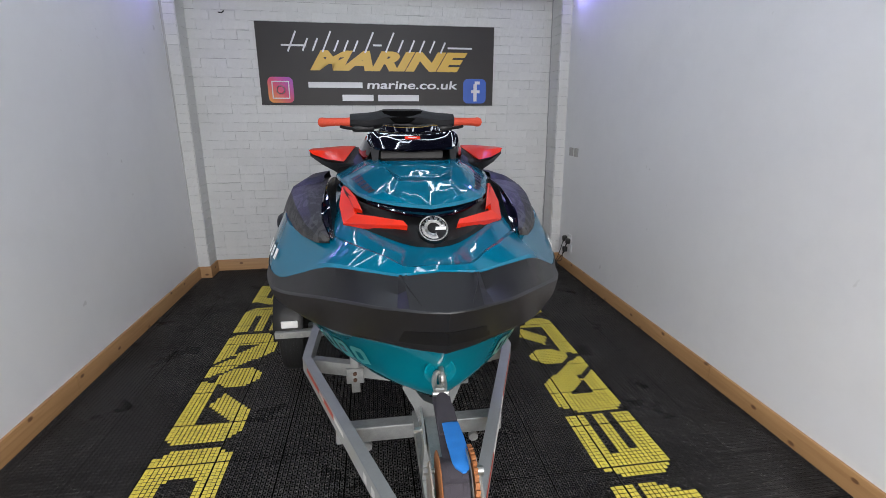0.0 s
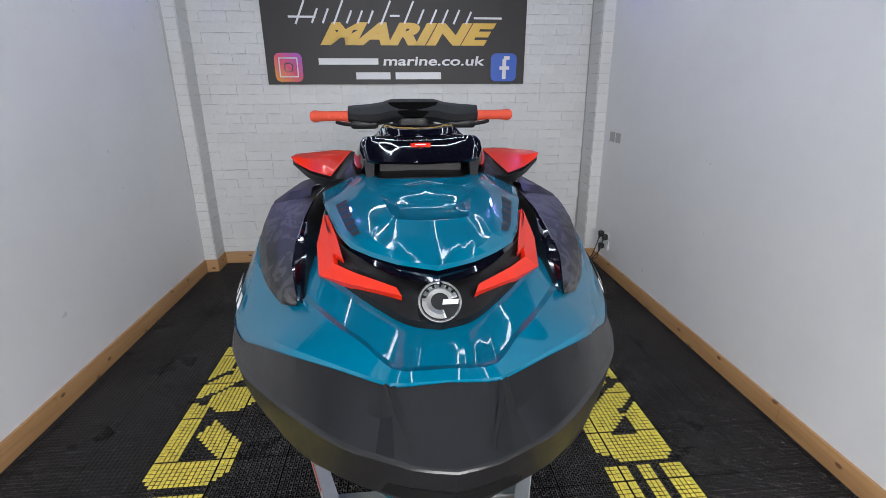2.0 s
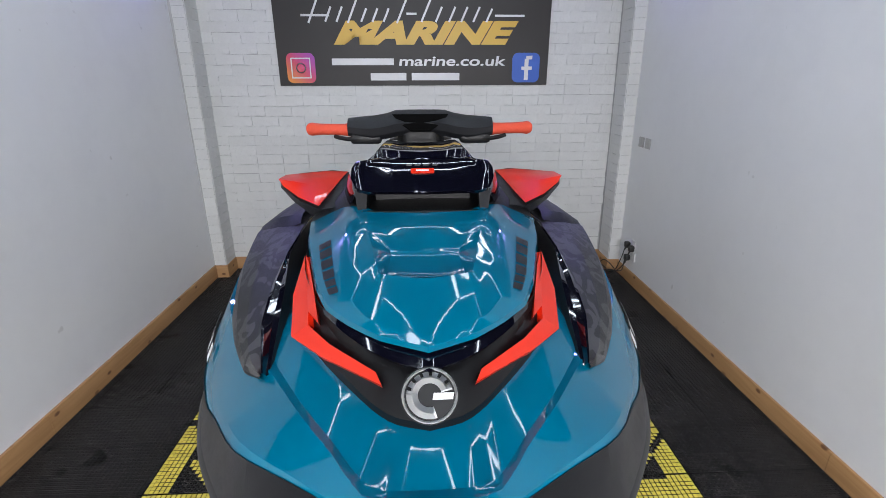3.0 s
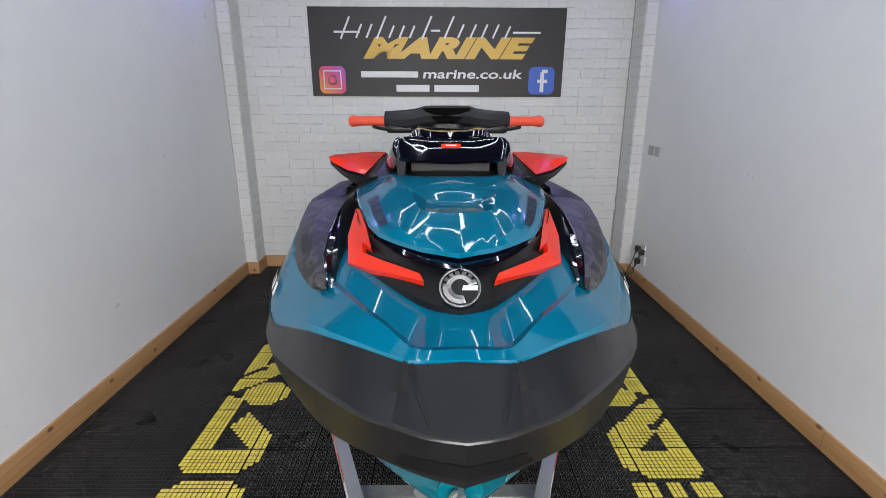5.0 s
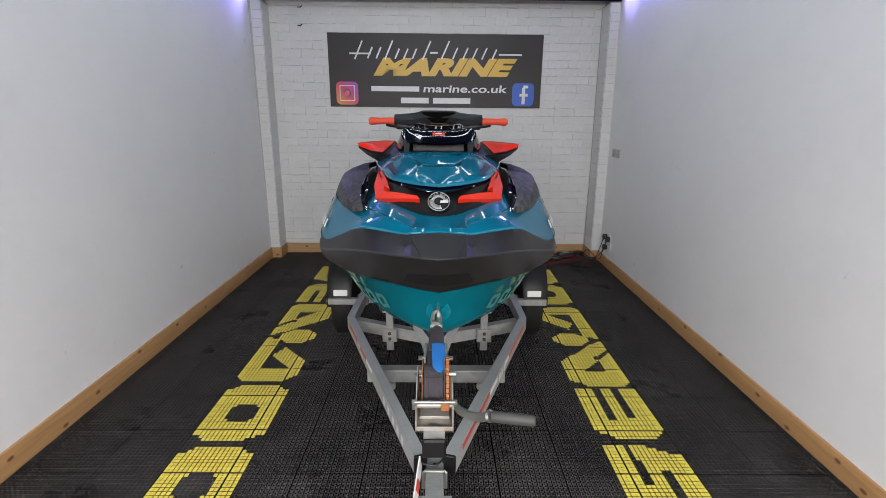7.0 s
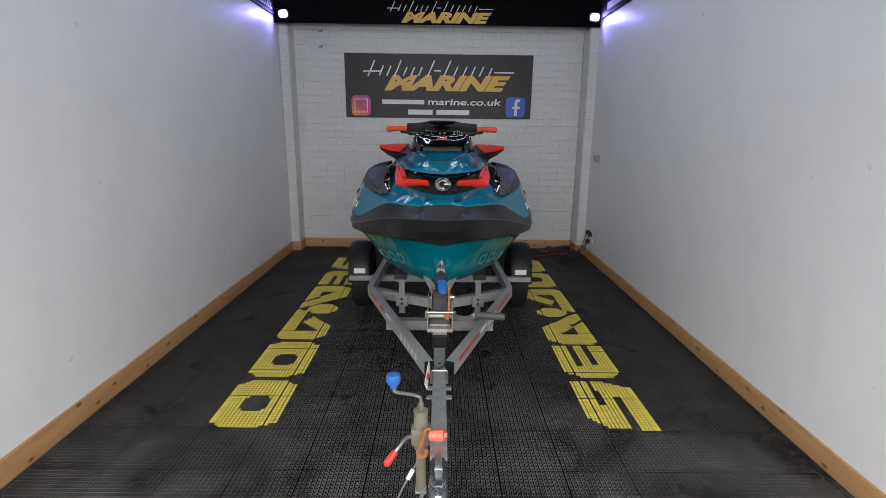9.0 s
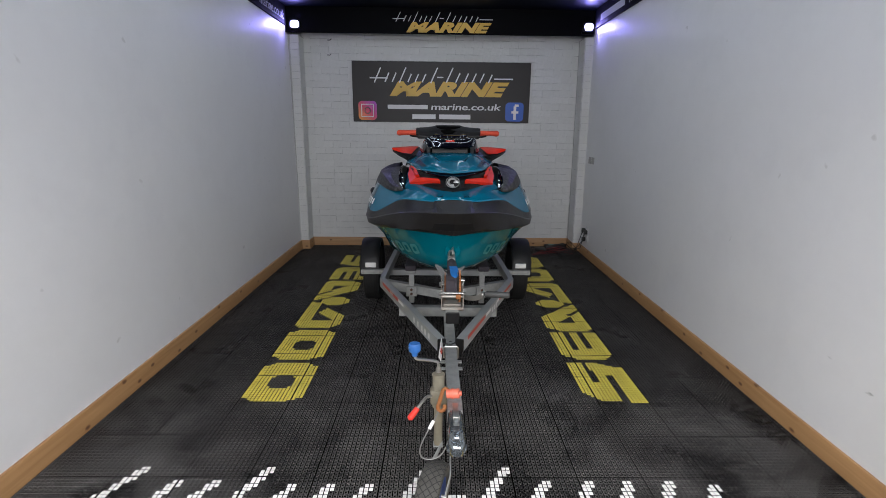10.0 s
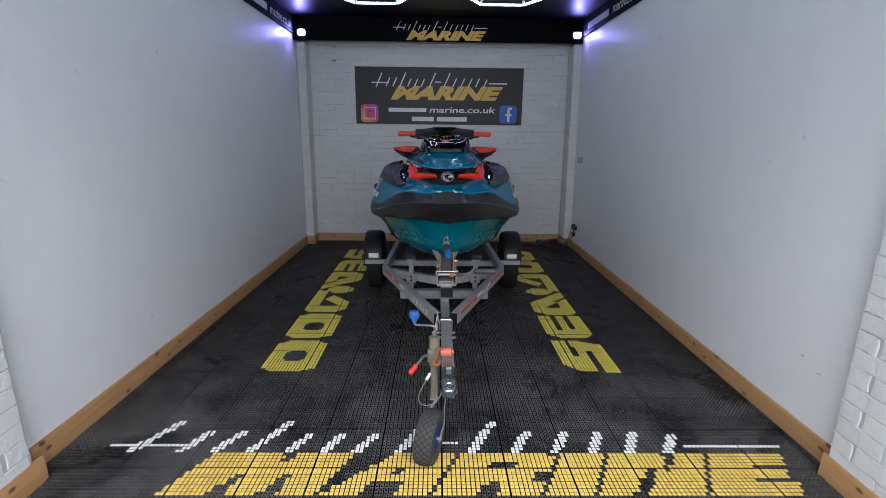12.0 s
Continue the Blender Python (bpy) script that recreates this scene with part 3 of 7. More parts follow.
def main_sign():
    x0, x1, z0, z1 = -0.978, 1.436, 1.754, 2.540
    u = Vector((1, SLOPE, 0)).normalized()
    w = Vector((0, 0, 1))
    nrm = u.cross(w)
    o = Vector((x0, rear(x0) - 0.022, z0))
    s = thing("wall_sign", (SKX, rear(SKX) - 0.02, z0), "dark brown wall banner with white bars, gold capitals, two icons", "sign")
    W, H = (x1 - x0), z1 - z0
    bm = B()
    prism(bm, [o, o + u * W, o + u * W + w * H, o + w * H], -nrm * 0.014)
    part("board", bm, M_BANNER, s)
    scrawl("script_bar", s, o + u * 0.100 * W + w * 0.63 * H, u, w, M_PRINT, 0.80 * W, 0.29 * H, 0.017, 0.004, "thin white bars in place of a signature")
    lettering("headline", "MARINE", 0.2, s, o + u * 0.545 * W + w * 0.555 * H, u, w, M_GOLD, 0.35, 0.012, 0.675 * W, 0.245 * H, 0.002, "bold slanted gold capitals")
    bars("address_bar", [(0, 0, 0.36, 0)], s, o + u * 0.196 * W + w * 0.255 * H, u, w, M_PRINT, 1.52, 0.1, 0.055, 0.003, "plain white bar")
    lettering("address", "marine.co.uk", 0.1, s, o + u * 0.640 * W + w * 0.262 * H, u, w, M_PRINT, 0.10, 0.0018, 0.397 * W, 0.105 * H, 0.002, "white lower-case web address")
    bars("number_bar", [(0.0, 0, 0.40, 0), (0.46, 0, 1.0, 0)], s, o + u * 0.335 * W + w * 0.095 * H, u, w, M_PRINT, 0.80, 0.1, 0.062, 0.003, "two plain white bars")
    bm = B()
    on_face(bm, o, u, w, rounded(0.03 * W, 0.03 * H, 0.25, 0.25, 0.05), 0.003)
    ic = part("magenta_icon", bm, M_PINK, s, "rounded magenta and orange square with a white ring")
    bm = B()
    cx, cy = 0.03 * W + 0.125, 0.03 * H + 0.125
    ring(bm, o, u, w, cx, cy, 0.034, 0.043, 0.0065)
    for a in range(4):
        k = radians(90 * a)
        pts = [(-0.085, 0.076), (0.085, 0.076), (0.085, 0.086), (-0.085, 0.086)]
        on_face(bm, o, u, w, [(cx + x * math.cos(k) - y * math.sin(k), cy + x * math.sin(k) + y * math.cos(k)) for x, y in pts], 0.0065)
    part("white_ring", bm, M_PRINT, ic)
    bm = B()
    on_face(bm, o, u, w, rounded(0.865 * W, 0.03 * H, 0.25, 0.25, 0.05), 0.003)
    ic = part("blue_icon", bm, M_BLUE, s, "rounded blue square with a white cross bar")
    bm = B()
    bx, by = 0.865 * W, 0.03 * H
    on_face(bm, o, u, w, [(bx + 0.112, by + 0.02), (bx + 0.148, by + 0.02), (bx + 0.148, by + 0.20), (bx + 0.112, by + 0.20)], 0.0055)
    on_face(bm, o, u, w, [(bx + 0.085, by + 0.105), (bx + 0.18, by + 0.105), (bx + 0.18, by + 0.135), (bx + 0.085, by + 0.135)], 0.006)
    on_face(bm, o, u, w, [(bx + 0.125, by + 0.195), (bx + 0.18, by + 0.195), (bx + 0.18, by + 0.225), (bx + 0.125, by + 0.225)], 0.0062)
    part("white_bar", bm, M_PRINT, ic)


main_sign()


def top_panels():
    """Black boards that hang under the ceiling along three walls."""
    y = 5.24
    s = thing("header_board", (SKX, y, 2.827), "black header board across the rear wall with gold capitals", "sign")
    bm = B()
    box(bm, -1.75, 2.20, y, y + 0.02, 2.827, CEIL - 0.003)
    for v in bm.verts:
        v.co.y += SLOPE * (v.co.x - 0.23)
    part("board", bm, M_PANEL, s)
    u = Vector((1, SLOPE, 0)).normalized()
    w = Vector((0, 0, 1))
    o = Vector((0, y + SLOPE * (0 - 0.23), 0))
    scrawl("script_bar", s, o + u * -0.39 + w * 2.955, u, w, M_PRINT, 1.255, 0.135, 0.009, 0.004, "thin white slanted bars")
    lettering("headline", "MARINE", 0.2, s, o + u * 0.315 + w * 2.905, u, w, M_GOLD, 0.35, 0.012, 1.08, 0.122, 0.002, "bold slanted gold capitals")
    for x, d in ((west(5.2) + 0.004, 1), (east(5.2, 3.0) - 0.006, -1)):
        s = thing("side_board", (x, 2.7, 2.90), "long black board under the ceiling with a pale web address", "sign", "boards along the side walls")
        bm = B()
        box(bm, min(x, x + d * 0.02), max(x, x + d * 0.02), 0.50, 5.20, 2.90, CEIL - 0.003)
        k = 0.0 if d > 0 else 0.0096
        for v in bm.verts:
            v.co.x -= k * (v.co.y - 5.2)
        part("board", bm, M_PANEL, s)
        u = Vector((-d * k, d * 1.0, 0)).normalized()
        lettering("address", "marine.co.uk", 0.1, s, (x + d * 0.02 + k * 1.48, 4.72 if d > 0 else 3.72, 3.00), u, (0, 0, 1), M_PRINT, 0.1, 0.0, 0.80, 0.105, 0.002, "pale lower-case web address")
        bars("address_bar", [(0, 0, 1, 0)], s, (x + d * 0.02 + k * 0.22, 3.48 if d > 0 else 4.98, 2.99), u, (0, 0, 1), M_PRINT, 0.74, 0.1, 0.075, 0.003, "plain pale bar")


top_panels()


# ---- hexagon lights ----
def hexagon_lights():
    """A honeycomb of slim tubes just under the ceiling."""
    s, z = 0.487, CEIL - 0.045
    h = s * math.sqrt(3) / 2
    seen = set()
    t = thing("hexagon_light", (0.219, 2.6, z), "honeycomb of slim white glowing tubes under the ceiling", "ceiling light")
    edges = []
    for col in (-1, 0, 1):
        cx = 0.219 + col * 1.5 * s
        # the front rows are unseen, added to light the near walls and floor
        for k in range(10):
            cy = 4.39 - h - (h if col == 0 else 0) - 2 * h * k
            if cy < -2.6:
                continue
            v = [(cx + s * math.cos(radians(60 * i)), cy + s * math.sin(radians(60 * i))) for i in range(6)]
            for i in range(6):
                a, b = v[i], v[(i + 1) % 6]
                key = (round((a[0] + b[0]) * 20), round((a[1] + b[1]) * 20))
                if key not in seen:
                    seen.add(key)
                    edges.append((a, b))
    for a, b in edges:
        A, Bv = Vector((*a, z)), Vector((*b, z))
        d = (Bv - A).normalized()
        bm = B()
        cyl(bm, A + d * 0.02, Bv - d * 0.02, 0.012, n=10)
        part("tube", bm, M_LED, t)
    nodes = {(round(p[0], 2), round(p[1], 2)): p for e in edges for p in e}
    for p in nodes.values():
        bm = B()
        cyl(bm, (*p, z - 0.012), (*p, CEIL), 0.017, n=10)
        part("joint", bm, M_SOCKET, t)


hexagon_lights()


# ---- flood lamps, switches and cables ----
def flood_lamp(x, y, z):
    s = thing("flood_lamp", (x, y, z), "small violet-white flood lamp lit on the brick pier", "flood lamp", "flood lamps on the piers")
    bm = B()
    box(bm, x - 0.066, x + 0.066, y - 0.035, y, z - 0.05, z + 0.055, 0.016, None, 3)
    part("housing", bm, M_BLACK, s)
    bm = B()
    on_face(bm, (x, y - 0.0355, z), (1, 0, 0), (0, 0, 1), rounded(-0.05, -0.036, 0.10, 0.078, 0.030, 7), 0.003)
    part("lens", bm, M_FLOOD, s, "glowing violet-white lens")
    bm = B()
    sweep(bm, [(x - 0.075, y - 0.015, z), (x - 0.075, y + 0.01, z - 0.07), (x + 0.075, y + 0.01, z - 0.07), (x + 0.075, y - 0.015, z)], 0.005, 6)
    part("bracket", bm, M_BLACK, s)


flood_lamp(-1.617, 5.238, 2.915)
flood_lamp(2.066, 5.208, 2.916)


def wall_plate(y, z, mat, label):
    x = east(y, z)
    s = thing("wall_socket", (x, y, z), label, "socket", "plates on the side wall")
    bm = B()
    box(bm, x - 0.011, x + 0.002, y - 0.043, y + 0.043, z - 0.043, z + 0.043, 0.004)
    part("plate", bm, mat, s)
    bm = B()
    box(bm, x - 0.015, x - 0.010, y - 0.012, y + 0.012, z - 0.018, z + 0.018, 0.002)
    part("rocker", bm, mat, s)


wall_plate(5.075, 1.285, M_PLATE, "dull steel switch plate on the side wall")
wall_plate(4.955, 1.285, M_PLATE, "dull steel switch plate on the side wall")
wall_plate(4.985, 0.365, M_SOCKET, "white wall socket with two black plugs")
wall_plate(4.965, 0.258, M_SOCKET, "white wall socket with one black plug")


def power_leads():
    """Plugs, leads and a small heap of chargers in the rear corner."""
    XE = east(5.0, 0.3)
    for k, (y, z) in enumerate(((5.045, 0.355), (4.955, 0.345), (5.02, 0.238))):
        s = thing("plug", (XE - 0.02, y, z), "black three-pin plug with its lead hanging down", "plug", "plugs in the wall socket")
        bm = B()
        box(bm, XE - 0.058, XE - 0.011, y - 0.024, y + 0.024, z - 0.032, z + 0.024, 0.010, None, 2)
        body = part("body", bm, M_CABLE, s)
        bm = B()
        cyl(bm, (XE - 0.045, y, z - 0.028), (XE - 0.058, y - 0.004, z - 0.055), 0.009, 0.006, 10)
        part("cord_grip", bm, M_CABLE, body)
        bm = B()
        sweep(bm, spline([(XE - 0.055, y, z - 0.05), (XE - 0.085, y - 0.02, z - 0.13), (XE - 0.13 - 0.03 * k, y + 0.03 * k, 0.09),
                          (XE - 0.20 - 0.05 * k, y + 0.07, 0.014), (XE - 0.36, y + 0.1 - 0.06 * k, 0.012)], 24), 0.0048, 6)
        part("lead", bm, M_CABLE, s)
    rnd = random.Random(5)
    # arched black leads by the pier
    for k, (x0, y0, x1, y1, h) in enumerate(((1.98, 5.26, 2.12, 5.02, 0.15), (1.90, 5.34, 2.08, 5.14, 0.11), (2.02, 5.16, 2.13, 4.86, 0.09), (1.86, 5.22, 2.10, 5.08, 0.07), (1.95, 5.05, 2.16, 5.18, 0.06))):
        s = thing("cable", (x0, y0, 0), "black lead arching up from the heap on the floor", "cable", "leads on the floor")
        bm = B()
        sweep(bm, spline([(x0 - 0.12, y0 - 0.05, 0.012), (x0, y0, 0.02), (x0 + 0.3 * (x1 - x0), y0 + 0.3 * (y1 - y0), h), (x0 + 0.7 * (x1 - x0), y0 + 0.7 * (y1 - y0), h * 0.8), (x1, y1, 0.02), (x1 - 0.1, y1 - 0.09, 0.012)], 30), 0.0045, 6)
        part("lead", bm, M_CABLE, s)
    # red leads that run out from under the bow
    for k in range(5):
        s = thing("cable", (1.7, 5.1, 0), "thin red lead lying in a slack line on the floor", "cable", "leads on the floor")
        y = 5.05 + 0.05 * k
        pts = [(1.50 + 0.04 * k, y - 0.02, 0.010), (1.66, y + rnd.uniform(-0.04, 0.04), 0.016), (1.80, y + rnd.uniform(-0.03, 0.08), 0.022 + 0.006 * k), (1.93, y + rnd.uniform(-0.05, 0.05), 0.030 + 0.008 * k), (2.04 + 0.02 * k, y - 0.04, 0.016)]
        bm = B()
        sweep(bm, spline(pts, 30), 0.0042, 6)
        part("lead", bm, M_CABLER, s)
    # loose black coils
    for k, (x, y, a, b) in enumerate(((2.02, 5.02, 0.10, 0.08), (2.06, 4.94, 0.07, 0.09), (1.94, 4.86, 0.10, 0.06), (1.98, 5.12, 0.09, 0.07), (2.05, 5.10, 0.06, 0.07), (1.90, 5.00, 0.08, 0.06))):
        s = thing("cable", (x, y, 0), "black lead lying in a loose coil on the floor", "cable", "leads on the floor")
        pts = []
        for i in range(15):
            q = i * 0.9 + k
            r = 0.75 + 0.4 * rnd.random()
            pts.append((x + a * r * math.cos(q), y + b * r * math.sin(q), 0.010 + 0.03 * rnd.random() + 0.004 * k))
        bm = B()
        sweep(bm, spline(pts, 90), 0.0045, 6)
        part("lead", bm, M_CABLE, s)
    for x, y, a, w, h, lab in ((1.83, 5.36, 8, 0.10, 0.07, 1), (1.66, 5.28, -20, 0.075, 0.045, 0), (1.98, 5.38, 40, 0.06, 0.075, 0)):
        s = thing("battery_charger", (x, y, 0), "small black battery charger on the floor", "charger", "chargers on the floor")
        bm = B()
        box(bm, -w, w, -0.045, 0.045, 0, h, 0.014, pose(x, y, 0.0, 0, 0, a), 2)
        case = part("case", bm, M_CABLE, s)
        if lab:
            bm = B()
            box(bm, -0.045, 0.035, -0.030, 0.028, h, h + 0.004, 0.001, pose(x, y, 0.0, 0, 0, a))
            part("front_label", bm, M_LABEL, case, "grey-green label")
        bm = B()
        cyl(bm, pose(x, y, 0, 0, 0, a) @ Vector((w - 0.004, 0, h * 0.5)), pose(x, y, 0, 0, 0, a) @ Vector((w + 0.035, 0, h * 0.45)), 0.011, 0.006, 10)
        part("cord_grip", bm, M_CABLE, case)


power_leads()


def wall_hook():
    for x, z in ((-1.265, 2.605), (-1.254, 2.79)):
        s = thing("wall_bracket", (x, rear(x), z), "small dark broken bracket on the painted brick", "bracket", "brackets on the rear wall")
        bm = B()
        sweep(bm, [(x - 0.035, rear(x) - 0.006, z + 0.004), (x, rear(x) - 0.02, z), (x + 0.02, rear(x) - 0.016, z + 0.018)], 0.006, 6)
        part("hook", bm, M_CABLE, s)


wall_hook()


def wall_scuffs():
    """Small pencil-grey scratches and a chip in the paint of the east wall."""
    rnd = random.Random(4)
    for y, z, n in ((0.79, 0.47, 4), (0.66, 0.42, 2), (1.02, 0.53, 1), (0.52, 0.62, 2)):
        s = thing("scuff_mark", (east(y, z), y, z), "faint grey scratch in the white wall paint", "scuff", "scuffs on the side wall")
        for k in range(n):
            y0, z0, a, b = y + rnd.uniform(-0.012, 0.012), z + rnd.uniform(-0.006, 0.006), rnd.uniform(0.004, 0.016), rnd.uniform(-0.008, 0.008)
            bm = B()
            sweep(bm, [(east(y0 - a, z0) - 0.0004, y0 - a, z0), (east(y0, z0) - 0.0006, y0, z0 + b * 0.6), (east(y0 + a, z0) - 0.0004, y0 + a, z0 + b)], 0.0011, 5)
            part("scratch", bm, M_PLATE, s)


wall_scuffs()

# ---- the watercraft ----
SKI = thing("personal_watercraft", (SKX, 3.0, 0.57), "teal personal watercraft with grey bumper and orange-red trim", "watercraft")
NS = 44


def ski_hull():
    keel = spline([(0, 1.468, 0.885), (0, 1.52, 0.845), (0, 1.63, 0.800), (0, 1.80, 0.750), (0, 2.05, 0.695), (0, 2.5, 0.62), (0, 3.2, 0.575), (0, 4.66, 0.575)], NS)
    chine = spline([(0, 1.462, 0.92), (0.10, 1.54, 0.905), (0.20, 1.65, 0.893), (0.30, 1.82, 0.872), (0.38, 2.05, 0.838), (0.45, 2.4, 0.79), (0.50, 3.0, 0.73), (0.52, 4.66, 0.70)], NS)
    mid = spline([(0, 1.44, 0.985), (0.13, 1.53, 0.985), (0.25, 1.66, 0.975), (0.37, 1.86, 0.955), (0.455, 2.12, 0.925), (0.53, 2.6, 0.89), (0.56, 3.3, 0.86), (0.56, 4.66, 0.86)], NS)
    top = spline([(0, 1.355, 1.088), (0.09, 1.39, 1.094), (0.24, 1.475, 1.094), (0.33, 1.60, 1.078), (0.40, 1.735, 1.056), (0.47, 1.92, 1.026), (0.535, 2.2, 0.988), (0.57, 2.8, 0.94), (0.575, 3.5, 0.92), (0.57, 4.66, 0.90)], NS)
    # full round belly between keel and chine
    b1 = [k.lerp(c, 0.35) + Vector((0.10 * c.x, 0, -0.16 * (c.z - k.z))) for k, c in zip(keel, chine)]
    b2 = [k.lerp(c, 0.70) + Vector((0.09 * c.x, 0, -0.14 * (c.z - k.z))) for k, c in zip(keel, chine)]
    bm = B()
    skin(bm, [keel, b1, b2, chine, mid, top])
    part("hull", bm, M_TEALHULL, SKI, "glossy teal hull", 28)
    # stern
    bm = B()
    for s in (1, -1):
        pts = [Vector((SKX, 4.658, 0.575))] + [Vector((SKX + s * c[-1].x, 4.658, c[-1].z)) for c in (chine, mid, top)] + [Vector((SKX + s * 0.5, 4.658, 1.08)), Vector((SKX, 4.658, 1.08))]
        f = [bm.verts.new(p) for p in pts]
        bm.faces.new(f)
    part("transom", bm, M_BLACK, SKI)
    # pale block decals on the hull side, each a slanted frame
    for s in (1, -1):
        for k in range(3):
            a = 6.6 + 2.1 * k

            def spot(i, f):
                j = int(i)
                w = i - j
                lo, hi = chine[j].lerp(chine[j + 1], w), mid[j].lerp(mid[j + 1], w)
                n = (mid[j + 1] - mid[j]).cross(hi - lo).normalized()
                n = n if n.x > 0 else -n
                q = lo.lerp(hi, f) + n * 0.004
                return (SKX + s * q.x, q.y, q.z)
            bm = B()
            out = [bm.verts.new(spot(a + i, f)) for i, f in ((0, 0.25), (1.3, 0.12), (1.7, 0.28), (1.7, 0.78), (1.4, 0.92), (0.2, 0.95), (0, 0.8))]
            inn = [bm.verts.new(spot(a + i, f)) for i, f in ((0.55, 0.38), (1.1, 0.34), (1.2, 0.40), (1.2, 0.66), (1.1, 0.72), (0.6, 0.73), (0.55, 0.66))]
            for i in range(7):
                bm.faces.new((out[i], out[(i + 1) % 7], inn[(i + 1) % 7], inn[i]))
            part("hull_decal", bm, M_DECAL, SKI, "pale sea-green block decal")


def ski_bumper():
    under = spline([(0, 1.36, 1.082), (0.09, 1.394, 1.088), (0.24, 1.478, 1.089), (0.33, 1.605, 1.074), (0.40, 1.74, 1.054), (0.47, 1.925, 1.024), (0.535, 2.2, 0.986), (0.57, 2.8, 0.94), (0.575, 3.5, 0.92), (0.57, 4.66, 0.90)], NS)
    lip = spline([(0, 1.330, 1.090), (0.08, 1.358, 1.095), (0.16, 1.40, 1.101), (0.25, 1.468, 1.098), (0.33, 1.58, 1.081), (0.41, 1.725, 1.060), (0.48, 1.91, 1.031), (0.55, 2.2, 0.993), (0.585, 2.8, 0.95), (0.59, 3.5, 0.925), (0.585, 4.68, 0.905)], NS)
    low = spline([(0, 1.322, 1.112), (0.10, 1.354, 1.114), (0.20, 1.415, 1.113), (0.31, 1.545, 1.100), (0.405, 1.69, 1.078), (0.495, 1.875, 1.05), (0.572, 2.12, 1.02), (0.615, 2.5, 0.99), (0.62, 3.5, 0.945), (0.60, 4.69, 0.93)], NS)
    ridge = spline([(0, 1.276, 1.223), (0.06, 1.290, 1.222), (0.11, 1.318, 1.220), (0.17, 1.356, 1.215), (0.24, 1.43, 1.204), (0.33, 1.552, 1.177), (0.428, 1.71, 1.134), (0.494, 1.85, 1.097), (0.556, 2.02, 1.066), (0.612, 2.3, 1.05), (0.634, 2.7, 1.02), (0.636, 3.4, 0.985), (0.62, 4.70, 0.965)], NS)
    ridge2 = spline([(0, 1.286, 1.231), (0.055, 1.300, 1.230), (0.103, 1.330, 1.228), (0.162, 1.369, 1.224), (0.232, 1.443, 1.214), (0.32, 1.564, 1.188), (0.416, 1.722, 1.146), (0.482, 1.862, 1.110), (0.545, 2.03, 1.080), (0.602, 2.31, 1.064), (0.624, 2.7, 1.038), (0.626, 3.4, 1.0), (0.60, 4.69, 0.985)], NS)
    top = spline([(0, 1.425, 1.281), (0.087, 1.430, 1.273), (0.112, 1.457, 1.263), (0.20, 1.518, 1.262), (0.302, 1.590, 1.257), (0.402, 1.75, 1.192), (0.493, 1.905, 1.132), (0.566, 2.10, 1.122), (0.608, 2.45, 1.110), (0.618, 3.0, 1.06), (0.605, 4.68, 1.02)], NS)
    ridge2 = [a.lerp(b, 0.55) for a, b in zip(ridge, ridge2)]
    inn = [Vector((max(p.x - 0.015, 0), p.y + 0.02, p.z - 0.03)) for p in top]
    bm = B()
    scoop = [a.lerp(b, 0.55) - Vector((0, -0.004, 0.016 * max(0.0, min(1.0, (a.x - 0.090) / 0.015, (0.19 - a.x) / 0.08)))) for a, b in zip(ridge2, top)]
    skin(bm, [under, lip, low, ridge])
    skin(bm, [ridge2, scoop, top, inn])
    bumper = part("bumper", bm, M_BUMP, SKI, "dark grey rubber bow bumper with scuffs", 14)
    # paler, glossier strip paints the highlight along the ridge
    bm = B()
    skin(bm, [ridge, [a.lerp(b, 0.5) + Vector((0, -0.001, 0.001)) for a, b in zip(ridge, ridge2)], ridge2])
    part("rubbed_edge", bm, M_HIGHLIGHT, bumper, "paler strip that paints the highlight on the bumper's ridge", 40)
    # raised middle panel of the bow
    for s in (1, -1):
        bm = B()
        skin(bm, [spline([(0.088, 1.436, 1.273), (0.078, 1.385, 1.258), (0.055, 1.312, 1.235)], 8),
                  spline([(0.106, 1.452, 1.269), (0.087, 1.388, 1.256), (0.061, 1.312, 1.234)], 8),
                  spline([(0.118, 1.458, 1.248), (0.098, 1.392, 1.236), (0.067, 1.314, 1.222)], 8)], (s,))
        part("bow_rib", bm, M_BUMP, SKI)
    # black band along the front, above the lower lip
    a = spline([(0, 1.296, 1.163), (0.09, 1.329, 1.160), (0.178, 1.396, 1.150)], 14)
    b = spline([(0, 1.315, 1.119), (0.09, 1.345, 1.120), (0.192, 1.408, 1.119)], 14)
    c = [p + Vector((0, 0.016, 0.005)) for p in a]
    d = [p + Vector((0, 0.016, -0.004)) for p in b]
    bm = B()
    skin(bm, [d, b, a, c])
    part("bow_band", bm, M_BLACK, SKI, "black band in the front of the bumper")


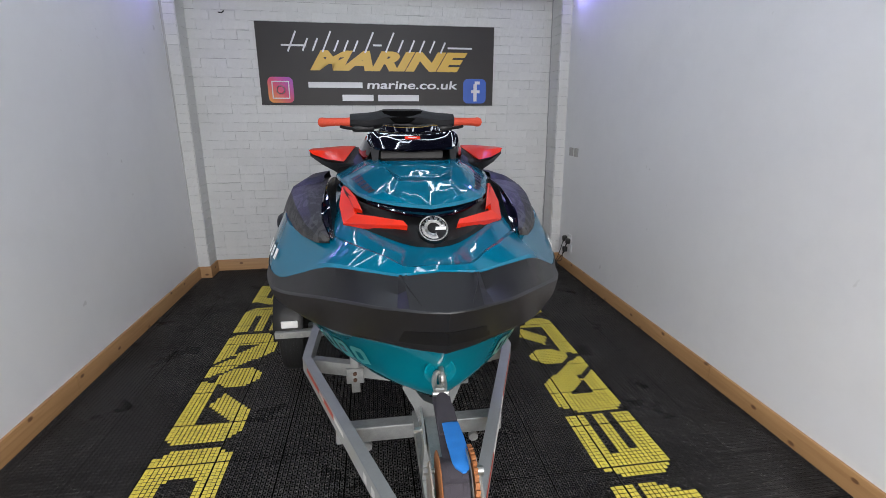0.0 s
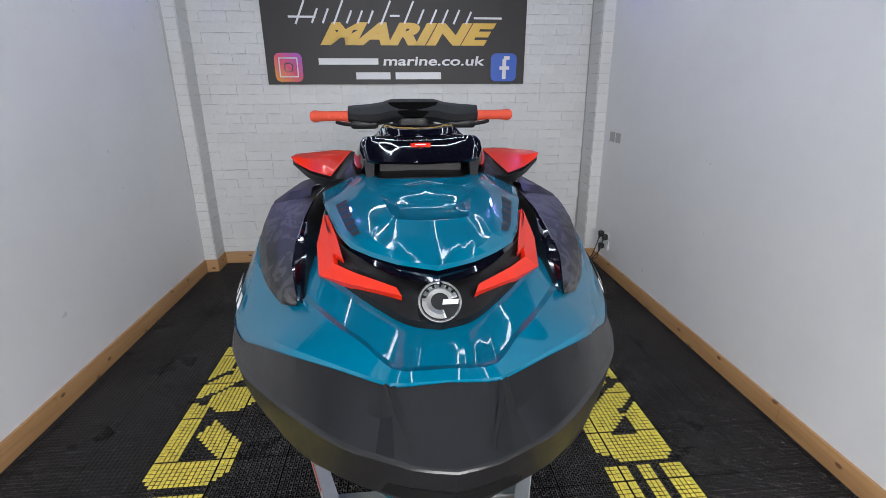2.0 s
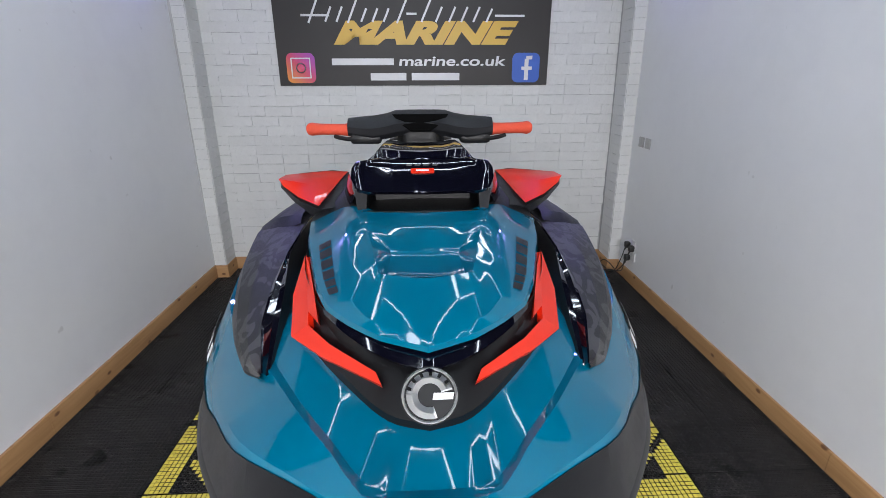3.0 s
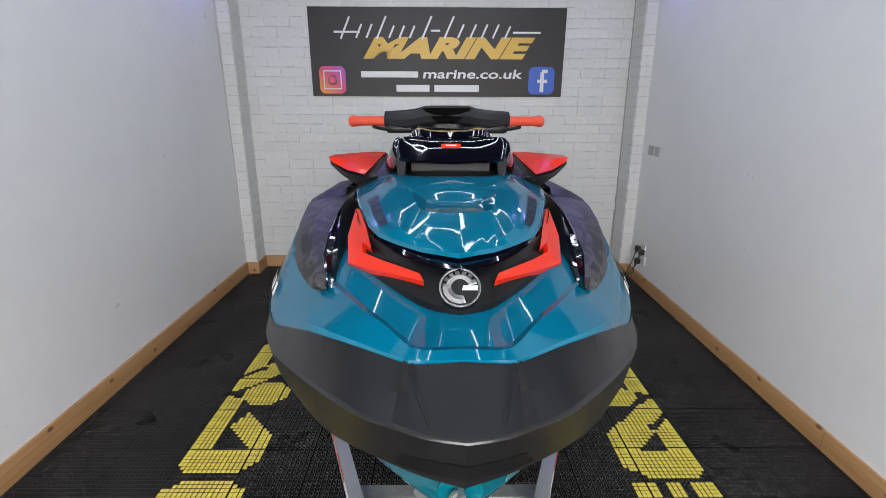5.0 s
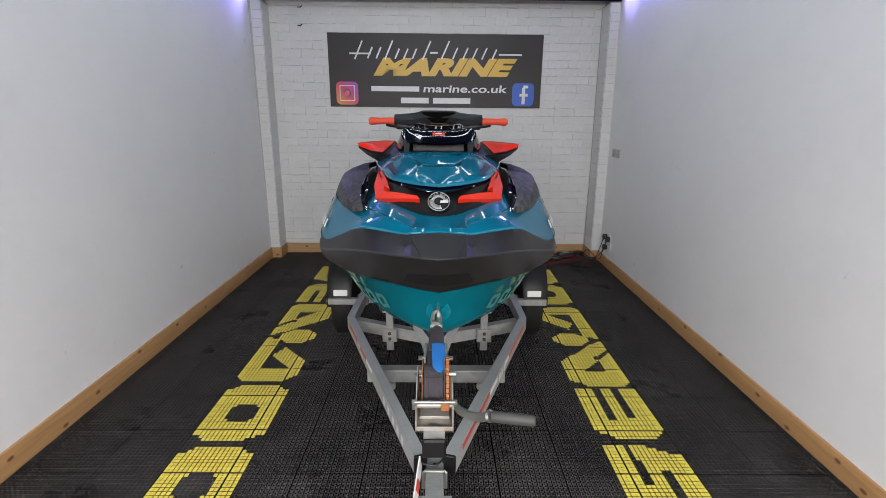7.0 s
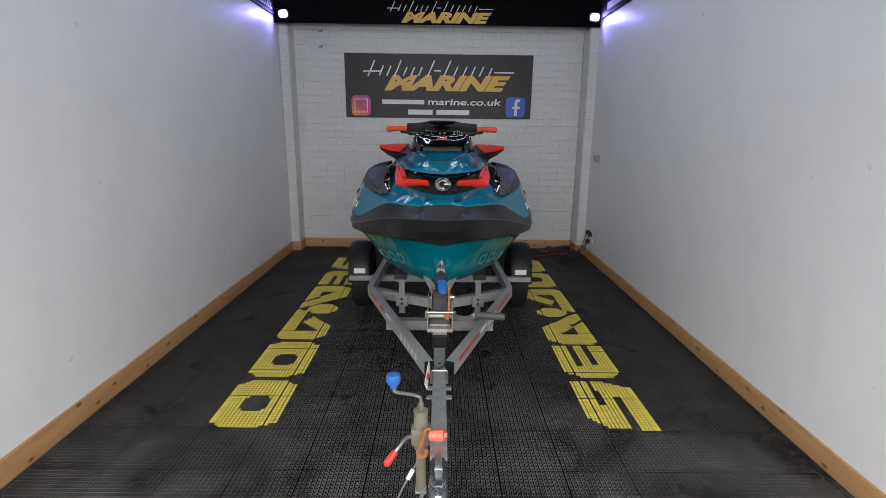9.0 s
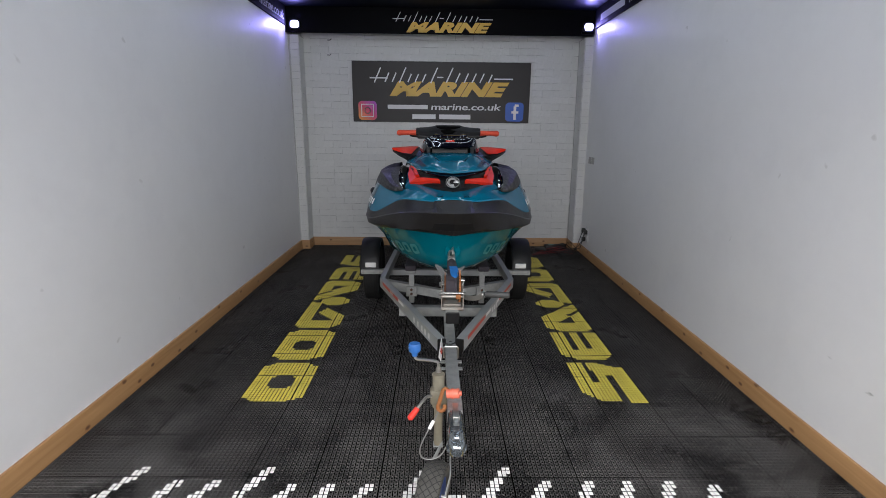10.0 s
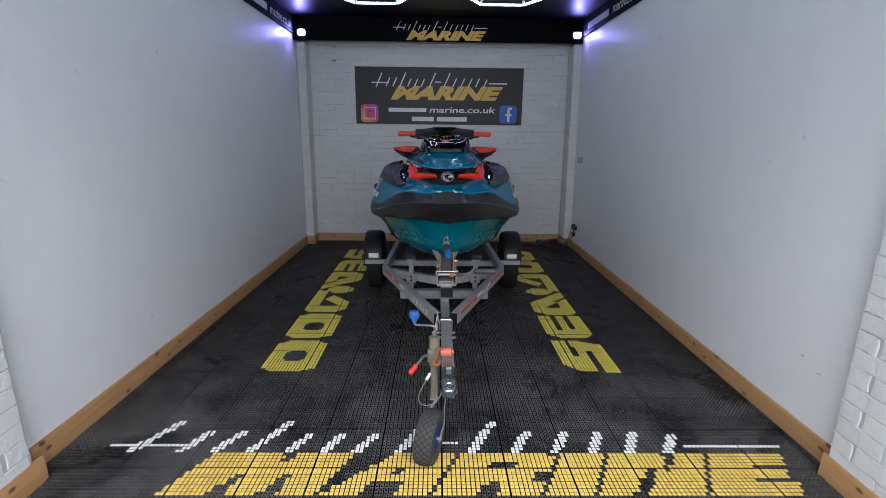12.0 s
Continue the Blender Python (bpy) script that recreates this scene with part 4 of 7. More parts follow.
def ski_deck():
    k4 = spline([(0, 1.426, 1.277), (0.087, 1.433, 1.270), (0.112, 1.458, 1.259), (0.20, 1.519, 1.258), (0.302, 1.591, 1.253), (0.402, 1.752, 1.188), (0.493, 1.907, 1.128), (0.564, 2.10, 1.118), (0.605, 2.45, 1.106), (0.615, 3.0, 1.056), (0.602, 4.66, 1.018)], NS)
    k4b = spline([(0, 1.4268, 1.285), (0.085, 1.4345, 1.279), (0.1145, 1.461, 1.270), (0.20, 1.523, 1.270), (0.297, 1.602, 1.266), (0.394, 1.765, 1.212), (0.482, 1.925, 1.165), (0.555, 2.12, 1.160), (0.600, 2.46, 1.150), (0.605, 3.0, 1.08), (0.565, 4.66, 1.03)], NS)
    k5 = spline([(0, 1.448, 1.294), (0.080, 1.456, 1.289), (0.112, 1.488, 1.292), (0.143, 1.534, 1.299), (0.205, 1.62, 1.301), (0.292, 1.755, 1.302), (0.400, 1.92, 1.279), (0.487, 2.12, 1.290), (0.53, 2.5, 1.28), (0.49, 3.2, 1.12), (0.45, 4.66, 1.06)], NS)
    k5b = spline([(0, 1.47, 1.299), (0.075, 1.478, 1.294), (0.098, 1.510, 1.290), (0.125, 1.565, 1.296), (0.175, 1.66, 1.300), (0.25, 1.80, 1.302), (0.30, 1.95, 1.29), (0.33, 2.2, 1.29), (0.33, 2.6, 1.27), (0.33, 3.2, 1.10), (0.33, 4.66, 1.06)], NS)
    k6 = spline([(0, 1.563, 1.309), (0.06, 1.584, 1.311), (0.12, 1.648, 1.318), (0.205, 1.765, 1.330), (0.248, 1.86, 1.340), (0.275, 1.98, 1.355), (0.285, 2.15, 1.37), (0.28, 2.5, 1.36), (0.27, 3.2, 1.16), (0.27, 4.66, 1.08)], NS)
    # shallow crease inside the plateau's edge, deeper under the side panels
    k5b = [o.lerp(a.lerp(b, 0.17) - Vector((0, 0, 0.0075)), max(0.0, min(1.0, (2.0 - o.y) / 0.2))) for o, a, b in zip(k5b, k5, k6)]
    bm = B()
    skin(bm, [k4, k4b, k5, k5b, k6])
    part("deck", bm, M_TEAL, SKI, "glossy teal bow deck", 24)
    # white registration bars on the bow flanks
    for s in (1, -1):
        for k in range(4):
            bm = B()
            vs = []
            i0 = 19.0 + 0.95 * k
            for i, f in ((i0, 0.02), (i0 + 0.6, 0.02), (i0 + 0.58, 0.30), (i0 - 0.02, 0.30)):
                j, t = int(i), i - int(i)
                p = k4b[j].lerp(k4b[j + 1], t).lerp(k5[j].lerp(k5[j + 1], t), f)
                n = (k4b[j + 1] - k4b[j]).cross(k5[j] - k4b[j]).normalized()
                n = n if n.x > 0 else -n
                p = p + n * 0.007
                vs.append(bm.verts.new((SKX + s * p.x, p.y, p.z)))
            bm.faces.new(vs)
            part("number_bar", bm, M_REFL, SKI, "plain white bar on the bow flank")
    # black tray under hood, console and seat
    bm = B()
    tray = [Vector((0, p.y, p.z - 0.02)) for p in k6]
    skin(bm, [k6, tray])
    part("deck_tray", bm, M_BLACK, SKI)


def ski_grille():
    g0 = spline([(0, 1.560, 1.310), (0.06, 1.581, 1.312), (0.12, 1.645, 1.319), (0.205, 1.763, 1.331), (0.248, 1.86, 1.341), (0.275, 1.98, 1.357), (0.285, 2.12, 1.372)], 30)
    g1 = spline([(0, 1.556, 1.326), (0.06, 1.578, 1.328), (0.12, 1.645, 1.334), (0.20, 1.765, 1.346), (0.242, 1.865, 1.356), (0.27, 1.98, 1.372), (0.278, 2.12, 1.388)], 30)
    g2 = spline([(0, 1.598, 1.364), (0.06, 1.622, 1.364), (0.12, 1.685, 1.368), (0.185, 1.785, 1.377), (0.23, 1.88, 1.386), (0.262, 1.99, 1.40), (0.27, 2.12, 1.41)], 30)
    g3 = spline([(0, 1.640, 1.386), (0.07, 1.670, 1.388), (0.13, 1.715, 1.394), (0.185, 1.79, 1.402), (0.232, 1.89, 1.410), (0.266, 2.0, 1.425), (0.275, 2.12, 1.436)], 30)
    bm = B()
    skin(bm, [g0, g1, g2, g3])
    part("grille", bm, M_BLACK, SKI, "matt black bow grille panel", 26)
    # gloss visor under the hood edge
    v0 = spline([(0, 1.598, 1.386), (0.07, 1.638, 1.390), (0.13, 1.695, 1.398), (0.18, 1.765, 1.407)], 22)
    v1 = spline([(0, 1.592, 1.394), (0.07, 1.633, 1.397), (0.132, 1.692, 1.404), (0.183, 1.762, 1.412)], 22)
    v2 = spline([(0, 1.632, 1.410), (0.077, 1.668, 1.411), (0.135, 1.716, 1.414), (0.186, 1.775, 1.418)], 22)
    bm = B()
    skin(bm, [v0, v1, v2])
    part("visor", bm, M_GLOSS, SKI, "gloss black strip below the hood edge", 20)


def ski_trim():
    for s in (1, -1):
        bm = B()
        o = [(0.264, 1.824, 1.334), (0.184, 1.714, 1.352), (0.072, 1.597, 1.370)]
        i = [(0.224, 1.805, 1.368), (0.168, 1.712, 1.378), (0.082, 1.618, 1.380)]
        prism_s(bm, [*o, *i[::-1]], s, (0, 0.030, -0.03))
        tr = part("bow_trim", bm, M_RED, SKI, "orange-red angular bow trim", 20)
        bm = B()
        prism_s(bm, [(0.264, 1.824, 1.334), (0.224, 1.805, 1.368), (0.236, 1.88, 1.394), (0.255, 2.02, 1.430), (0.273, 2.035, 1.426), (0.280, 1.93, 1.376)], s, (s * -0.03, 0.01, -0.03))
        part("upright", bm, M_RED, tr, "", 20)
        bm = B()
        prism_s(bm, [(0.200, 1.785, 1.382), (0.228, 1.83, 1.386), (0.268, 2.03, 1.432), (0.246, 1.96, 1.428), (0.222, 1.87, 1.414)], s, (0, 0.02, -0.02))
        part("inner_fin", bm, M_RED, tr, "", 20)
    n = Vector((0, -0.76, 0.65)).normalized()
    c = Vector((SKX, 1.582, 1.358)) + n * 0.008
    bd = B()
    cyl(bd, c - n * 0.035, c + n * 0.003, 0.043, n=40)
    badge = part("badge", bd, M_BLACK, SKI, "round silver and black bow badge")
    u, w = Vector((1, 0, 0)), n.cross(Vector((1, 0, 0)))
    bm = B()
    ring(bm, c, u, w, 0, 0, 0.0375, 0.0415, 0.0045)
    ring(bm, c, u, w, 0, 0, 0.0175, 0.0345, 0.0050, 12, 288, 40)
    part("silver_ring", bm, M_SILVER, badge, "silver toothed ring")
    bm = B()
    on_face(bm, c, u, w, [(0.004, -0.007), (0.034, -0.007), (0.036, 0.003), (0.006, 0.003)], 0.006)
    part("silver_bar", bm, M_SILVER, badge, "plain silver bar")
    bm = B()
    for k in range(6):
        ring(bm, c, u, w, 0, 0, 0.0285, 0.0350, 0.0058, 32 + 25 * k, 41 + 25 * k, 3)
    part("notch", bm, M_BLACK, badge, "black notches of the ring")


def U(s, x, y, z):
    return Vector((SKX + s * x, y, z))


def prism_s(bm, pts, s, d):
    prism(bm, [Vector((SKX + s * x, y, z)) for x, y, z in pts], d)


def ski_hood():
    k7 = seg([(0, 1.617, 1.412), (0.077, 1.655, 1.414), (0.132, 1.705, 1.416), (0.180, 1.765, 1.418), (0.216, 1.86, 1.420), (0.256, 2.01, 1.428), (0.284, 2.13, 1.436), (0.306, 2.265, 1.436)], 5, 0.35)
    k7b = seg([(0, 1.615, 1.424), (0.076, 1.653, 1.425), (0.130, 1.703, 1.427), (0.177, 1.765, 1.429), (0.213, 1.86, 1.431), (0.252, 2.01, 1.438), (0.280, 2.13, 1.445), (0.304, 2.265, 1.443)], 5, 0.35)
    h1 = seg([(0, 1.640, 1.432), (0.05, 1.655, 1.434), (0.10, 1.69, 1.440), (0.133, 1.745, 1.450), (0.152, 1.83, 1.464), (0.176, 1.98, 1.484), (0.192, 2.09, 1.492), (0.207, 2.222, 1.496)], 5, 0.35)
    h2 = seg([(0, 1.715, 1.452), (0.043, 1.725, 1.453), (0.092, 1.76, 1.458), (0.118, 1.82, 1.468), (0.135, 1.89, 1.478), (0.156, 2.0, 1.494), (0.168, 2.08, 1.501), (0.178, 2.19, 1.506)], 5, 0.35)
    h3 = seg([(0, 1.777, 1.472), (0.036, 1.782, 1.472), (0.085, 1.80, 1.474), (0.098, 1.86, 1.482), (0.110, 1.93, 1.491), (0.128, 2.01, 1.502), (0.136, 2.06, 1.507), (0.145, 2.155, 1.512)], 5, 0.15)
    h4 = seg([(0, 1.812, 1.458), (0.032, 1.816, 1.458), (0.074, 1.832, 1.460), (0.071, 1.875, 1.464), (0.070, 1.92, 1.468), (0.080, 1.985, 1.486), (0.092, 2.035, 1.497), (0.105, 2.115, 1.508)], 5, 0.15)
    h5 = [Vector((0, p.y - 0.018 * min(1, p.x * 12), p.z + 0.002)) for p in h4]
    bm = B()
    skin(bm, [k7, k7b, h1, h2, h3, h4, h5])
    hood = part("hood", bm, M_TEAL, SKI, "glossy teal hood with a sunken middle", 30)
    # dark block decals on the hood flanks
    for s in (1, -1):
        for k in range(6):
            bm = B()
            vs = []
            i0 = 16.6 + 1.65 * k
            for i, f in ((i0, 0.28), (i0 + 1.3, 0.28), (i0 + 1.3, 0.66), (i0, 0.66)):
                j, t = int(i), i - int(i)
                p = k7b[j].lerp(k7b[j + 1], t).lerp(h1[j].lerp(h1[j + 1], t), f)
                n = (k7b[j + 1] - k7b[j]).cross(h1[j] - k7b[j]).normalized()
                n = n if n.z > 0 else -n
                p = p + n * 0.0022
                vs.append(bm.verts.new((SKX + s * p.x, p.y, p.z)))
            bm.faces.new(vs)
            part("hood_decal", bm, M_CHAR, hood, "dark grey block decal")


def ski_wings():
    p0 = seg([(0.302, 1.742, 1.290), (0.345, 1.777, 1.283), (0.403, 1.892, 1.280), (0.448, 2.01, 1.283), (0.505, 2.20, 1.268), (0.557, 2.432, 1.248), (0.585, 2.85, 1.20), (0.57, 3.3, 1.10)], 4, 0.5)
    p1 = seg([(0.301, 1.738, 1.301), (0.338, 1.770, 1.305), (0.388, 1.880, 1.320), (0.426, 2.01, 1.340), (0.470, 2.20, 1.356), (0.510, 2.45, 1.360), (0.528, 2.80, 1.335), (0.46, 3.25, 1.20)], 4, 0.3)
    p2 = seg([(0.299, 1.736, 1.305), (0.313, 1.785, 1.316), (0.336, 1.880, 1.338), (0.346, 2.01, 1.366), (0.346, 2.16, 1.392), (0.352, 2.42, 1.400), (0.36, 2.80, 1.37), (0.34, 3.25, 1.23)], 4, 0.3)
    p3 = seg([(0.288, 1.744, 1.299), (0.294, 1.79, 1.308), (0.304, 1.885, 1.332), (0.316, 2.00, 1.364), (0.338, 2.16, 1.396), (0.345, 2.42, 1.402), (0.35, 2.80, 1.37), (0.33, 3.25, 1.23)], 4, 0.3)
    p4 = seg([(0.284, 1.765, 1.288), (0.286, 1.81, 1.290), (0.290, 1.90, 1.298), (0.296, 2.02, 1.32), (0.306, 2.17, 1.36), (0.312, 2.42, 1.38), (0.29, 2.80, 1.35), (0.27, 3.25, 1.21)], 4, 0.3)
    for s in (1, -1):
        bm = B()
        crease = [a.lerp(b, 0.45) + Vector((0.002, -0.004, 0.006)) for a, b in zip(p1, p2)]
        skin(bm, [p0, [a.lerp(b, 0.55) + Vector((0.004, 0, 0.0)) for a, b in zip(p0, p1)], p1, crease, p2], (s,))
        wing = part("side_panel", bm, M_CAMO, SKI, "dark grey camouflage-printed side panel", 12)
        bm = B()
        skin(bm, [[p + Vector((0, 0, 0.001)) for p in p2], [a.lerp(b, 0.2) + Vector((0, 0, 0.003)) for a, b in zip(p2, p3)], [a.lerp(b, 0.62) + Vector((0, 0, -0.003)) for a, b in zip(p2, p3)], p3], (s,))
        part("gloss_inlay", bm, M_GLOSS, wing, "gloss midnight inlay", 10)
        bm = B()
        skin(bm, [p3, p4], (s,))
        part("inner_side", bm, M_BLACK, wing, "matt black inner side")
        # raised black hump and tab behind the print
        bm = B()
        skin(bm, [[q + Vector((0, 0, 0.002)) for q in poly([(0.365, 2.40, 1.400), (0.45, 2.42, 1.375), (0.512, 2.46, 1.352)], 8)],
                  poly([(0.37, 2.46, 1.418), (0.45, 2.48, 1.402), (0.515, 2.52, 1.362)], 8),
                  poly([(0.37, 2.75, 1.408), (0.45, 2.76, 1.392), (0.52, 2.78, 1.346)], 8), poly([(0.37, 2.85, 1.36), (0.45, 2.86, 1.35), (0.52, 2.88, 1.32)], 8)], (s,))
        part("rear_pad", bm, M_CHAR, wing, "charcoal raised pad behind the print", 20)
    # foot-well coaming further aft
    for s in (1, -1):
        bm = B()
        sweep(bm, [Vector((SKX + s * x, y, z)) for x, y, z in spline([(0.580, 2.45, 1.165), (0.600, 2.62, 1.185), (0.612, 2.85, 1.165), (0.610, 3.3, 1.09), (0.59, 4.5, 1.06)], 20)], [0.003, 0.008, 0.013, 0.017] + [0.020] * 15 + [0.012], 10)
        part("gunwale_pad", bm, M_CHAR, SKI, "dark grey gunwale pad")


def ski_console():
    # charcoal cowl between the hood, the mirrors and the console
    c0 = seg([(0, 2.085, 1.507), (0.105, 2.108, 1.505), (0.207, 2.222, 1.494), (0.306, 2.265, 1.440), (0.318, 2.28, 1.40)], 4)
    c1 = seg([(0, 2.118, 1.504), (0.139, 2.130, 1.504), (0.205, 2.25, 1.514), (0.292, 2.33, 1.468), (0.318, 2.36, 1.40)], 4)
    c2 = seg([(0, 2.40, 1.500), (0.15, 2.36, 1.505), (0.228, 2.42, 1.522), (0.284, 2.46, 1.490), (0.31, 2.50, 1.41)], 4)
    c3 = seg([(0, 2.55, 1.52), (0.13, 2.55, 1.525), (0.225, 2.52, 1.532), (0.27, 2.58, 1.485), (0.31, 2.65, 1.39)], 4)
    c4 = seg([(0, 2.85, 1.50), (0.13, 2.85, 1.50), (0.20, 2.85, 1.49), (0.25, 2.88, 1.44), (0.29, 2.92, 1.36)], 4)
    bm = B()
    skin(bm, [c0, c1, c2, c3, c4])
    part("cowl", bm, M_CHAR, SKI, "charcoal cowl round the console", 24)
    # gloss console with a hooded vent
    r = [[(0, 2.172, 1.538), (0.07, 2.160, 1.542), (0.133, 2.138, 1.548), (0.160, 2.150, 1.550), (0.186, 2.200, 1.505)],
         [(0, 2.162, 1.546), (0.07, 2.150, 1.550), (0.135, 2.132, 1.556), (0.166, 2.152, 1.560), (0.200, 2.23, 1.505)],
         [(0, 2.195, 1.570), (0.07, 2.188, 1.573), (0.138, 2.172, 1.580), (0.178, 2.185, 1.580), (0.215, 2.30, 1.51)],
         [(0, 2.238, 1.592), (0.07, 2.232, 1.595), (0.135, 2.212, 1.602), (0.178, 2.215, 1.600), (0.224, 2.37, 1.515)],
         [(0, 2.272, 1.604), (0.07, 2.266, 1.607), (0.128, 2.246, 1.614), (0.169, 2.238, 1.612), (0.227, 2.44, 1.518)],
         [(0, 2.312, 1.610), (0.06, 2.312, 1.611), (0.108, 2.305, 1.615), (0.152, 2.30, 1.602), (0.222, 2.50, 1.515)],
         [(0, 2.328, 1.624), (0.06, 2.325, 1.628), (0.112, 2.316, 1.634), (0.140, 2.35, 1.606), (0.205, 2.58, 1.51)],
         [(0, 2.42, 1.632), (0.06, 2.42, 1.635), (0.106, 2.41, 1.641), (0.132, 2.45, 1.608), (0.19, 2.66, 1.50)],
         [(0, 2.70, 1.612), (0.07, 2.70, 1.613), (0.115, 2.70, 1.615), (0.132, 2.72, 1.58), (0.18, 2.76, 1.49)],
         [(0, 2.76, 1.57), (0.07, 2.76, 1.57), (0.110, 2.76, 1.57), (0.132, 2.77, 1.55), (0.17, 2.80, 1.49)]]
    bm = B()
    skin(bm, [seg(q, 4, 0.5) for q in r])
    con = part("console", bm, M_GLOSS, SKI, "gloss midnight console hood", 26)
    # vent recess
    bm = B()
    skin(bm, [poly([(0, 2.168, 1.541), (0.133, 2.140, 1.549)], 6), poly([(0, 2.27, 1.541), (0.125, 2.26, 1.546)], 6),
              poly([(0, 2.27, 1.506), (0.125, 2.26, 1.506)], 6), poly([(0, 2.128, 1.5055), (0.141, 2.136, 1.5065)], 6)])
    part("vent", bm, M_BLACK, con, "black vent recess")
    for s in (1, -1):
        bm = B()
        prism(bm, [U(s, 0.139, 2.134, 1.504), U(s, 0.160, 2.142, 1.504), U(s, 0.166, 2.152, 1.556), U(s, 0.135, 2.138, 1.552)], (0, 0.03, -0.004))
        part("vent_cheek", bm, M_CHAR, con)
    bm = B()
    box(bm, SKX - 0.152, SKX + 0.152, 2.114, 2.138, 1.492, 1.5095, 0.004)
    part("vent_sill", bm, M_BLACK, con)
    u, n = Vector((1, 0, 0)), Vector((0, -0.49, 0.872)).normalized()
    w = n.cross(u)
    c = (SKX, 2.232, 1.590)
    bm = B()
    for k in range(4):
        on_face(bm, c, u, w, [(-0.042 + 0.022 * k, 0.013), (-0.028 + 0.022 * k, 0.013), (-0.026 + 0.022 * k, 0.019), (-0.040 + 0.022 * k, 0.019)], 0.0045)
    part("silver_label", bm, M_GREYP, con, "plain grey bars of a label")
    bm = B()
    on_face(bm, c, u, w, rounded(-0.030, -0.016, 0.060, 0.020, 0.004), 0.003)
    part("red_label", bm, M_RED, con, "plain red label")
    bm = B()
    on_face(bm, c, u, w, [(-0.016, -0.008), (0.016, -0.008), (0.016, -0.003), (-0.016, -0.003)], 0.0045)
    part("label_bar", bm, M_PRINT, con)


def ski_mirrors():
    for s in (1, -1):
        bm = B()
        q = [[(0.215, 2.25, 1.490), (0.275, 2.31, 1.425), (0.26, 2.45, 1.42), (0.215, 2.52, 1.535), (0.215, 2.40, 1.530)],
             [(0.275, 2.245, 1.486), (0.318, 2.33, 1.452), (0.32, 2.47, 1.45), (0.28, 2.54, 1.540), (0.262, 2.42, 1.535)],
             [(0.345, 2.335, 1.488), (0.368, 2.375, 1.474), (0.37, 2.49, 1.472), (0.36, 2.53, 1.535), (0.345, 2.44, 1.532)],
             [(0.416, 2.435, 1.512), (0.420, 2.44, 1.505), (0.42, 2.49, 1.505), (0.424, 2.51, 1.530), (0.424, 2.46, 1.528)]]
        rows = [[bm.verts.new((SKX + s * x, y, z)) for x, y, z in r] for r in q]
        for a, b in zip(rows, rows[1:]):
            for j in range(5):
                bm.faces.new((a[j], a[(j + 1) % 5], b[(j + 1) % 5], b[j]))
        bm.faces.new(rows[0])
        bm.faces.new(rows[-1])
        mir = part("mirror", bm, M_CHAR, SKI, "charcoal mirror housing with an orange-red cap")
        bm = B()
        cap = [(0.428, 2.452, 1.530), (0.410, 2.425, 1.514), (0.345, 2.330, 1.500), (0.272, 2.232, 1.498), (0.232, 2.44, 1.540), (0.30, 2.455, 1.540)]
        f = [bm.verts.new((SKX + s * x, y, z)) for x, y, z in cap]
        mid = bm.verts.new((SKX + s * 0.322, 2.37, 1.530))
        for i in range(6):
            bm.faces.new((f[i], f[(i + 1) % 6], mid))
        bk = [bm.verts.new((SKX + s * x * 0.98, y + 0.06, z + 0.002)) for x, y, z in cap]
        for i in range(6):
            j = (i + 1) % 6
            bm.faces.new((f[j], f[i], bk[i], bk[j]))
        bm.faces.new(bk)
        part("cap", bm, M_RED, mir, "orange-red mirror cap", 40)


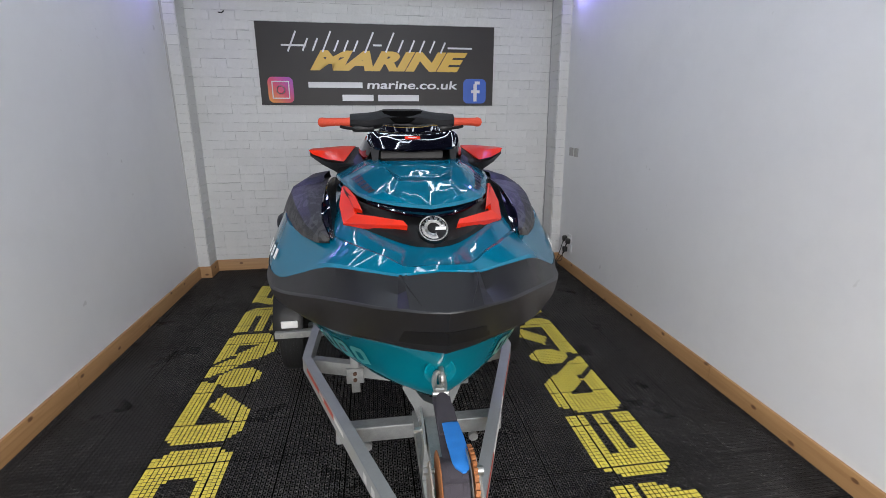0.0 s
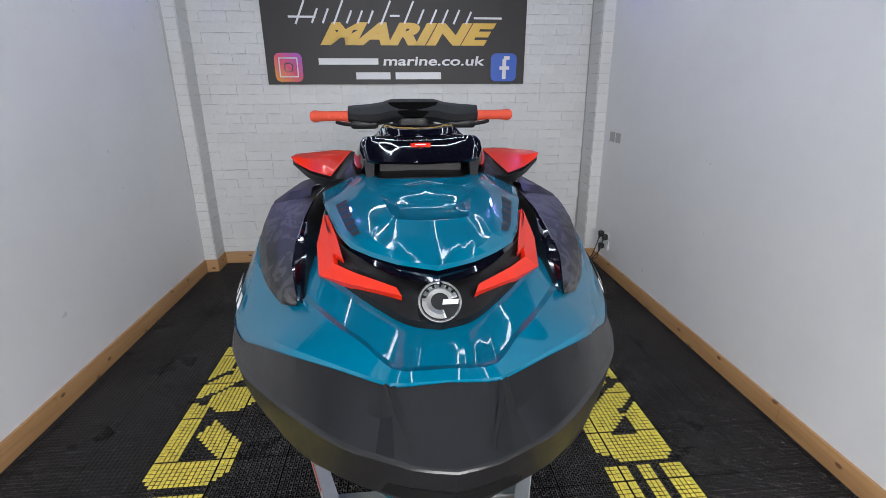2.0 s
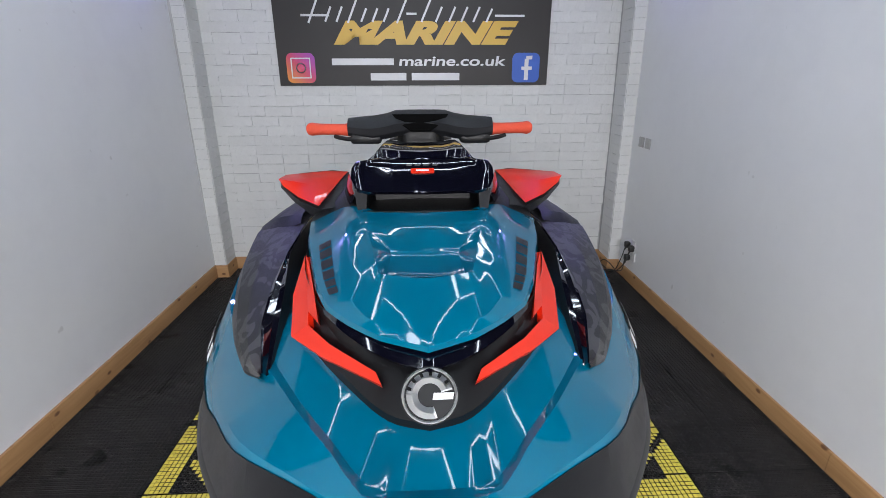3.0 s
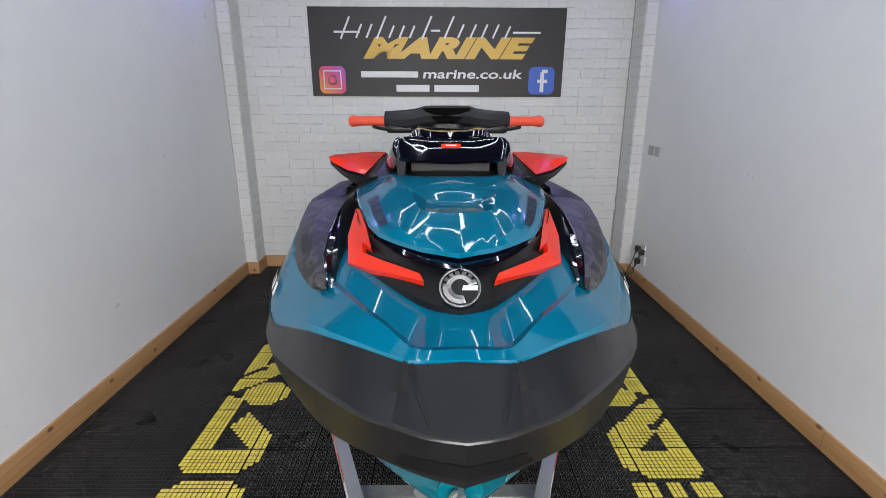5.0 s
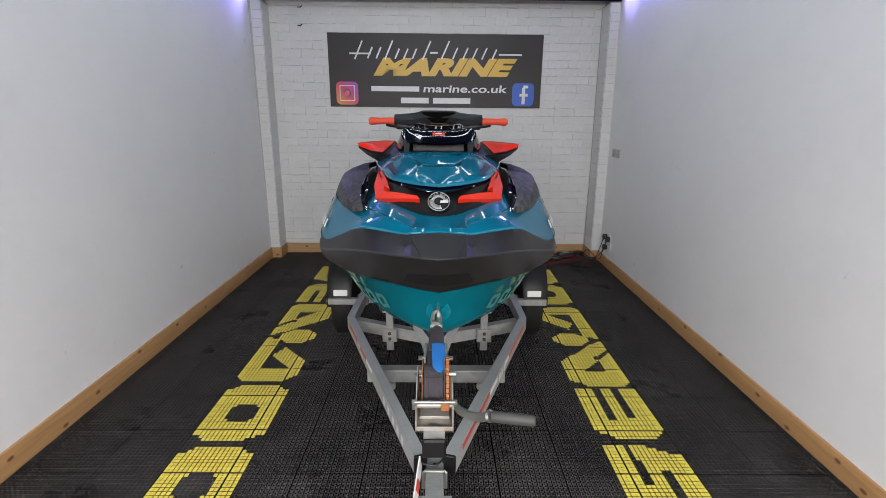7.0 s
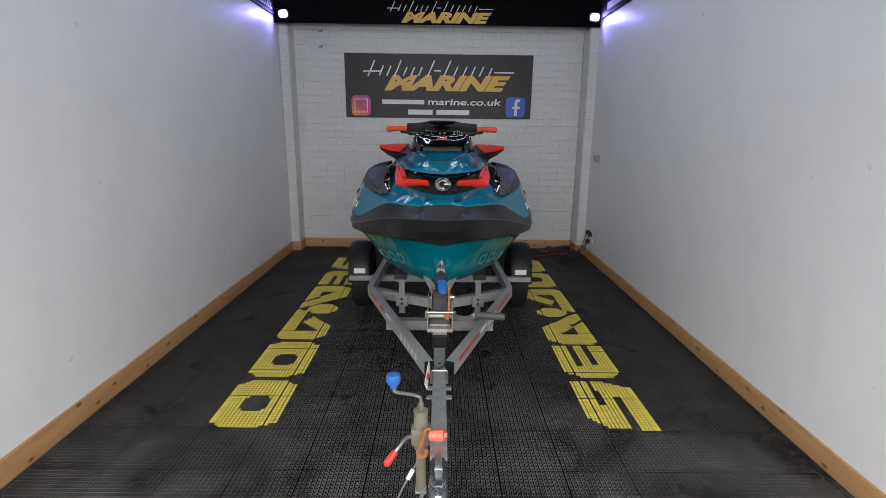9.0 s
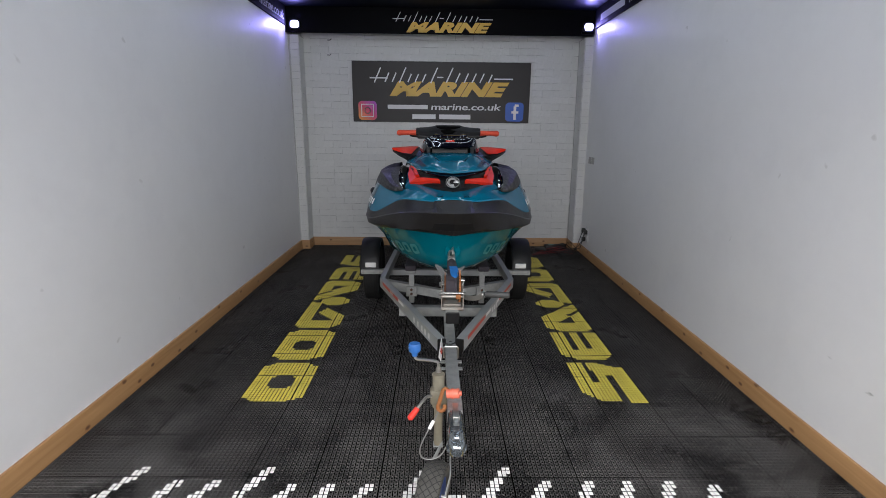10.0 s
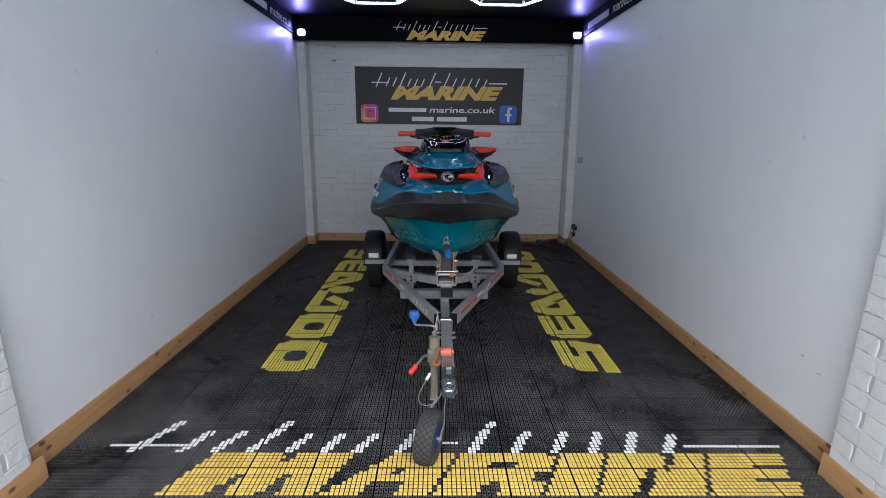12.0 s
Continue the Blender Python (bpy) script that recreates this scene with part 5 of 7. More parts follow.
def ski_handlebar():
    # wing-shaped cover: sections across, from the middle outwards
    sec = [(0.0, 2.785, 1.646, 0.150, 0.060, 0), (0.055, 2.780, 1.646, 0.150, 0.060, 0), (0.092, 2.768, 1.642, 0.158, 0.063, 0), (0.124, 2.755, 1.635, 0.15, 0.060, 1), (0.17, 2.752, 1.630, 0.13, 0.058, 1),
           (0.215, 2.760, 1.632, 0.11, 0.053, 1), (0.258, 2.770, 1.640, 0.075, 0.042, 1)]
    full = ((0.0, -0.1), (-0.05, 0.35), (0.18, 0.78), (0.45, 1.0), (0.9, 1.0), (1.0, 0.5), (0.95, -0.2), (0.5, -0.45), (0.12, -0.4))
    bm = B()
    for s in (1, -1):
        rows = []
        for x, y, z, dep, h, f in sec:
            rows.append([bm.verts.new((SKX + s * x, y + a * dep, z + b * h)) for a, b in full])
        for a, b in zip(rows, rows[1:]):
            for j in range(9):
                bm.faces.new((a[j], a[(j + 1) % 9], b[(j + 1) % 9], b[j]))
        bm.faces.new(rows[0])
        bm.faces.new(rows[-1][::-1])
    bar = part("handlebar", bm, M_CHAR, SKI, "charcoal handlebar with orange-red grips", 24)
    for s in (1, -1):
        bm = B()
        box(bm, SKX + s * 0.195 - 0.055, SKX + s * 0.195 + 0.055, 2.760, 2.85, 1.594, 1.630, 0.012, None, 2)
        part("switch_pod", bm, M_BLACK, bar)
        bm = B()
        path = spline([(0.240, 2.795, 1.642), (0.30, 2.81, 1.643), (0.36, 2.835, 1.642), (0.406, 2.862, 1.640)], 16)
        rad = [0.020, 0.024, 0.0225, 0.021, 0.0205, 0.020, 0.020, 0.020, 0.020, 0.020, 0.0205, 0.021, 0.0215, 0.0225, 0.0245, 0.022]
        sweep(bm, [Vector((SKX + s * p.x, p.y, p.z)) for p in path], rad, 14)
        for k in range(5):
            p = path[3 + 2 * k]
            sweep(bm, [Vector((SKX + s * (p.x - 0.012), p.y - 0.0195, p.z + 0.010)), Vector((SKX + s * (p.x + 0.016), p.y - 0.0175, p.z - 0.008))], 0.0022, 5)
        part("grip", bm, M_GRIP, bar, "orange-red ribbed rubber grip", 50)
        bm = B()
        sweep(bm, [Vector((SKX + s * x, y, z)) for x, y, z in spline([(0.20, 2.77, 1.612), (0.25, 2.765, 1.612), (0.285, 2.775, 1.616), (0.305, 2.79, 1.620)], 12)], 0.0075, 8)
        part("lever", bm, M_BLACK, bar, "black brake lever")
    # near-black plate stands in for the shaded hollow in the bar's middle
    bm = B()
    prism(bm, [(SKX - 0.100, 2.795, 1.696), (SKX + 0.100, 2.795, 1.696), (SKX + 0.078, 2.775, 1.668), (SKX + 0.036, 2.762, 1.640), (SKX - 0.036, 2.762, 1.640), (SKX - 0.078, 2.775, 1.668)], (0, 0.05, -0.01))
    part("centre_pad", bm, M_SHADE, bar, "near-black plate in place of the shaded hollow of the bar")
    bm = B()
    skin(bm, [spline([(0, 2.79, 1.555), (0.07, 2.795, 1.555), (0.10, 2.84, 1.555)], 8), spline([(0, 2.785, 1.632), (0.055, 2.792, 1.632), (0.08, 2.83, 1.628)], 8)])
    part("steering_column", bm, M_BLACK, bar)
    # dash behind the bar
    bm = B()
    box(bm, SKX - 0.13, SKX + 0.13, 2.84, 3.02, 1.46, 1.60, 0.03, None, 2)
    part("dash", bm, M_BLACK, SKI)


def ski_seat():
    rows = [[(0, 3.0, 1.52), (0.10, 3.0, 1.51), (0.15, 3.0, 1.46), (0.19, 3.0, 1.30), (0.26, 3.0, 1.12)],
            [(0, 3.2, 1.47), (0.11, 3.2, 1.46), (0.17, 3.2, 1.42), (0.21, 3.2, 1.28), (0.27, 3.2, 1.08)],
            [(0, 3.7, 1.43), (0.13, 3.7, 1.42), (0.19, 3.7, 1.38), (0.23, 3.7, 1.24), (0.28, 3.7, 1.08)],
            [(0, 3.85, 1.48), (0.14, 3.85, 1.47), (0.20, 3.85, 1.43), (0.23, 3.85, 1.26), (0.28, 3.85, 1.08)],
            [(0, 4.25, 1.49), (0.13, 4.25, 1.48), (0.19, 4.25, 1.44), (0.22, 4.25, 1.26), (0.27, 4.25, 1.08)],
            [(0, 4.36, 1.30), (0.10, 4.36, 1.30), (0.15, 4.36, 1.26), (0.19, 4.36, 1.20), (0.24, 4.36, 1.08)]]
    bm = B()
    skin(bm, [spline(r, 12) for r in rows])
    part("seat", bm, M_BLACK, SKI, "black saddle seat", 30)
    bm = B()
    skin(bm, [poly([(0, 4.25, 1.083), (0.5, 4.25, 1.07)], 4), poly([(0, 4.72, 1.08), (0.55, 4.70, 1.05)], 4), poly([(0, 4.72, 1.03), (0.55, 4.70, 1.0)], 4)])
    part("swim_platform", bm, M_CHAR, SKI)


def ski_bow_eye():
    bm = B()
    lathe(bm, [(-0.004, 0.046), (0.0015, 0.0455), (0.0022, 0.043), (-0.001, 0.036), (-0.006, 0.028)], (0, 0, 0), "z", 24)
    bmesh.ops.transform(bm, matrix=look((SKX, 1.448, 0.972), (SKX, 1.0, 0.92)) @ pose(0, 0, 0.0, 0, 180, 0), verts=bm.verts)
    eye = part("tow_eye_socket", bm, M_TEALHULL, SKI, "round recess of the tow eye")
    bm = B()
    pts = [(SKX, 1.432 + 0.026 * math.cos(a) - 0.008, 0.972 + 0.026 * math.sin(a)) for a in [radians(20 * i) for i in range(18)]]
    sweep(bm, pts, 0.006, 8, True)
    part("tow_eye", bm, M_ZINC, eye, "bright steel tow eye")


ski_hull()
ski_bumper()
ski_deck()
ski_grille()
ski_hood()
ski_trim()
ski_wings()
ski_console()
ski_mirrors()
ski_handlebar()
ski_seat()
ski_bow_eye()

SKI.location, SKI.scale, SKI.rotation_euler.z = (SKX, 2.963, 0.5645), (1.01, 0.954, 0.99), radians(0.35)      # true length and beam

# ---- the trailer ----
TR = thing("boat_trailer", (SKX, 2.6, 0), "galvanised single-axle boat trailer with winch and jockey wheel", "trailer")


TR_Y, TR_Z = 0.888, 0.955      # true length and height of the trailer


def trailer_frame():
    for s in (1, -1):
        bm = B()
        sweep(bm, [U(s, 0.052, 1.235, 0.490), U(s, 0.505, 2.62, 0.432), U(s, 0.532, 2.70, 0.428), U(s, 0.534, 2.80, 0.424), U(s, 0.50, 4.75, 0.36)], 0, prof=rect_prof(0.044, 0.078))
        arm = part("side_rail", bm, M_GALVD, TR, "dull galvanised box-section side rail")
        bm = B()
        a, b = Vector((0.052, 1.235, 0.490)), Vector((0.505, 2.62, 0.432))
        d = (b - a).normalized()
        box(bm, -0.024, 0.024, -0.014, 0.002, -0.041, 0.041, 0.004, Matrix.Translation(U(s, *a)) @ pose(0, 0, 0, 0, 0, -s * math.degrees(math.atan2(d.x, d.y))))
        part("end_cap", bm, M_BLACK, arm, "black plastic end cap")
        # reflective tape on the outer face
        n = Vector((d.y, -d.x, 0)).normalized()
        runs = ((0.62, 0.80, M_TAPER), (0.80, 0.98, M_TAPER), (0.52, 0.62, M_REFL), (0.74, 0.80, M_REFL)) if s < 0 else ((0.06, 0.36, M_TAPER), (0.37, 0.47, M_REFL), (0.66, 0.98, M_TAPER), (0.60, 0.66, M_REFL))
        L = (b - a).length
        for t0, t1, m in runs:
            bm = B()
            q0, q1 = a + d * L * t0 + n * 0.0235, a + d * L * t1 + n * 0.0235
            vs = [U(s, *(q0 + Vector((0, 0, h)))) for h in (0.006, 0.028)] + [U(s, *(q1 + Vector((0, 0, h)))) for h in (0.028, 0.006)]
            prism(bm, vs, Vector((s * n.x, n.y, 0)) * 0.0015)
            part("reflective_tape", bm, m, arm, "red reflective strip" if m is M_TAPER else "white reflective strip")
        for t in (0.10, 0.15, 0.20, 0.26, 0.32) if s < 0 else (0.50, 0.54, 0.58):
            q = a + d * L * t + n * 0.0235
            bm = B()
            prism(bm, [U(s, *(q + d * e + Vector((0, 0, h)))) for e, h in ((0, -0.02), (0.035, -0.02), (0.035, 0.018), (0, 0.018))], Vector((s * n.x, n.y, 0)) * 0.001)
            part("maker_label", bm, M_SILVER, arm, "worn pale label")
    bm = B()
    sweep(bm, [(SKX, 2.16, 0.395), (SKX, 0.40, 0.530)], 0, prof=rect_prof(0.060, 0.060))
    part("drawbar", bm, M_GALV, TR, "galvanised box-section drawbar")
    bm = B()
    box(bm, SKX - 0.350, SKX + 0.350, 2.06, 2.13, 0.352, 0.424, 0.004)
    part("cross_beam", bm, M_GALV, TR)
    bm = B()
    sweep(bm, [U(-1, 0.51, 2.76, 0.395), U(-1, 0.06, 2.68, 0.335), U(1, 0.06, 2.68, 0.335), U(1, 0.51, 2.76, 0.395)], 0, prof=rect_prof(0.055, 0.075))
    part("cross_beam", bm, M_GALV, TR)
    bm = B()
    box(bm, SKX - 0.64, SKX + 0.64, 3.517, 3.577, 0.25, 0.31, 0.004)
    part("axle", bm, M_GALVD, TR)
    bm = B()
    box(bm, SKX - 0.53, SKX + 0.53, 4.68, 4.74, 0.335, 0.395, 0.004)
    part("cross_beam", bm, M_GALV, TR)
    # bunk supports
    for s in (1, -1):
        bm = B()
        box(bm, SKX + s * 0.29 - 0.022, SKX + s * 0.29 + 0.022, 2.655, 2.68, 0.25, 0.53, 0.003)
        up = part("bunk_post", bm, M_GALV, TR, "galvanised bunk post")
        bm = B()
        box(bm, SKX + s * 0.29 - 0.045, SKX + s * 0.29 + 0.045, 2.640, 2.656, 0.315, 0.405, 0.004)
        part("clamp_plate", bm, M_GALV, up)
        for z in (0.340, 0.378):
            bm = B()
            cyl(bm, U(s, 0.29, 2.630, z), U(s, 0.29, 2.641, z), 0.011, n=6)
            part("bolt", bm, M_RUSTD, up, "rusty bolt head")
        bm = B()
        box(bm, SKX + s * 0.29 - 0.04, SKX + s * 0.29 + 0.04, 2.61, 2.70, 0.53, 0.575, 0.006)
        part("bracket", bm, M_GALV, up)
        bm = B()
        box(bm, SKX + s * 0.29 - 0.045, SKX + s * 0.29 + 0.045, 2.52, 4.5, 0.578, 0.622, 0.008)
        part("bunk", bm, M_WEB, TR, "dark carpeted bunk board")
        bm = B()
        box(bm, SKX + s * 0.29 - 0.022, SKX + s * 0.29 + 0.022, 4.69, 4.715, 0.36, 0.50, 0.003)
        box(bm, SKX + s * 0.29 - 0.022, SKX + s * 0.29 + 0.022, 4.45, 4.71, 0.50, 0.575, 0.003)
        part("bunk_post", bm, M_GALV, TR)
        bm = B()
        cyl(bm, U(s, 0.225, 2.045, 0.335), U(s, 0.225, 2.07, 0.335), 0.02, n=14)
        part("eye_bolt", bm, M_GALV, TR)


def true_round(bm, cy):
    """Wheels stay round although the trailer is shortened."""
    for v in bm.verts:
        v.co.y = cy + (v.co.y - cy) * TR_Z / TR_Y
    return bm


def wheel_set():
    Y = 3.547
    for s in (1, -1):
        cx = SKX + s * 0.700
        bm = B()
        lathe(bm, [(-0.072, 0.165), (-0.082, 0.195), (-0.080, 0.240), (-0.068, 0.272), (-0.050, 0.281), (0.050, 0.281), (0.068, 0.272), (0.080, 0.240), (0.082, 0.195), (0.072, 0.165)], (cx, Y, 0.281), "x", 44)
        true_round(bm, Y)
        wh = part("tyre", bm, M_TYRE, TR, "black road tyre with grooved tread", 40)
        for x in (-0.042, -0.021, 0.0, 0.021, 0.042):
            bm = B()
            lathe(bm, [(x - 0.008, 0.2795), (x - 0.007, 0.2835), (x + 0.007, 0.2835), (x + 0.008, 0.2795)], (cx, Y, 0.2835), "x", 44)
            true_round(bm, Y)
            part("tread_rib", bm, M_TYRE, wh)
        bm = B()
        lathe(bm, [(-0.055, 0.167), (-0.05, 0.145), (0.0, 0.12), (s * 0.02, 0.05), (s * 0.045, 0.045), (s * 0.047, 0.0)], (cx, Y, 0.281), "x", 28)
        true_round(bm, Y)
        part("rim", bm, M_GALV, wh, "galvanised wheel rim")
        # mudguard: curved shell with rolled sides
        bm = B()
        rows = []
        for i in range(19):
            a = radians(2 + 170 * i / 18)
            row = []
            for x, r in ((-0.087, 0.300), (-0.090, 0.330), (-0.070, 0.341), (-0.03, 0.345), (0.03, 0.345), (0.070, 0.341), (0.090, 0.330), (0.087, 0.300), (0.082, 0.325), (0.0, 0.335), (-0.082, 0.325)):
                row.append(bm.verts.new((cx + s * 0.014 + x, Y - r * math.cos(a) * 0.86, 0.305 + r * math.sin(a))))
            rows.append(row)
        for a, b in zip(rows, rows[1:]):
            for j in range(11):
                bm.faces.new((a[j], a[(j + 1) % 11], b[(j + 1) % 11], b[j]))
        bm.faces.new(rows[0])
        bm.faces.new(rows[-1])
        mg = part("mudguard", bm, M_BLACK, TR, "black plastic mudguard")
        bm = B()
        box(bm, cx - 0.050, cx + 0.050, Y - 0.298, Y - 0.285, 0.408, 0.456, 0.004)
        part("reflector", bm, M_REFL, mg, "white front reflector")
        bm = B()
        xa, xb = sorted((SKX + s * 0.50, SKX + s * 0.79))
        box(bm, xa, xb, Y - 0.312, Y - 0.262, 0.343, 0.388, 0.003)
        part("mudguard_bar", bm, M_GALV, TR, "galvanised mudguard bar")
        for x in (0.63, 0.75):
            bm = B()
            cyl(bm, U(s, x, Y - 0.319, 0.366), U(s, x, Y - 0.310, 0.366), 0.007, n=8)
            part("bolt", bm, M_ZINC, TR)


def winch():
    # stand with the bow cradle
    bm = B()
    sweep(bm, [(SKX, 1.60, 0.772), (SKX, 0.955, 0.772)], 0, prof=rect_prof(0.062, 0.056))
    post = part("winch_stand", bm, M_GALV, TR, "galvanised winch stand with a bow cradle")
    bm = B()
    box(bm, SKX - 0.034, SKX + 0.034, 0.940, 0.957, 0.741, 0.803, 0.005)
    part("end_cap", bm, M_BLACK, post, "black plastic end cap")
    bm = B()
    sweep(bm, [(SKX, 1.70, 0.43), (SKX, 1.56, 0.752)], 0, prof=rect_prof(0.060, 0.055))
    part("post", bm, M_GALV, post)
    for s in (1, -1):
        bm = B()
        prism(bm, [U(s, 0.0, 1.545, 0.792), U(s, 0.046, 1.548, 0.785), U(s, 0.060, 1.575, 0.822), U(s, 0.092, 1.60, 0.880), U(s, 0.086, 1.605, 0.894), U(s, 0.066, 1.60, 0.892), U(s, 0.030, 1.575, 0.846), U(s, 0.0, 1.56, 0.836)], (0, 0.05, -0.004))
        part("bow_cradle", bm, M_CAST, post, "V-shaped bow cradle")
        bm = B()
        cyl(bm, U(s, 0.046, 1.50, 0.790), U(s, 0.066, 1.50, 0.790), 0.010, n=6)
        cyl(bm, U(s, 0.040, 1.50, 0.790), U(s, 0.048, 1.50, 0.790), 0.014, n=14)
        part("cradle_bolt", bm, M_ZINC, post)
        bm = B()
        prism(bm, [U(s, 0.036, 1.42, 0.750), U(s, 0.036, 1.60, 0.750), U(s, 0.036, 1.60, 0.826), U(s, 0.036, 1.50, 0.826), U(s, 0.036, 1.42, 0.790)], (s * 0.007, 0, 0))
        part("cradle_plate", bm, M_GALV, post)
    # winch: base pan, side plates, drum, gear, bars
    bm = B()
    box(bm, SKX - 0.054, SKX + 0.054, 0.995, 1.222, 0.795, 0.801, 0.001)
    box(bm, SKX - 0.054, SKX + 0.054, 0.995, 1.001, 0.795, 0.814, 0.001)
    body = part("winch_body", bm, M_RZINC, TR, "rust-stained hand winch")
    bm = B()
    cyl(bm, (SKX, 1.018, 0.801), (SKX, 1.018, 0.808), 0.011, n=6)
    cyl(bm, (SKX, 1.018, 0.800), (SKX, 1.018, 0.803), 0.016, n=14)
    part("bolt", bm, M_ZINC, body)
    for s in (1, -1):
        bm = B()
        prism(bm, [U(s, 0.052, 0.995, 0.796), U(s, 0.052, 1.222, 0.796), U(s, 0.052, 1.222, 0.880), U(s, 0.052, 1.165, 0.935), U(s, 0.052, 1.085, 0.915), U(s, 0.052, 1.050, 0.890), U(s, 0.052, 0.995, 0.868)], (s * 0.0035, 0, 0))
        part("side_plate", bm, M_RZINC, body, "zinc side plate")
    bm = B()
    box(bm, SKX - 0.046, SKX + 0.046, 1.055, 1.205, 0.802, 0.812, 0.002)
    part("base_rust", bm, M_RZINC, body, "rusty winch base")
    cy, cz = 1.125, 0.893
    bm = B()
    lathe(bm, [(-0.030, 0.058), (-0.029, 0.064), (-0.015, 0.0645), (-0.014, 0.0625), (0.014, 0.0625), (0.015, 0.0645), (0.029, 0.064), (0.030, 0.058)], (SKX - 0.004, cy, cz), "x", 36)
    part("strap_roll", bm, M_WEB, body, "dark webbing wound on the drum")
    for s in (1, -1):
        bm = B()
        lathe(bm, [(-0.0015, 0.060), (-0.0015, 0.080), (0.0, 0.082), (0.0015, 0.080), (0.0015, 0.060)], (SKX - 0.004 + s * 0.033, cy, cz), "x", 36)
        part("drum_flange", bm, M_RUST if s < 0 else M_ZINC, body)
    bm = B()
    for k in range(34):
        a = 2 * math.pi * k / 34
        box(bm, 0.034, 0.043, -0.0035, 0.0035, 0.078, 0.088, 0, Matrix.Translation((SKX, cy, cz)) @ Matrix.Rotation(a, 4, "X"))
    cyl(bm, (SKX + 0.034, cy, cz), (SKX + 0.043, cy, cz), 0.081, n=34)
    part("gear", bm, M_RUST, body, "rusty toothed winch gear")
    for y, z, r in ((1.020, 0.886, 0.0054), (1.048, 0.858, 0.0095), (1.195, 0.880, 0.0065)):
        bm = B()
        cyl(bm, (SKX - 0.060, y, z), (SKX + 0.060, y, z), r, n=14)
        part("cross_rod", bm, M_RZINC if r > 0.009 else M_ZINC, body)
        for s in (1, -1):
            bm = B()
            cyl(bm, U(s, 0.056, y, z), U(s, 0.066, y, z), r * 1.7, n=6)
            part("nut", bm, M_ZINC, body)
    bm = B()
    box(bm, SKX + 0.018, SKX + 0.044, 1.030, 1.066, 0.846, 0.872, 0.003)
    part("pinion", bm, M_RUST, body, "small rusty pinion")
    bm = B()
    cyl(bm, (SKX + 0.050, 1.035, 0.868), (SKX + 0.050, 1.105, 0.925), 0.0055, n=8)
    part("pawl", bm, M_ZINC, body)
    bm = B()
    cyl(bm, (SKX + 0.044, 1.125, 0.925), (SKX + 0.064, 1.125, 0.925), 0.012, n=12)
    part("spacer", bm, M_ZINC, body)
    bm = B()
    sweep(bm, spline([(SKX + 0.058, 1.048, 0.862), (SKX + 0.076, 1.00, 0.868), (SKX + 0.118, 0.935, 0.890), (SKX + 0.150, 0.890, 0.926)], 14), 0, prof=rect_prof(0.008, 0.026))
    part("winch_handle", bm, M_ZINC, body, "bent steel winch handle")
    bm = B()
    cyl(bm, (SKX + 0.144, 0.892, 0.922), (SKX + 0.152, 0.888, 0.926), 0.018, n=14)
    part("handle_collar", bm, M_ZINC, body)
    bm = B()
    lathe(bm, [(0, 0.0135), (0.004, 0.016), (0.05, 0.0165), (0.11, 0.0155), (0.116, 0.013)], (0, 0, 0), "z", 18)
    bmesh.ops.transform(bm, matrix=look((SKX + 0.152, 0.886, 0.926), (SKX + 0.262, 0.855, 0.932)) @ pose(0, 0, 0, 180, 0, 0), verts=bm.verts)
    part("handle_grip", bm, M_GREYP, body, "worn grey plastic handle grip")
    # strap up to the tow eye
    bm = B()
    sweep(bm, spline([(SKX - 0.004, 1.075, 0.937), (SKX - 0.002, 1.13, 0.950), (SKX, 1.24, 0.953), (SKX + 0.002, 1.39, 0.968)], 12), 0, prof=rect_prof(0.048, 0.004))
    part("winch_strap", bm, M_WEB, TR, "dark webbing strap up to the tow eye")
    bm = B()
    rows = []
    for y, z, w in ((1.405, 0.975, 0.012), (1.38, 0.974, 0.016), (1.33, 0.969, 0.024), (1.28, 0.962, 0.025), (1.235, 0.958, 0.025)):
        rows.append([bm.verts.new((SKX + 0.004 + k * w, y, z + h)) for k, h in ((-1, 0), (-0.35, 0.006), (0.35, 0.005), (1, 0.001), (1, -0.005), (-1, -0.005))])
    for a, b in zip(rows, rows[1:]):
        for k in range(6):
            bm.faces.new((a[k], a[(k + 1) % 6], b[(k + 1) % 6], b[k]))
    bm.faces.new(rows[0])
    bm.faces.new(rows[-1][::-1])
    st = part("strap_fold", bm, M_WEB, TR, "sewn strap fold")
    bm = B()
    rows = []
    for i in range(13):
        t = i / 12
        y, w = 1.268 - 0.178 * t, 0.0200 + 0.002 * math.sin(3 * t)
        w *= 1.0 if t < 0.8 else math.sqrt(max(0.03, 1 - ((t - 0.8) / 0.2) ** 2))
        z = 0.967 - 0.001 * t - 0.010 * t ** 3 + 0.0012 * math.sin(24 * t)
        rows.append([bm.verts.new((SKX + 0.009 + 0.006 * t + k * w, y, z + h)) for k, h in ((-1, 0), (0, 0.002), (1, 0), (1, -0.004), (-1, -0.004))])
    for a, b in zip(rows, rows[1:]):
        for k in range(5):
            bm.faces.new((a[k], a[(k + 1) % 5], b[(k + 1) % 5], b[k]))
    bm.faces.new(rows[0])
    bm.faces.new(rows[-1][::-1])
    part("blue_pull_tab", bm, M_BLUEW, st, "bright blue webbing pull tab")
    bm = B()
    sweep(bm, spline([(SKX - 0.006, 1.400, 0.975), (SKX - 0.012, 1.425, 0.990), (SKX - 0.006, 1.450, 1.012), (SKX + 0.010, 1.452, 1.012), (SKX + 0.016, 1.43, 0.992), (SKX + 0.012, 1.400, 0.976)], 20), 0.0075, 8)
    box(bm, SKX - 0.016, SKX + 0.016, 1.396, 1.425, 0.972, 0.992, 0.005)
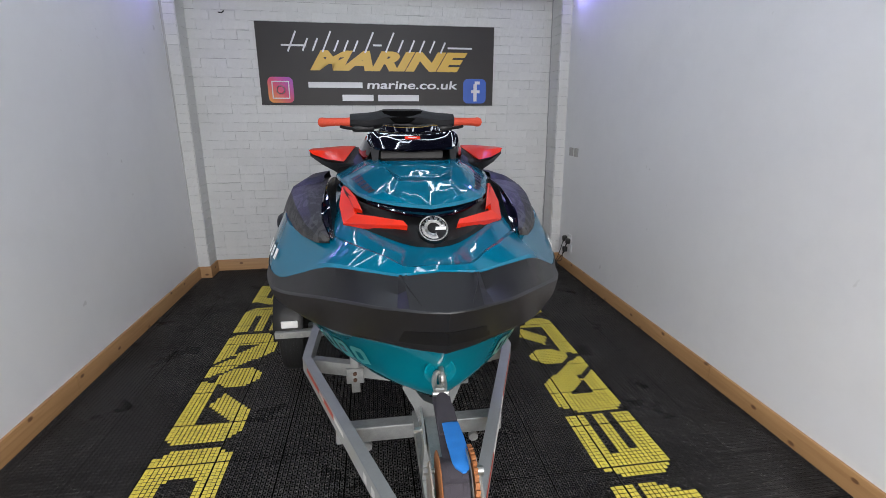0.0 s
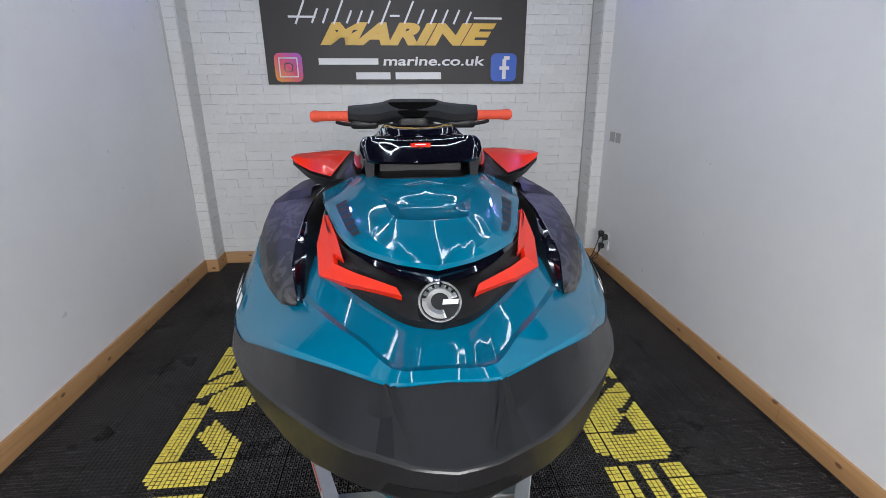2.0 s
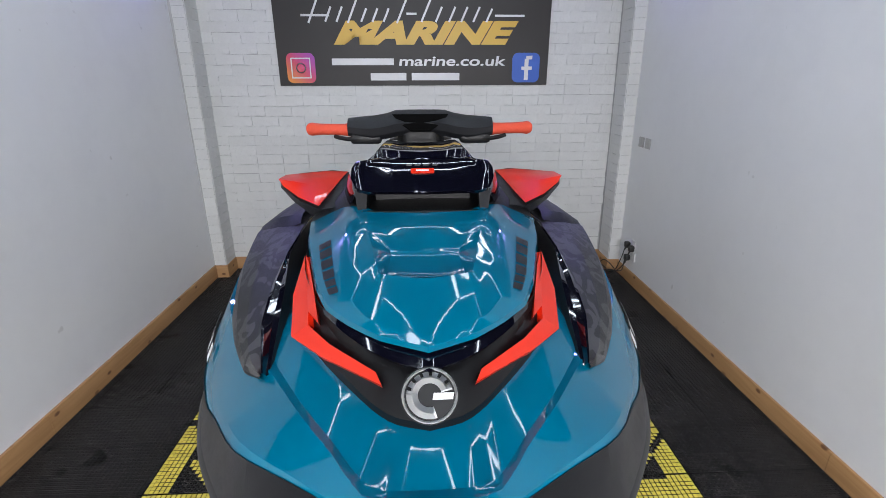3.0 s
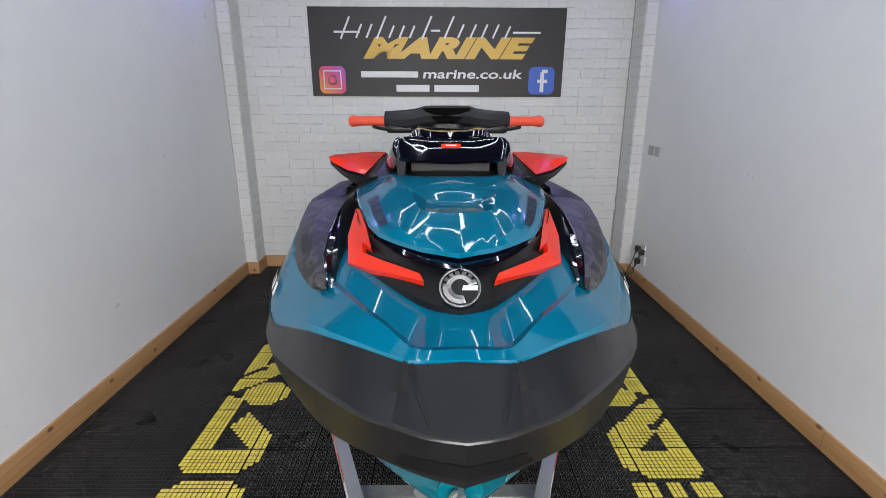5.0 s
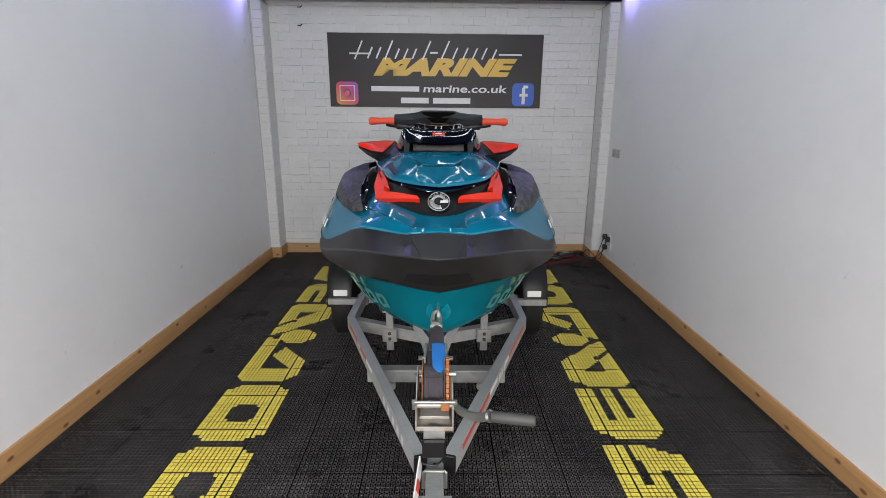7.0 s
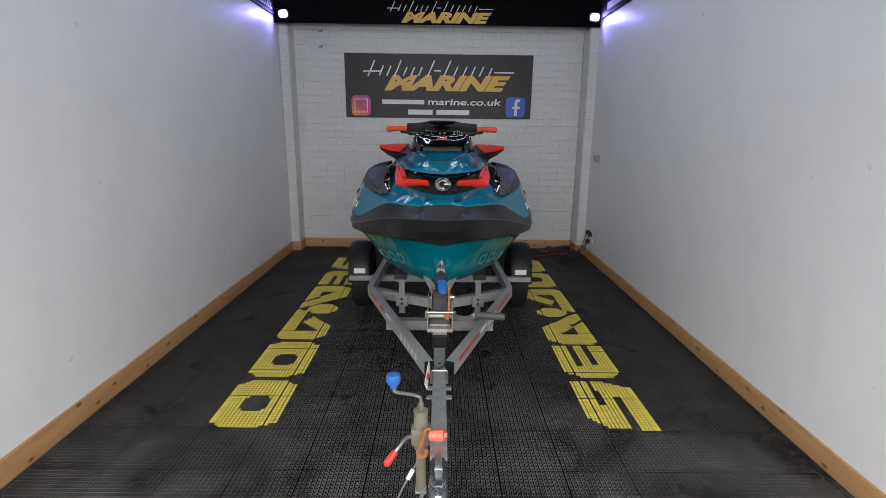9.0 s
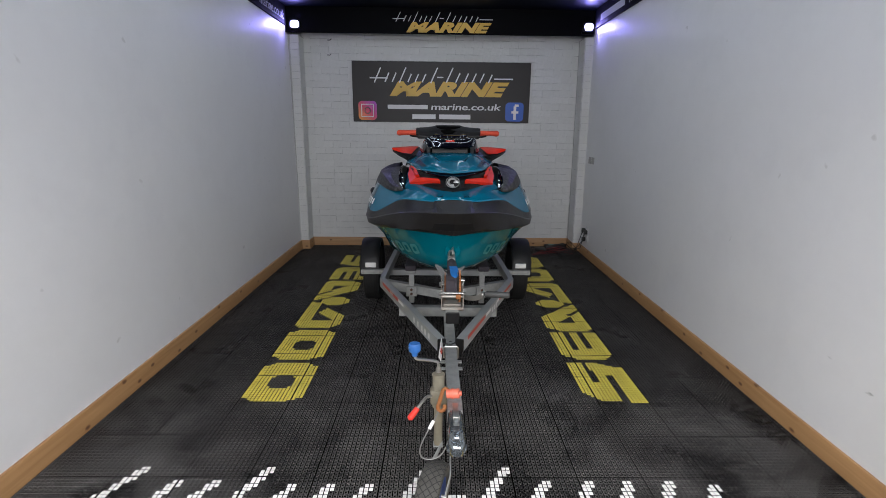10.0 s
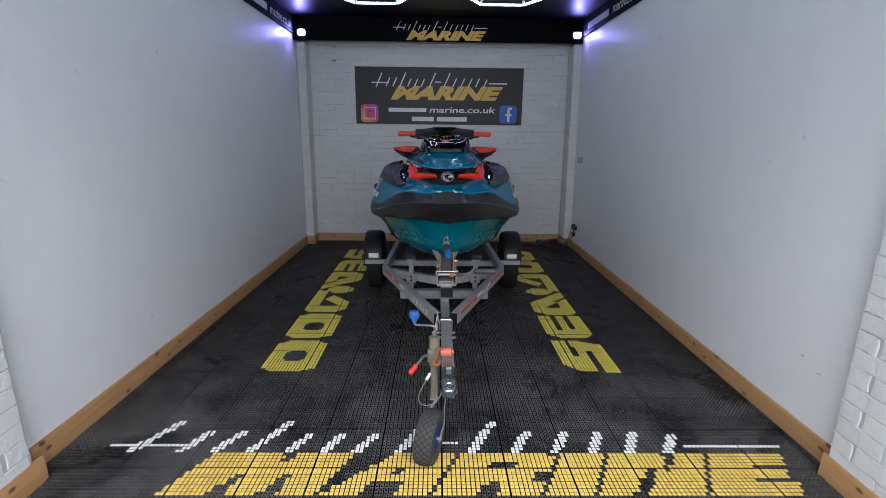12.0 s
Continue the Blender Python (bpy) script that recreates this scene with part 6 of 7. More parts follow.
    part("snap_hook", bm, M_ZINC, TR, "weathered snap hook")
    bm = B()
    cyl(bm, (SKX - 0.020, 1.400, 0.974), (SKX + 0.024, 1.400, 0.974), 0.007, n=10)
    part("strap_pin", bm, M_ZINC, TR)


def zbar(y):
    """Height of the drawbar's centre line."""
    return 0.530 - (y - 0.40) * 0.0767


def coupling():
    bm = B()
    prof = [(-0.036, -0.034), (-0.036, 0.020), (-0.026, 0.034), (0.026, 0.034), (0.036, 0.020), (0.036, -0.034)]
    rows = []
    for y, k, h, dz in ((0.47, 0.82, 1.0, 0), (0.40, 0.82, 1.0, 0), (0.30, 0.85, 0.95, 0.002), (0.24, 0.93, 0.9, 0.0), (0.195, 0.93, 0.85, -0.004), (0.165, 0.74, 0.7, -0.010), (0.150, 0.40, 0.45, -0.018)):
        rows.append([bm.verts.new((SKX + x * k, y, zbar(y) + z * h + dz - 0.004)) for x, z in prof])
    for a, b in zip(rows, rows[1:]):
        for j in range(5):
            bm.faces.new((a[j], a[j + 1], b[j + 1], b[j]))
    bm.faces.new(rows[0])
    bm.faces.new(rows[-1][::-1])
    ch = part("coupling_head", bm, M_COUP, TR, "glossy grey zinc ball coupling head", 50)
    bm = B()
    bmesh.ops.create_uvsphere(bm, u_segments=24, v_segments=14, radius=0.029, matrix=Matrix.Translation((SKX, 0.205, zbar(0.205) + 0.012)))
    part("ball_dome", bm, M_COUP, ch)
    bm = B()
    sweep(bm, [(SKX + 0.034 * math.cos(a), 0.205 - 0.045 * math.sin(a), zbar(0.205) - 0.022) for a in [math.pi * i / 12 for i in range(13)]], 0.008, 8)
    part("rim_flange", bm, M_COUP, ch)
    bm = B()
    sweep(bm, spline([(SKX, 0.255, zbar(0.255) + 0.045), (SKX, 0.30, zbar(0.3) + 0.056), (SKX, 0.36, zbar(0.36) + 0.054), (SKX, 0.43, zbar(0.43) + 0.046)], 10), 0, prof=rect_prof(0.022, 0.012))
    part("latch_lever", bm, M_ZINC, ch, "steel latch lever")
    bm = B()
    box(bm, SKX - 0.013, SKX + 0.013, 0.285, 0.292, zbar(0.29) + 0.05, zbar(0.29) + 0.064, 0.001)
    part("lever_stop", bm, M_ZINC, TR)
    z = zbar(1.17)
    bm = B()
    sweep(bm, [(SKX - 0.038, 1.17, z - 0.035), (SKX - 0.038, 1.17, z + 0.032), (SKX - 0.032, 1.17, z + 0.038), (SKX + 0.032, 1.17, z + 0.038), (SKX + 0.038, 1.17, z + 0.032), (SKX + 0.038, 1.17, z - 0.035)], 0.006, 8)
    part("u_bolt", bm, M_ZINC, TR)
    for y in (1.00, 1.10):
        bm = B()
        for x in (SKX + 0.044, SKX - 0.044):
            bm = B()
            box(bm, x - 0.014, x + 0.014, y - 0.016, y + 0.016, zbar(y) - 0.034, zbar(y) - 0.026, 0.003)
            part("clamp_plate", bm, M_GALV, TR)
    # black discs in place of the dark inside two pin holes
    for y in (1.28, 1.22):
        bm = B()
        cyl(bm, (SKX, y, zbar(y) + 0.0295), (SKX, y, zbar(y) + 0.0315), 0.008, n=12)
        part("pin_hole", bm, M_BLACK, TR)
    # orange plug holder
    z = zbar(0.50) + 0.062
    bm = B()
    cyl(bm, (SKX - 0.032, 0.505, z - 0.004), (SKX + 0.020, 0.497, z + 0.004), 0.020, 0.0225, n=18)
    cyl(bm, (SKX + 0.020, 0.497, z + 0.004), (SKX + 0.030, 0.496, z + 0.005), 0.011, n=12)
    cyl(bm, (SKX - 0.012, 0.502, z - 0.001), (SKX - 0.004, 0.501, z), 0.0245, n=18)
    part("orange_plug", bm, M_ORNG, TR, "faded orange plastic plug holder")
    # rusty carabiner and breakaway cable
    bm = B()
    sweep(bm, spline([(SKX - 0.020, 0.50, 0.575), (SKX - 0.028, 0.525, 0.588), (SKX - 0.045, 0.53, 0.590), (SKX - 0.056, 0.50, 0.575), (SKX - 0.064, 0.468, 0.560), (SKX - 0.070, 0.440, 0.548), (SKX - 0.058, 0.425, 0.543), (SKX - 0.044, 0.435, 0.547), (SKX - 0.042, 0.452, 0.553)], 28), 0.0085, 8)
    part("carabiner", bm, M_RUST, TR, "rusty carabiner hook")
    bm = B()
    sweep(bm, spline([(SKX - 0.062, 0.435, 0.545), (SKX - 0.085, 0.40, 0.515), (SKX - 0.118, 0.365, 0.465), (SKX - 0.140, 0.345, 0.415), (SKX - 0.135, 0.340, 0.375), (SKX - 0.10, 0.345, 0.358), (SKX - 0.055, 0.355, 0.375), (SKX - 0.02, 0.385, 0.44), (SKX - 0.010, 0.405, 0.49)], 40), 0.003, 6)
    cb = part("breakaway_cable", bm, M_STEELW, TR, "thin steel breakaway cable")
    bm = B()
    cyl(bm, (SKX - 0.087, 0.398, 0.512), (SKX - 0.105, 0.379, 0.484), 0.0075, n=10)
    part("cable_sleeve", bm, M_REFL, cb, "white cable sleeve")
    # plate of figures standing at the apex
    bm = B()
    prism(bm, [(SKX - 0.044, 1.20, 0.500), (SKX - 0.053, 1.00, 0.500), (SKX - 0.064, 1.00, 0.524), (SKX - 0.050, 1.20, 0.550)], (-0.004, 0, 0))
    pl = part("data_plate", bm, M_REFL, TR, "white data plate with a red mark")
    bm = B()
    prism(bm, [(SKX - 0.049, 1.10, 0.515), (SKX - 0.052, 1.05, 0.515), (SKX - 0.059, 1.05, 0.532), (SKX - 0.055, 1.10, 0.535)], (0.003, 0, 0))
    part("red_mark", bm, M_TAPER, pl)
    bm = B()
    sweep(bm, spline([(SKX - 0.045, 1.25, 0.50), (SKX - 0.045, 1.21, 0.512), (SKX, 1.195, 0.512), (SKX + 0.03, 1.24, 0.508), (SKX + 0.034, 1.30, 0.50)], 18), 0.004, 6)
    part("wire", bm, M_CABLE, TR)


def jockey_wheel():
    x, y = SKX - 0.068, 0.603
    bm = B()
    cyl(bm, (x, y, 0.25), (x, y, 0.52), 0.0195, n=20)
    tube = part("jockey_tube", bm, M_OLDZ, TR, "weathered jockey wheel tube")
    bm = B()
    cyl(bm, (x, y, 0.46), (x, y, 0.624), 0.0265, n=22)
    cyl(bm, (x, y, 0.622), (x, y, 0.630), 0.028, n=22)
    part("outer_tube", bm, M_OLDZ, tube)
    bm = B()
    cyl(bm, (x, y, 0.64), (x, y, 0.662), 0.014, 0.011, n=14)
    part("spindle", bm, M_ZINC, tube)
    bm = B()
    sweep(bm, spline([(x, y, 0.655), (x, y, 0.680), (x - 0.010, y, 0.692), (x - 0.050, y + 0.030, 0.684), (x - 0.092, y + 0.055, 0.676), (x - 0.105, y + 0.062, 0.682), (x - 0.107, y + 0.064, 0.700)], 22), 0.0072, 10)
    part("crank", bm, M_ZINC, tube, "bent steel crank")
    bm = B()
    lathe(bm, [(0.696, 0.0125), (0.716, 0.0145), (0.720, 0.0255), (0.728, 0.0275), (0.750, 0.0275), (0.759, 0.024), (0.762, 0.0)], (x - 0.107, y + 0.064, -0.006), "z", 22)
    part("crank_knob", bm, M_BLUEP, tube, "blue plastic crank knob")
    bm = B()
    box(bm, x - 0.036, x + 0.042, y - 0.030, y + 0.030, 0.480, 0.555, 0.010, None, 2)
    part("clamp", bm, M_OLDZ, TR)
    bm = B()
    sweep(bm, spline([(x - 0.030, y - 0.03, 0.530), (x - 0.050, y - 0.04, 0.532), (x - 0.068, y - 0.065, 0.522), (x - 0.098, y - 0.10, 0.495)], 12), 0.0068, 10)
    lv = part("clamp_lever", bm, M_ZINC, TR, "steel clamp lever with a red grip")
    bm = B()
    cyl(bm, (x - 0.090, y - 0.092, 0.503), (x - 0.116, y - 0.122, 0.477), 0.0125, 0.0145, n=14)
    bmesh.ops.create_uvsphere(bm, u_segments=12, v_segments=8, radius=0.0145, matrix=Matrix.Translation((x - 0.116, y - 0.122, 0.477)))
    part("red_grip", bm, M_REDP, lv, "red plastic grip")
    # fork, rim and pneumatic tyre, slewed a little
    wx, wy, R = x - 0.022, 0.385, 0.146
    slew = Matrix.Translation((wx, wy, R)) @ Matrix.Rotation(radians(-15), 4, "Z") @ Matrix.Rotation(radians(3), 4, "Y")
    bm = B()
    prof = [(-0.036, 0.082), (-0.046, 0.100), (-0.050, 0.120), (-0.043, 0.136), (-0.022, R - 0.001), (0.0, R), (0.022, R - 0.001), (0.043, 0.136), (0.050, 0.120), (0.046, 0.100), (0.036, 0.082)]
    lathe(bm, prof, (0, 0, 0), "x", 40)
    bmesh.ops.transform(bm, matrix=slew, verts=bm.verts)
    ty = part("jockey_tyre", bm, M_TYRE2, TR, "dusty grey pneumatic jockey tyre", 40)
    # net of raised tread lines
    bm = B()
    edge = [(0.0, R), (0.022, R - 0.001), (0.043, 0.136), (0.050, 0.124)]
    for k in range(26):
        for d in (1, -1):
            path = []
            for i in range(11):
                u = -0.047 + 0.094 * i / 10
                r = next(r0 + (r1 - r0) * (abs(u) - u0) / (u1 - u0) for (u0, r0), (u1, r1) in zip(edge, edge[1:]) if abs(u) <= u1)
                a = 2 * math.pi * k / 26 + d * u * 7.5
                path.append(slew @ Vector((u, -r * math.sin(a), r * math.cos(a))))
            sweep(bm, path, 0.0026, 4)
    tb = part("tread", bm, M_TREAD, ty, "diamond net of tread lines")
    tb["kind"] = "stuff"
    bm = B()
    lathe(bm, [(-0.038, 0.084), (-0.028, 0.068), (-0.020, 0.034), (0.020, 0.034), (0.028, 0.068), (0.038, 0.084)], (0, 0, 0), "x", 28)
    bmesh.ops.transform(bm, matrix=slew, verts=bm.verts)
    part("jockey_rim", bm, M_RIMB, ty, "blue wheel rim")
    bm = B()
    box(bm, x - 0.022, x + 0.022, y - 0.022, y + 0.022, 0.250, 0.257, 0.001)
    fork = part("jockey_fork", bm, M_GALV, TR)
    for s in (1, -1):
        bm = B()
        sweep(bm, [slew @ Vector(q) for q in ((s * 0.055, -0.012, -0.012), (s * 0.056, 0.075, 0.052), (s * 0.034, 0.150, 0.085), (s * 0.022, 0.215, 0.115))], 0, prof=rect_prof(0.004, 0.024))
        part("fork_arm", bm, M_GALV, fork)
    bm = B()
    cyl(bm, slew @ Vector((-0.062, 0, 0)), slew @ Vector((0.062, 0, 0)), 0.009, n=10)
    part("jockey_axle", bm, M_ZINC, ty)


trailer_frame()
wheel_set()
winch()
coupling()
jockey_wheel()
TR.location, TR.scale = (SKX, 2.489, 0), (1.01, TR_Y, TR_Z)

SEAM = {0: 0.0022, 13: -0.0022}      # the rows beside a tile's seam stand back from it


# ---- floor inserts: coloured studs that fill cells of the floor tiles ----
def studs(name, cells, mat, label):
    """One mesh of low bevelled studs, a stud for each (column, row) cell."""
    verts, faces = [], []
    g0, g1, z0, z1 = CELL * 0.385, CELL * 0.355, -0.0028, 0.0005
    for i, j in cells:
        cx, cy = TX0 + (i + 0.5) * CELL + SEAM.get(i % 14, 0.0), TY0 + (j + 0.5) * CELL + SEAM.get(j % 14, 0.0)
        k = len(verts)
        for g, z in ((g0, z0), (g0, z1 - 0.0006), (g1, z1)):
            verts += [(cx - g, cy - g, z), (cx + g, cy - g, z), (cx + g, cy + g, z), (cx - g, cy + g, z)]
        for r in (0, 4):
            for a in range(4):
                b = (a + 1) % 4
                faces.append((k + r + a, k + r + b, k + r + 4 + b, k + r + 4 + a))
        faces.append((k + 8, k + 9, k + 10, k + 11))
    me = bpy.data.meshes.new(name)
    me.from_pydata(verts, [], faces)
    me.materials.append(mat)
    ob = new(name, me)
    ob.parent = floor
    return tagged(ob, label, kind="stuff")


LEFT, ROW0 = -14, 56     # column of the west letters' left edge and the row that the letters count from


def glyph(kind, u, v, h):
    """Whether the cell (column, row) of a 17-wide block shape is filled; rows count from the near end."""
    W = 17
    if kind == "ring":
        low, top = 2.4 - 1.2 * v, 2.4 - 1.2 * (h - 1 - v)
        if u < low or u < 1.2 * top or W - 1 - u < 1.6 * low or W - 1 - u < top:
            return False
        return not (7 <= v <= 13 and 5 + (v in (7, 13)) <= u <= 11 - (v in (7, 13)))
    if kind == "slots":
        if u < 3.6 - 1.4 * v or W - 1 - u < 2.5 - v:
            return False
        return not (v >= 7 and u in (5, 6)) and not (v >= 8 and u in (10, 11))
    if kind == "hooks":
        if u < 12 and (v < 1 or u < 4 - 1.3 * (v - 1)):
            return False
        if W - 1 - u < 7 - 2.4 * (h - 1 - v):
            return False
        return not (v >= 11 and u == 5) and not (11 <= v <= 17 and u == 6) and not (v <= 14 and u in (10, 11))
    if kind == "notch":
        if u < 4 - 1.6 * v or W - 1 - u < 1.5 - v or v > 13.5 + 0.88 * u:
            return False
        if 8 <= v <= 14 and 5.6 + 1.05 * (v - 8) <= u <= 11.8:
            return False
        return not (u >= 11 and 14.2 + 0.8 * (u - 11) <= v <= 16.0 + 0.8 * (u - 11))
    if kind == "dot":
        return 1 <= u <= 12 and min(u - 1, 12 - u) * 1.3 + min(v, h - 1 - v) * 1.4 >= 3.4
    if kind == "wedge":
        if u <= 4:
            return v <= 26.5 - 0.35 * u and u >= 2 - v
        if v > 11 + 16.5 - u or W - 1 - u < 3 - v or (u == 5 and v >= 7):
            return False
        return not (v >= 7 and (u - 5) + (v - 7) < 7.5) and not (v > 15 and u < 6 + 0.35 * (v - 15))
    return True


def side_blocks(c0, blocks, flip):
    """A row of plain yellow block shapes along one side of the bay: (shape, first row, rows)."""
    for kind, r0, h in blocks:
        cells = []
        for a in range(17):
            for b in range(h):
                u, v = (16 - a, h - 1 - b) if flip else (a, b)
                if glyph(kind, u, v, h) and r0 + b < 146:
                    cells.append((c0 + a, ROW0 + r0 + b))
        studs("floor_insert", cells, M_YELLOW, "raised yellow block shape of plastic floor studs")


side_blocks(LEFT, (("ring", -14, 22), ("ring", 10, 23), ("wedge", 35, 27)), False)
side_blocks(LEFT, (("dot", 58, 10), ("notch", 64, 27), ("slots", 93, 21), ("hooks", 117, 22)), True)
side_blocks(LEFT + 95, (("hooks", -14, 23), ("slots", 11, 21), ("notch", 33, 27), ("dot", 57, 9)), False)
side_blocks(LEFT + 95, (("wedge", 62, 27), ("ring", 92, 22), ("ring", 116, 22)), True)


def floor_word():
    """Slanted gold capitals in floor studs across the mouth of the bay."""
    rows, i = 13, LEFT - 2
    for ch, W in zip("MARINE", (32, 22, 22, 10, 22, 19)):
        cells = []
        for b in range(rows):
            sh = round(b * 0.52)
            for a in range(W):
                u, v = (a + 0.5) / W, (b + 0.5) / rows
                if ch == "M":
                    ok = not (v < 0.50 and (abs(u - 0.37) < 0.055 - 0.05 * v or abs(u - 0.69) < 0.055 - 0.05 * v)) and not (v > 0.80 and abs(u - 0.55) < 0.03 + 0.05 * (v - 0.8))
                elif ch == "A":
                    ok = u > 0.40 * v - 0.02 and not (v < 0.30 and abs(u - 0.51) < 0.15) and not (0.46 < v < 0.60 and abs(u - 0.55) < 0.06)
                elif ch == "R":
                    ok = not (v < 0.30 and abs(u - 0.50) < 0.10 - 0.12 * v) and not (0.62 < v < 0.78 and 0.38 < u < 0.62) and not (v > 0.9 and u > 0.93) and not (0.30 < v < 0.52 and u > 0.86)
                elif ch == "N":
                    ok = not (v < 0.58 and abs(u - 0.40 - 0.10 * v) < 0.07 - 0.05 * v) and not (v > 0.55 and abs(u - 0.62) < 0.03 + 0.05 * (v - 0.5))
                elif ch == "E":
                    ok = not (u > 0.55 and (0.32 < v < 0.40 or 0.62 < v < 0.70)) and not (v > 0.4 and u > 0.92)
                else:
                    ok = True
                if ok:
                    cells.append((i + a + sh, ROW0 - 64 + b))
        studs("floor_letter", cells, M_GOLDST, "slanted golden capital letter of plastic floor studs")
        i += W + 1


floor_word()


def floor_script():
    """White stud bars that stand for the handwritten line above the capitals."""
    done = set()
    for run in strokes():
        cells = set()
        pts = spline([(LEFT - 21 + 155 * x, ROW0 - 53.5 + 15.5 * y, 0) for x, y in run], 60)
        for p in pts:
            i, j = math.floor(p.x), math.floor(p.y)
            for c in ((i, j), (i + 1, j)):
                if j >= ROW0 - 51 and c not in done:
                    done.add(c)
                    cells.add(c)
        if cells:
            studs("floor_bar", sorted(cells), M_WHITE, "white slanted bar of plastic floor studs")


floor_script()


# ---- painted bricks ----
def brick_mesh(name, L, H, seed, depth=0.006, e=0.0024):
    """A brick face with worn edges; it stands on its rear lower left corner and looks towards -y."""
    rnd = random.Random(seed)
    bm = B()
    nx, nz = 5, 2
    g, v = 0.0030, {}
    for i in range(nx + 1):
        for k in range(nz + 1):
            x, z = L * i / nx, H * k / nz
            v[i, k] = bm.verts.new((x + rnd.uniform(-e, e), -depth + rnd.uniform(-0.0004, 0.0004) * (1 + 600 * (e - 0.0024)), z + rnd.uniform(-e, e)))
    for i in range(nx):
        for k in range(nz):
            bm.faces.new((v[i, k], v[i + 1, k], v[i + 1, k + 1], v[i, k + 1]))
    rim = [v[i, 0] for i in range(nx + 1)] + [v[nx, k] for k in range(1, nz + 1)] + [v[i, nz] for i in range(nx - 1, -1, -1)] + [v[0, k] for k in range(nz - 1, 0, -1)]
    mid = [bm.verts.new((p.co.x + (-g if p.co.x < L * 0.1 else g if p.co.x > L * 0.9 else 0) * 0.7, -depth + 0.0022, p.co.z + (-g if p.co.z < H * 0.2 else g if p.co.z > H * 0.8 else 0) * 0.6)) for p in rim]
    bk = [bm.verts.new((p.co.x, 0.0, p.co.z)) for p in mid]
    for a, b in ((rim, mid), (mid, bk)):
        for i in range(len(rim)):
            j = (i + 1) % len(rim)
            bm.faces.new((a[j], a[i], b[i], b[j]))
    me = bpy.data.meshes.new(name)
    bm.to_mesh(me)
    bm.free()
    me.materials.append(M_BRICK)
    return me


JOINT = 0.0055
FULL = [brick_mesh("brick", BRICK - JOINT, COURSE - JOINT, k) for k in range(6)]
HALF = [brick_mesh("brick", BRICK * 0.47 - JOINT, COURSE - JOINT, 20 + k) for k in range(4)]
FULLF = [brick_mesh("brick", BRICK - 0.013, COURSE - 0.010, 60 + k, 0.007, 0.0042) for k in range(8)]
HALFF = [brick_mesh("brick", BRICK * 0.47 - 0.013, COURSE - 0.010, 80 + k, 0.007, 0.0042) for k in range(4)]
PIERB = [brick_mesh("brick", PIER_W - 0.006, COURSE - JOINT, 40 + k) for k in range(4)]


def lay(me, m, parent):
    ob = new("brick", me)
    ob.matrix_world = m
    ob.parent = parent
    return ob


def joined(name, placed, parent):
    """The bricks past the first few hundred of a wall, in one mesh."""
    verts, faces = [], []
    for me, m in placed:
        k = len(verts)
        verts += [tuple(m @ v.co) for v in me.vertices]
        faces += [tuple(k + i for i in p.vertices) for p in me.polygons]
    me = bpy.data.meshes.new(name)
    me.from_pydata(verts, [], faces)
    me.materials.append(M_BRICK)
    ob = new(name, me)
    ob.parent = parent
    return tagged(ob, "white painted brick courses", kind="stuff")


def rear_bricks():
    rnd = random.Random(3)
    ang = math.degrees(math.atan(SLOPE))
    rest, count = [], 0
    for c in range(33):
        z = c * COURSE + 0.002
        x = xw + 0.004 - (0 if c % 2 else BRICK * 0.5) - rnd.choice((0, 0, 0.02))
        while x < xe - 0.02:
            me, L, cut = rnd.choice(FULL), BRICK, 1.0
            if x < xw:
                me, L, x = rnd.choice(HALF), BRICK * 0.47, xw + 0.004
            elif x + BRICK > xe - 0.002:
                me, L = rnd.choice(FULL), BRICK
                cut = (xe - 0.003 - x) / BRICK
            m = pose(x, rear(x), z + rnd.uniform(-0.0025, 0.0025), 0, 0, ang) @ Matrix.Diagonal((cut, 1.0, 1.0, 1.0))
            if c >= 13 and count < 295:
                lay(me, m, wall_north)
                count += 1
            else:
                rest.append((me, m))
            x += L
    joined("brick_courses", rest, wall_north)
    for p, x0, y0, side in ((pier_west, PXW, PIER_YL, 1), (pier_east, PXE - PIER_W, PIER_YR, -1)):
        for c in range(32):
            z = c * COURSE + 0.002
            q = (LEAN_W if side > 0 else LEAN_E) * z
            lay(rnd.choice(PIERB), pose(x0 + 0.003 + q, y0, z), p)
            if side > 0:
                m = pose(x0 + PIER_W + q, y0 + 0.004, z, 0, 0, 90)
            else:
                m = pose(x0 + q, y0 + BRICK, z, 0, 0, -90)
            lay(rnd.choice(FULL), m, p)


rear_bricks()


def front_bricks():
    rnd = random.Random(9)
    for w, x, ye, sgn in ((wall_front[0], FRONT_W, 0.35, 1), (wall_front[1], FRONT_E, 0.41, -1)):
        rest, count = [], 0
        for c in range(36):
            z = c * COURSE + 0.002
            off = 0 if c % 2 else BRICK * 0.5
            for k in range(17):
                me = rnd.choice(FULLF)
                y = ye - off - k * BRICK - rnd.uniform(0, 0.006)
                if off and k == 0:
                    h = rnd.choice(HALFF)
                    m = pose(x, ye - BRICK * 0.47, z, 0, 0, 90) if sgn > 0 else pose(x, ye, z, 0, 0, -90)
                    lay(h, m, w)
                    count += 1
                if y - BRICK < YF + 0.02:
                    break
                m = pose(x, y - BRICK, z, 0, 0, 90) if sgn > 0 else pose(x, y, z, 0, 0, -90)
                if k < 4 and count < 290:
                    lay(me, m, w)
                    count += 1
                else:
                    rest.append((me, m))
        joined("brick_courses", rest, w)


front_bricks()


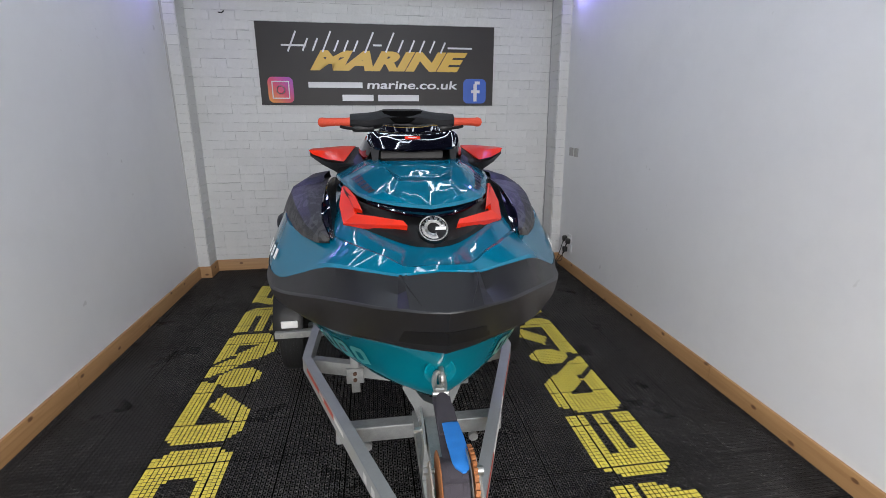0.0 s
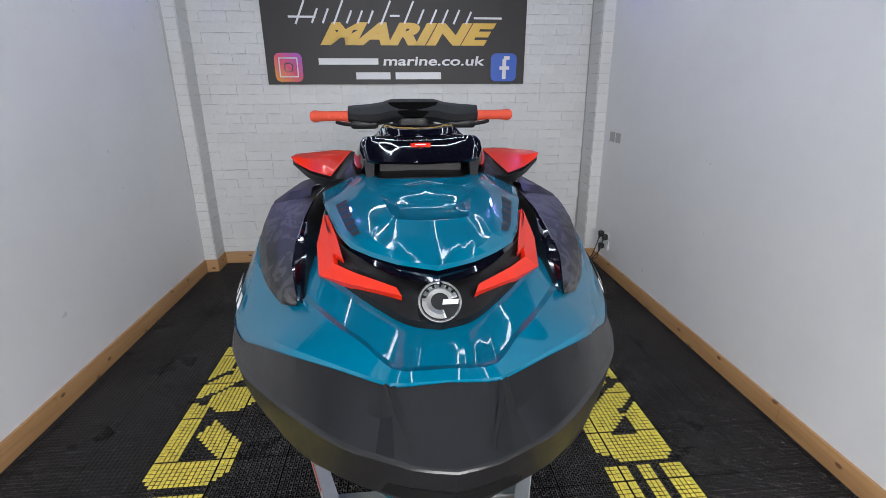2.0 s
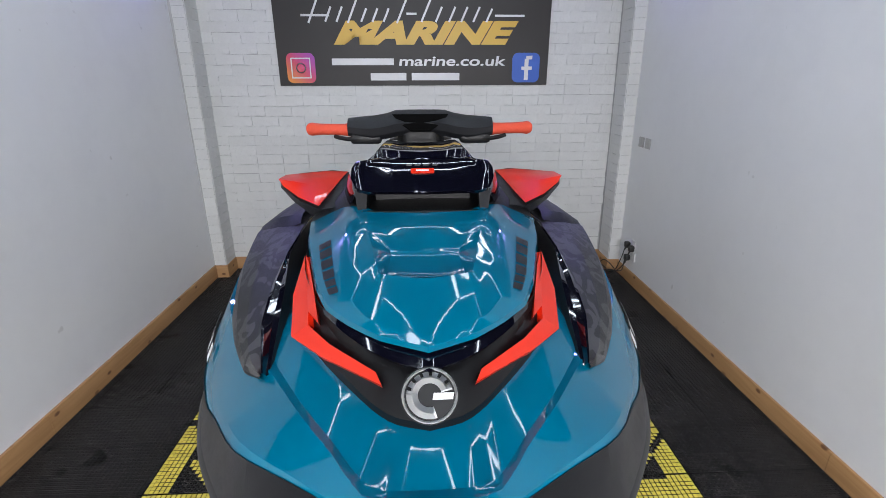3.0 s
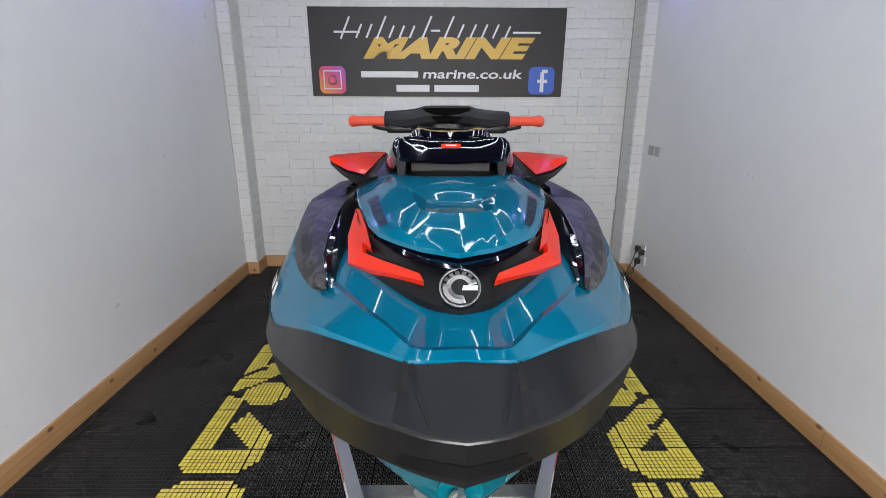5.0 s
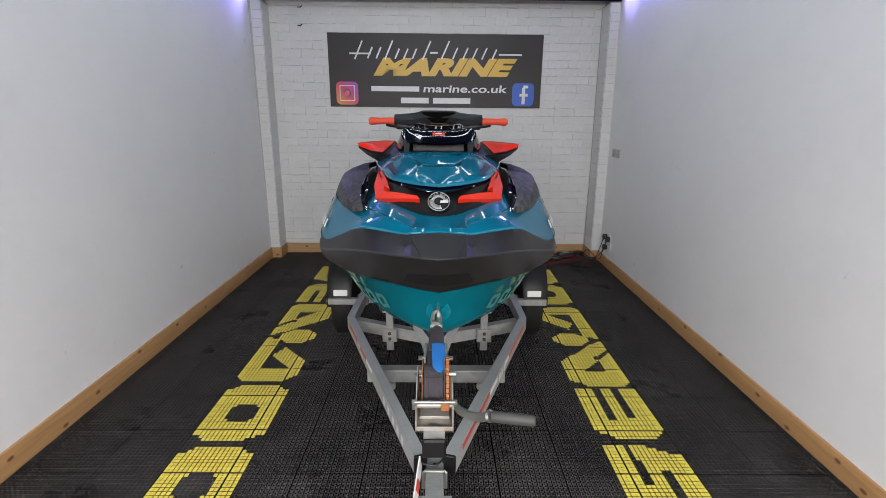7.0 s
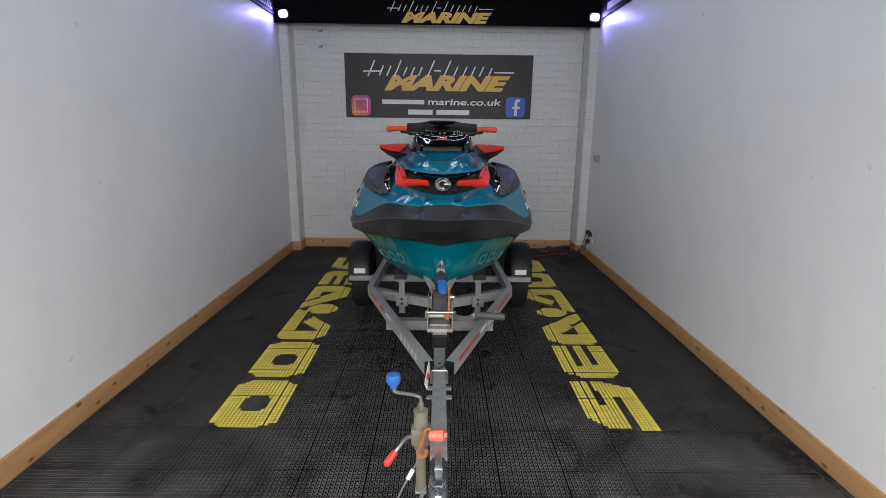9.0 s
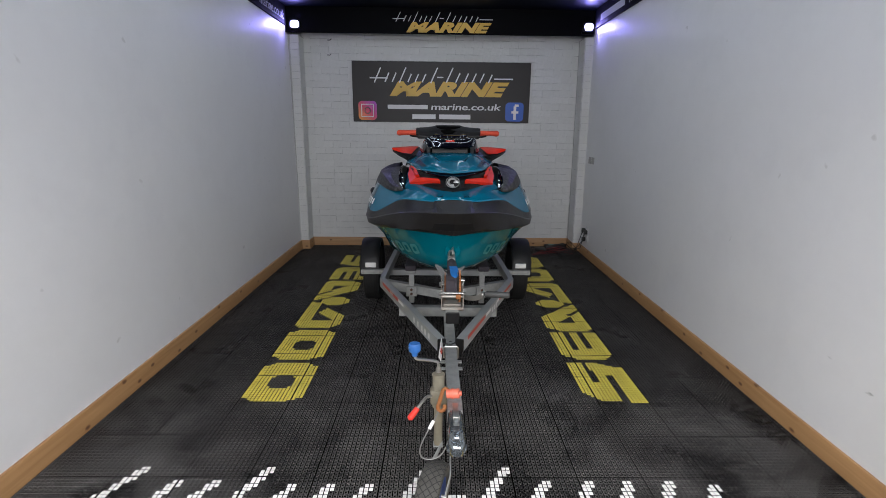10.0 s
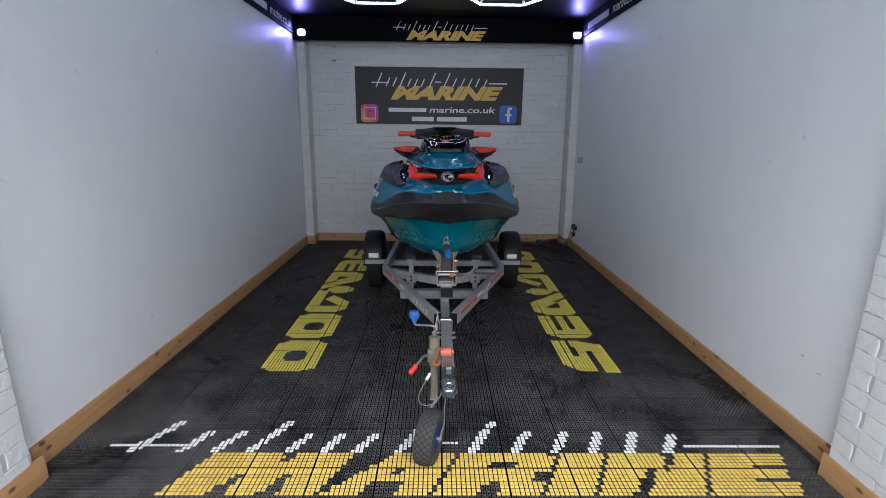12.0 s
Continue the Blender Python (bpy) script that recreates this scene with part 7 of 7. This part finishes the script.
# ---- floor tiles ----
def tile_mesh():
    """An open plastic floor tile: a low plate with 14 by 14 raised square rings."""
    verts, faces = [], []
    h0 = -0.0065

    def quad_ring(cx, cy, levels):
        k = len(verts)
        for g, z in levels:
            verts.extend([(cx - g, cy - g, z), (cx + g, cy - g, z), (cx + g, cy + g, z), (cx - g, cy + g, z)])
        for r in range(len(levels) - 1):
            for a in range(4):
                b = (a + 1) % 4
                faces.append((k + 4 * r + a, k + 4 * r + b, k + 4 * r + 4 + b, k + 4 * r + 4 + a))
        return k
    e = 0.0044
    k = len(verts)
    for z in (-0.016, h0):
        verts.extend([(e, e, z), (TILE - e, e, z), (TILE - e, TILE - e, z), (e, TILE - e, z)])
    for a in range(4):
        b = (a + 1) % 4
        faces.append((k + a, k + b, k + 4 + b, k + 4 + a))
    faces.append((k + 4, k + 5, k + 6, k + 7))
    for i in range(14):
        for j in range(14):
            cx, cy = (i + 0.5) * CELL, (j + 0.5) * CELL
            quad_ring(cx, cy, ((CELL * 0.5, -0.0032), (CELL * 0.405, -0.0032), (CELL * 0.365, 0.0), (CELL * 0.205, 0.0), (CELL * 0.18, h0)))
    verts = [(min(max(x, e), TILE - e), min(max(y, e), TILE - e), z) for x, y, z in verts]
    me = bpy.data.meshes.new("tile")
    me.from_pydata(verts, [], faces)
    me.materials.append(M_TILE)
    me.materials.append(M_SHADE)
    # same plastic, painted near-black where shade falls: plate, grooves and hole walls
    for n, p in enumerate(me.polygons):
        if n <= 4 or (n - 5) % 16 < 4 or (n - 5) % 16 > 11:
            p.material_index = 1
    return me


def floor_tiles():
    me = tile_mesh()
    i0, i1 = math.floor((-1.79 - TX0) / TILE), math.ceil((2.27 - TX0) / TILE)
    j0, j1 = -8, math.ceil((5.6 - TY0) / TILE)
    for j in range(j0, j1):
        for i in range(i0, i1):
            ob = new("tile", me)
            ob.location = (TX0 + i * TILE, TY0 + j * TILE, 0)
            ob.parent = floor
    # the plain strip of floor in front of the bay
    bm = B()
    box(bm, -1.75, 2.2, YF, TY0 + j0 * TILE, -0.010, -0.002)
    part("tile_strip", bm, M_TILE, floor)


floor_tiles()
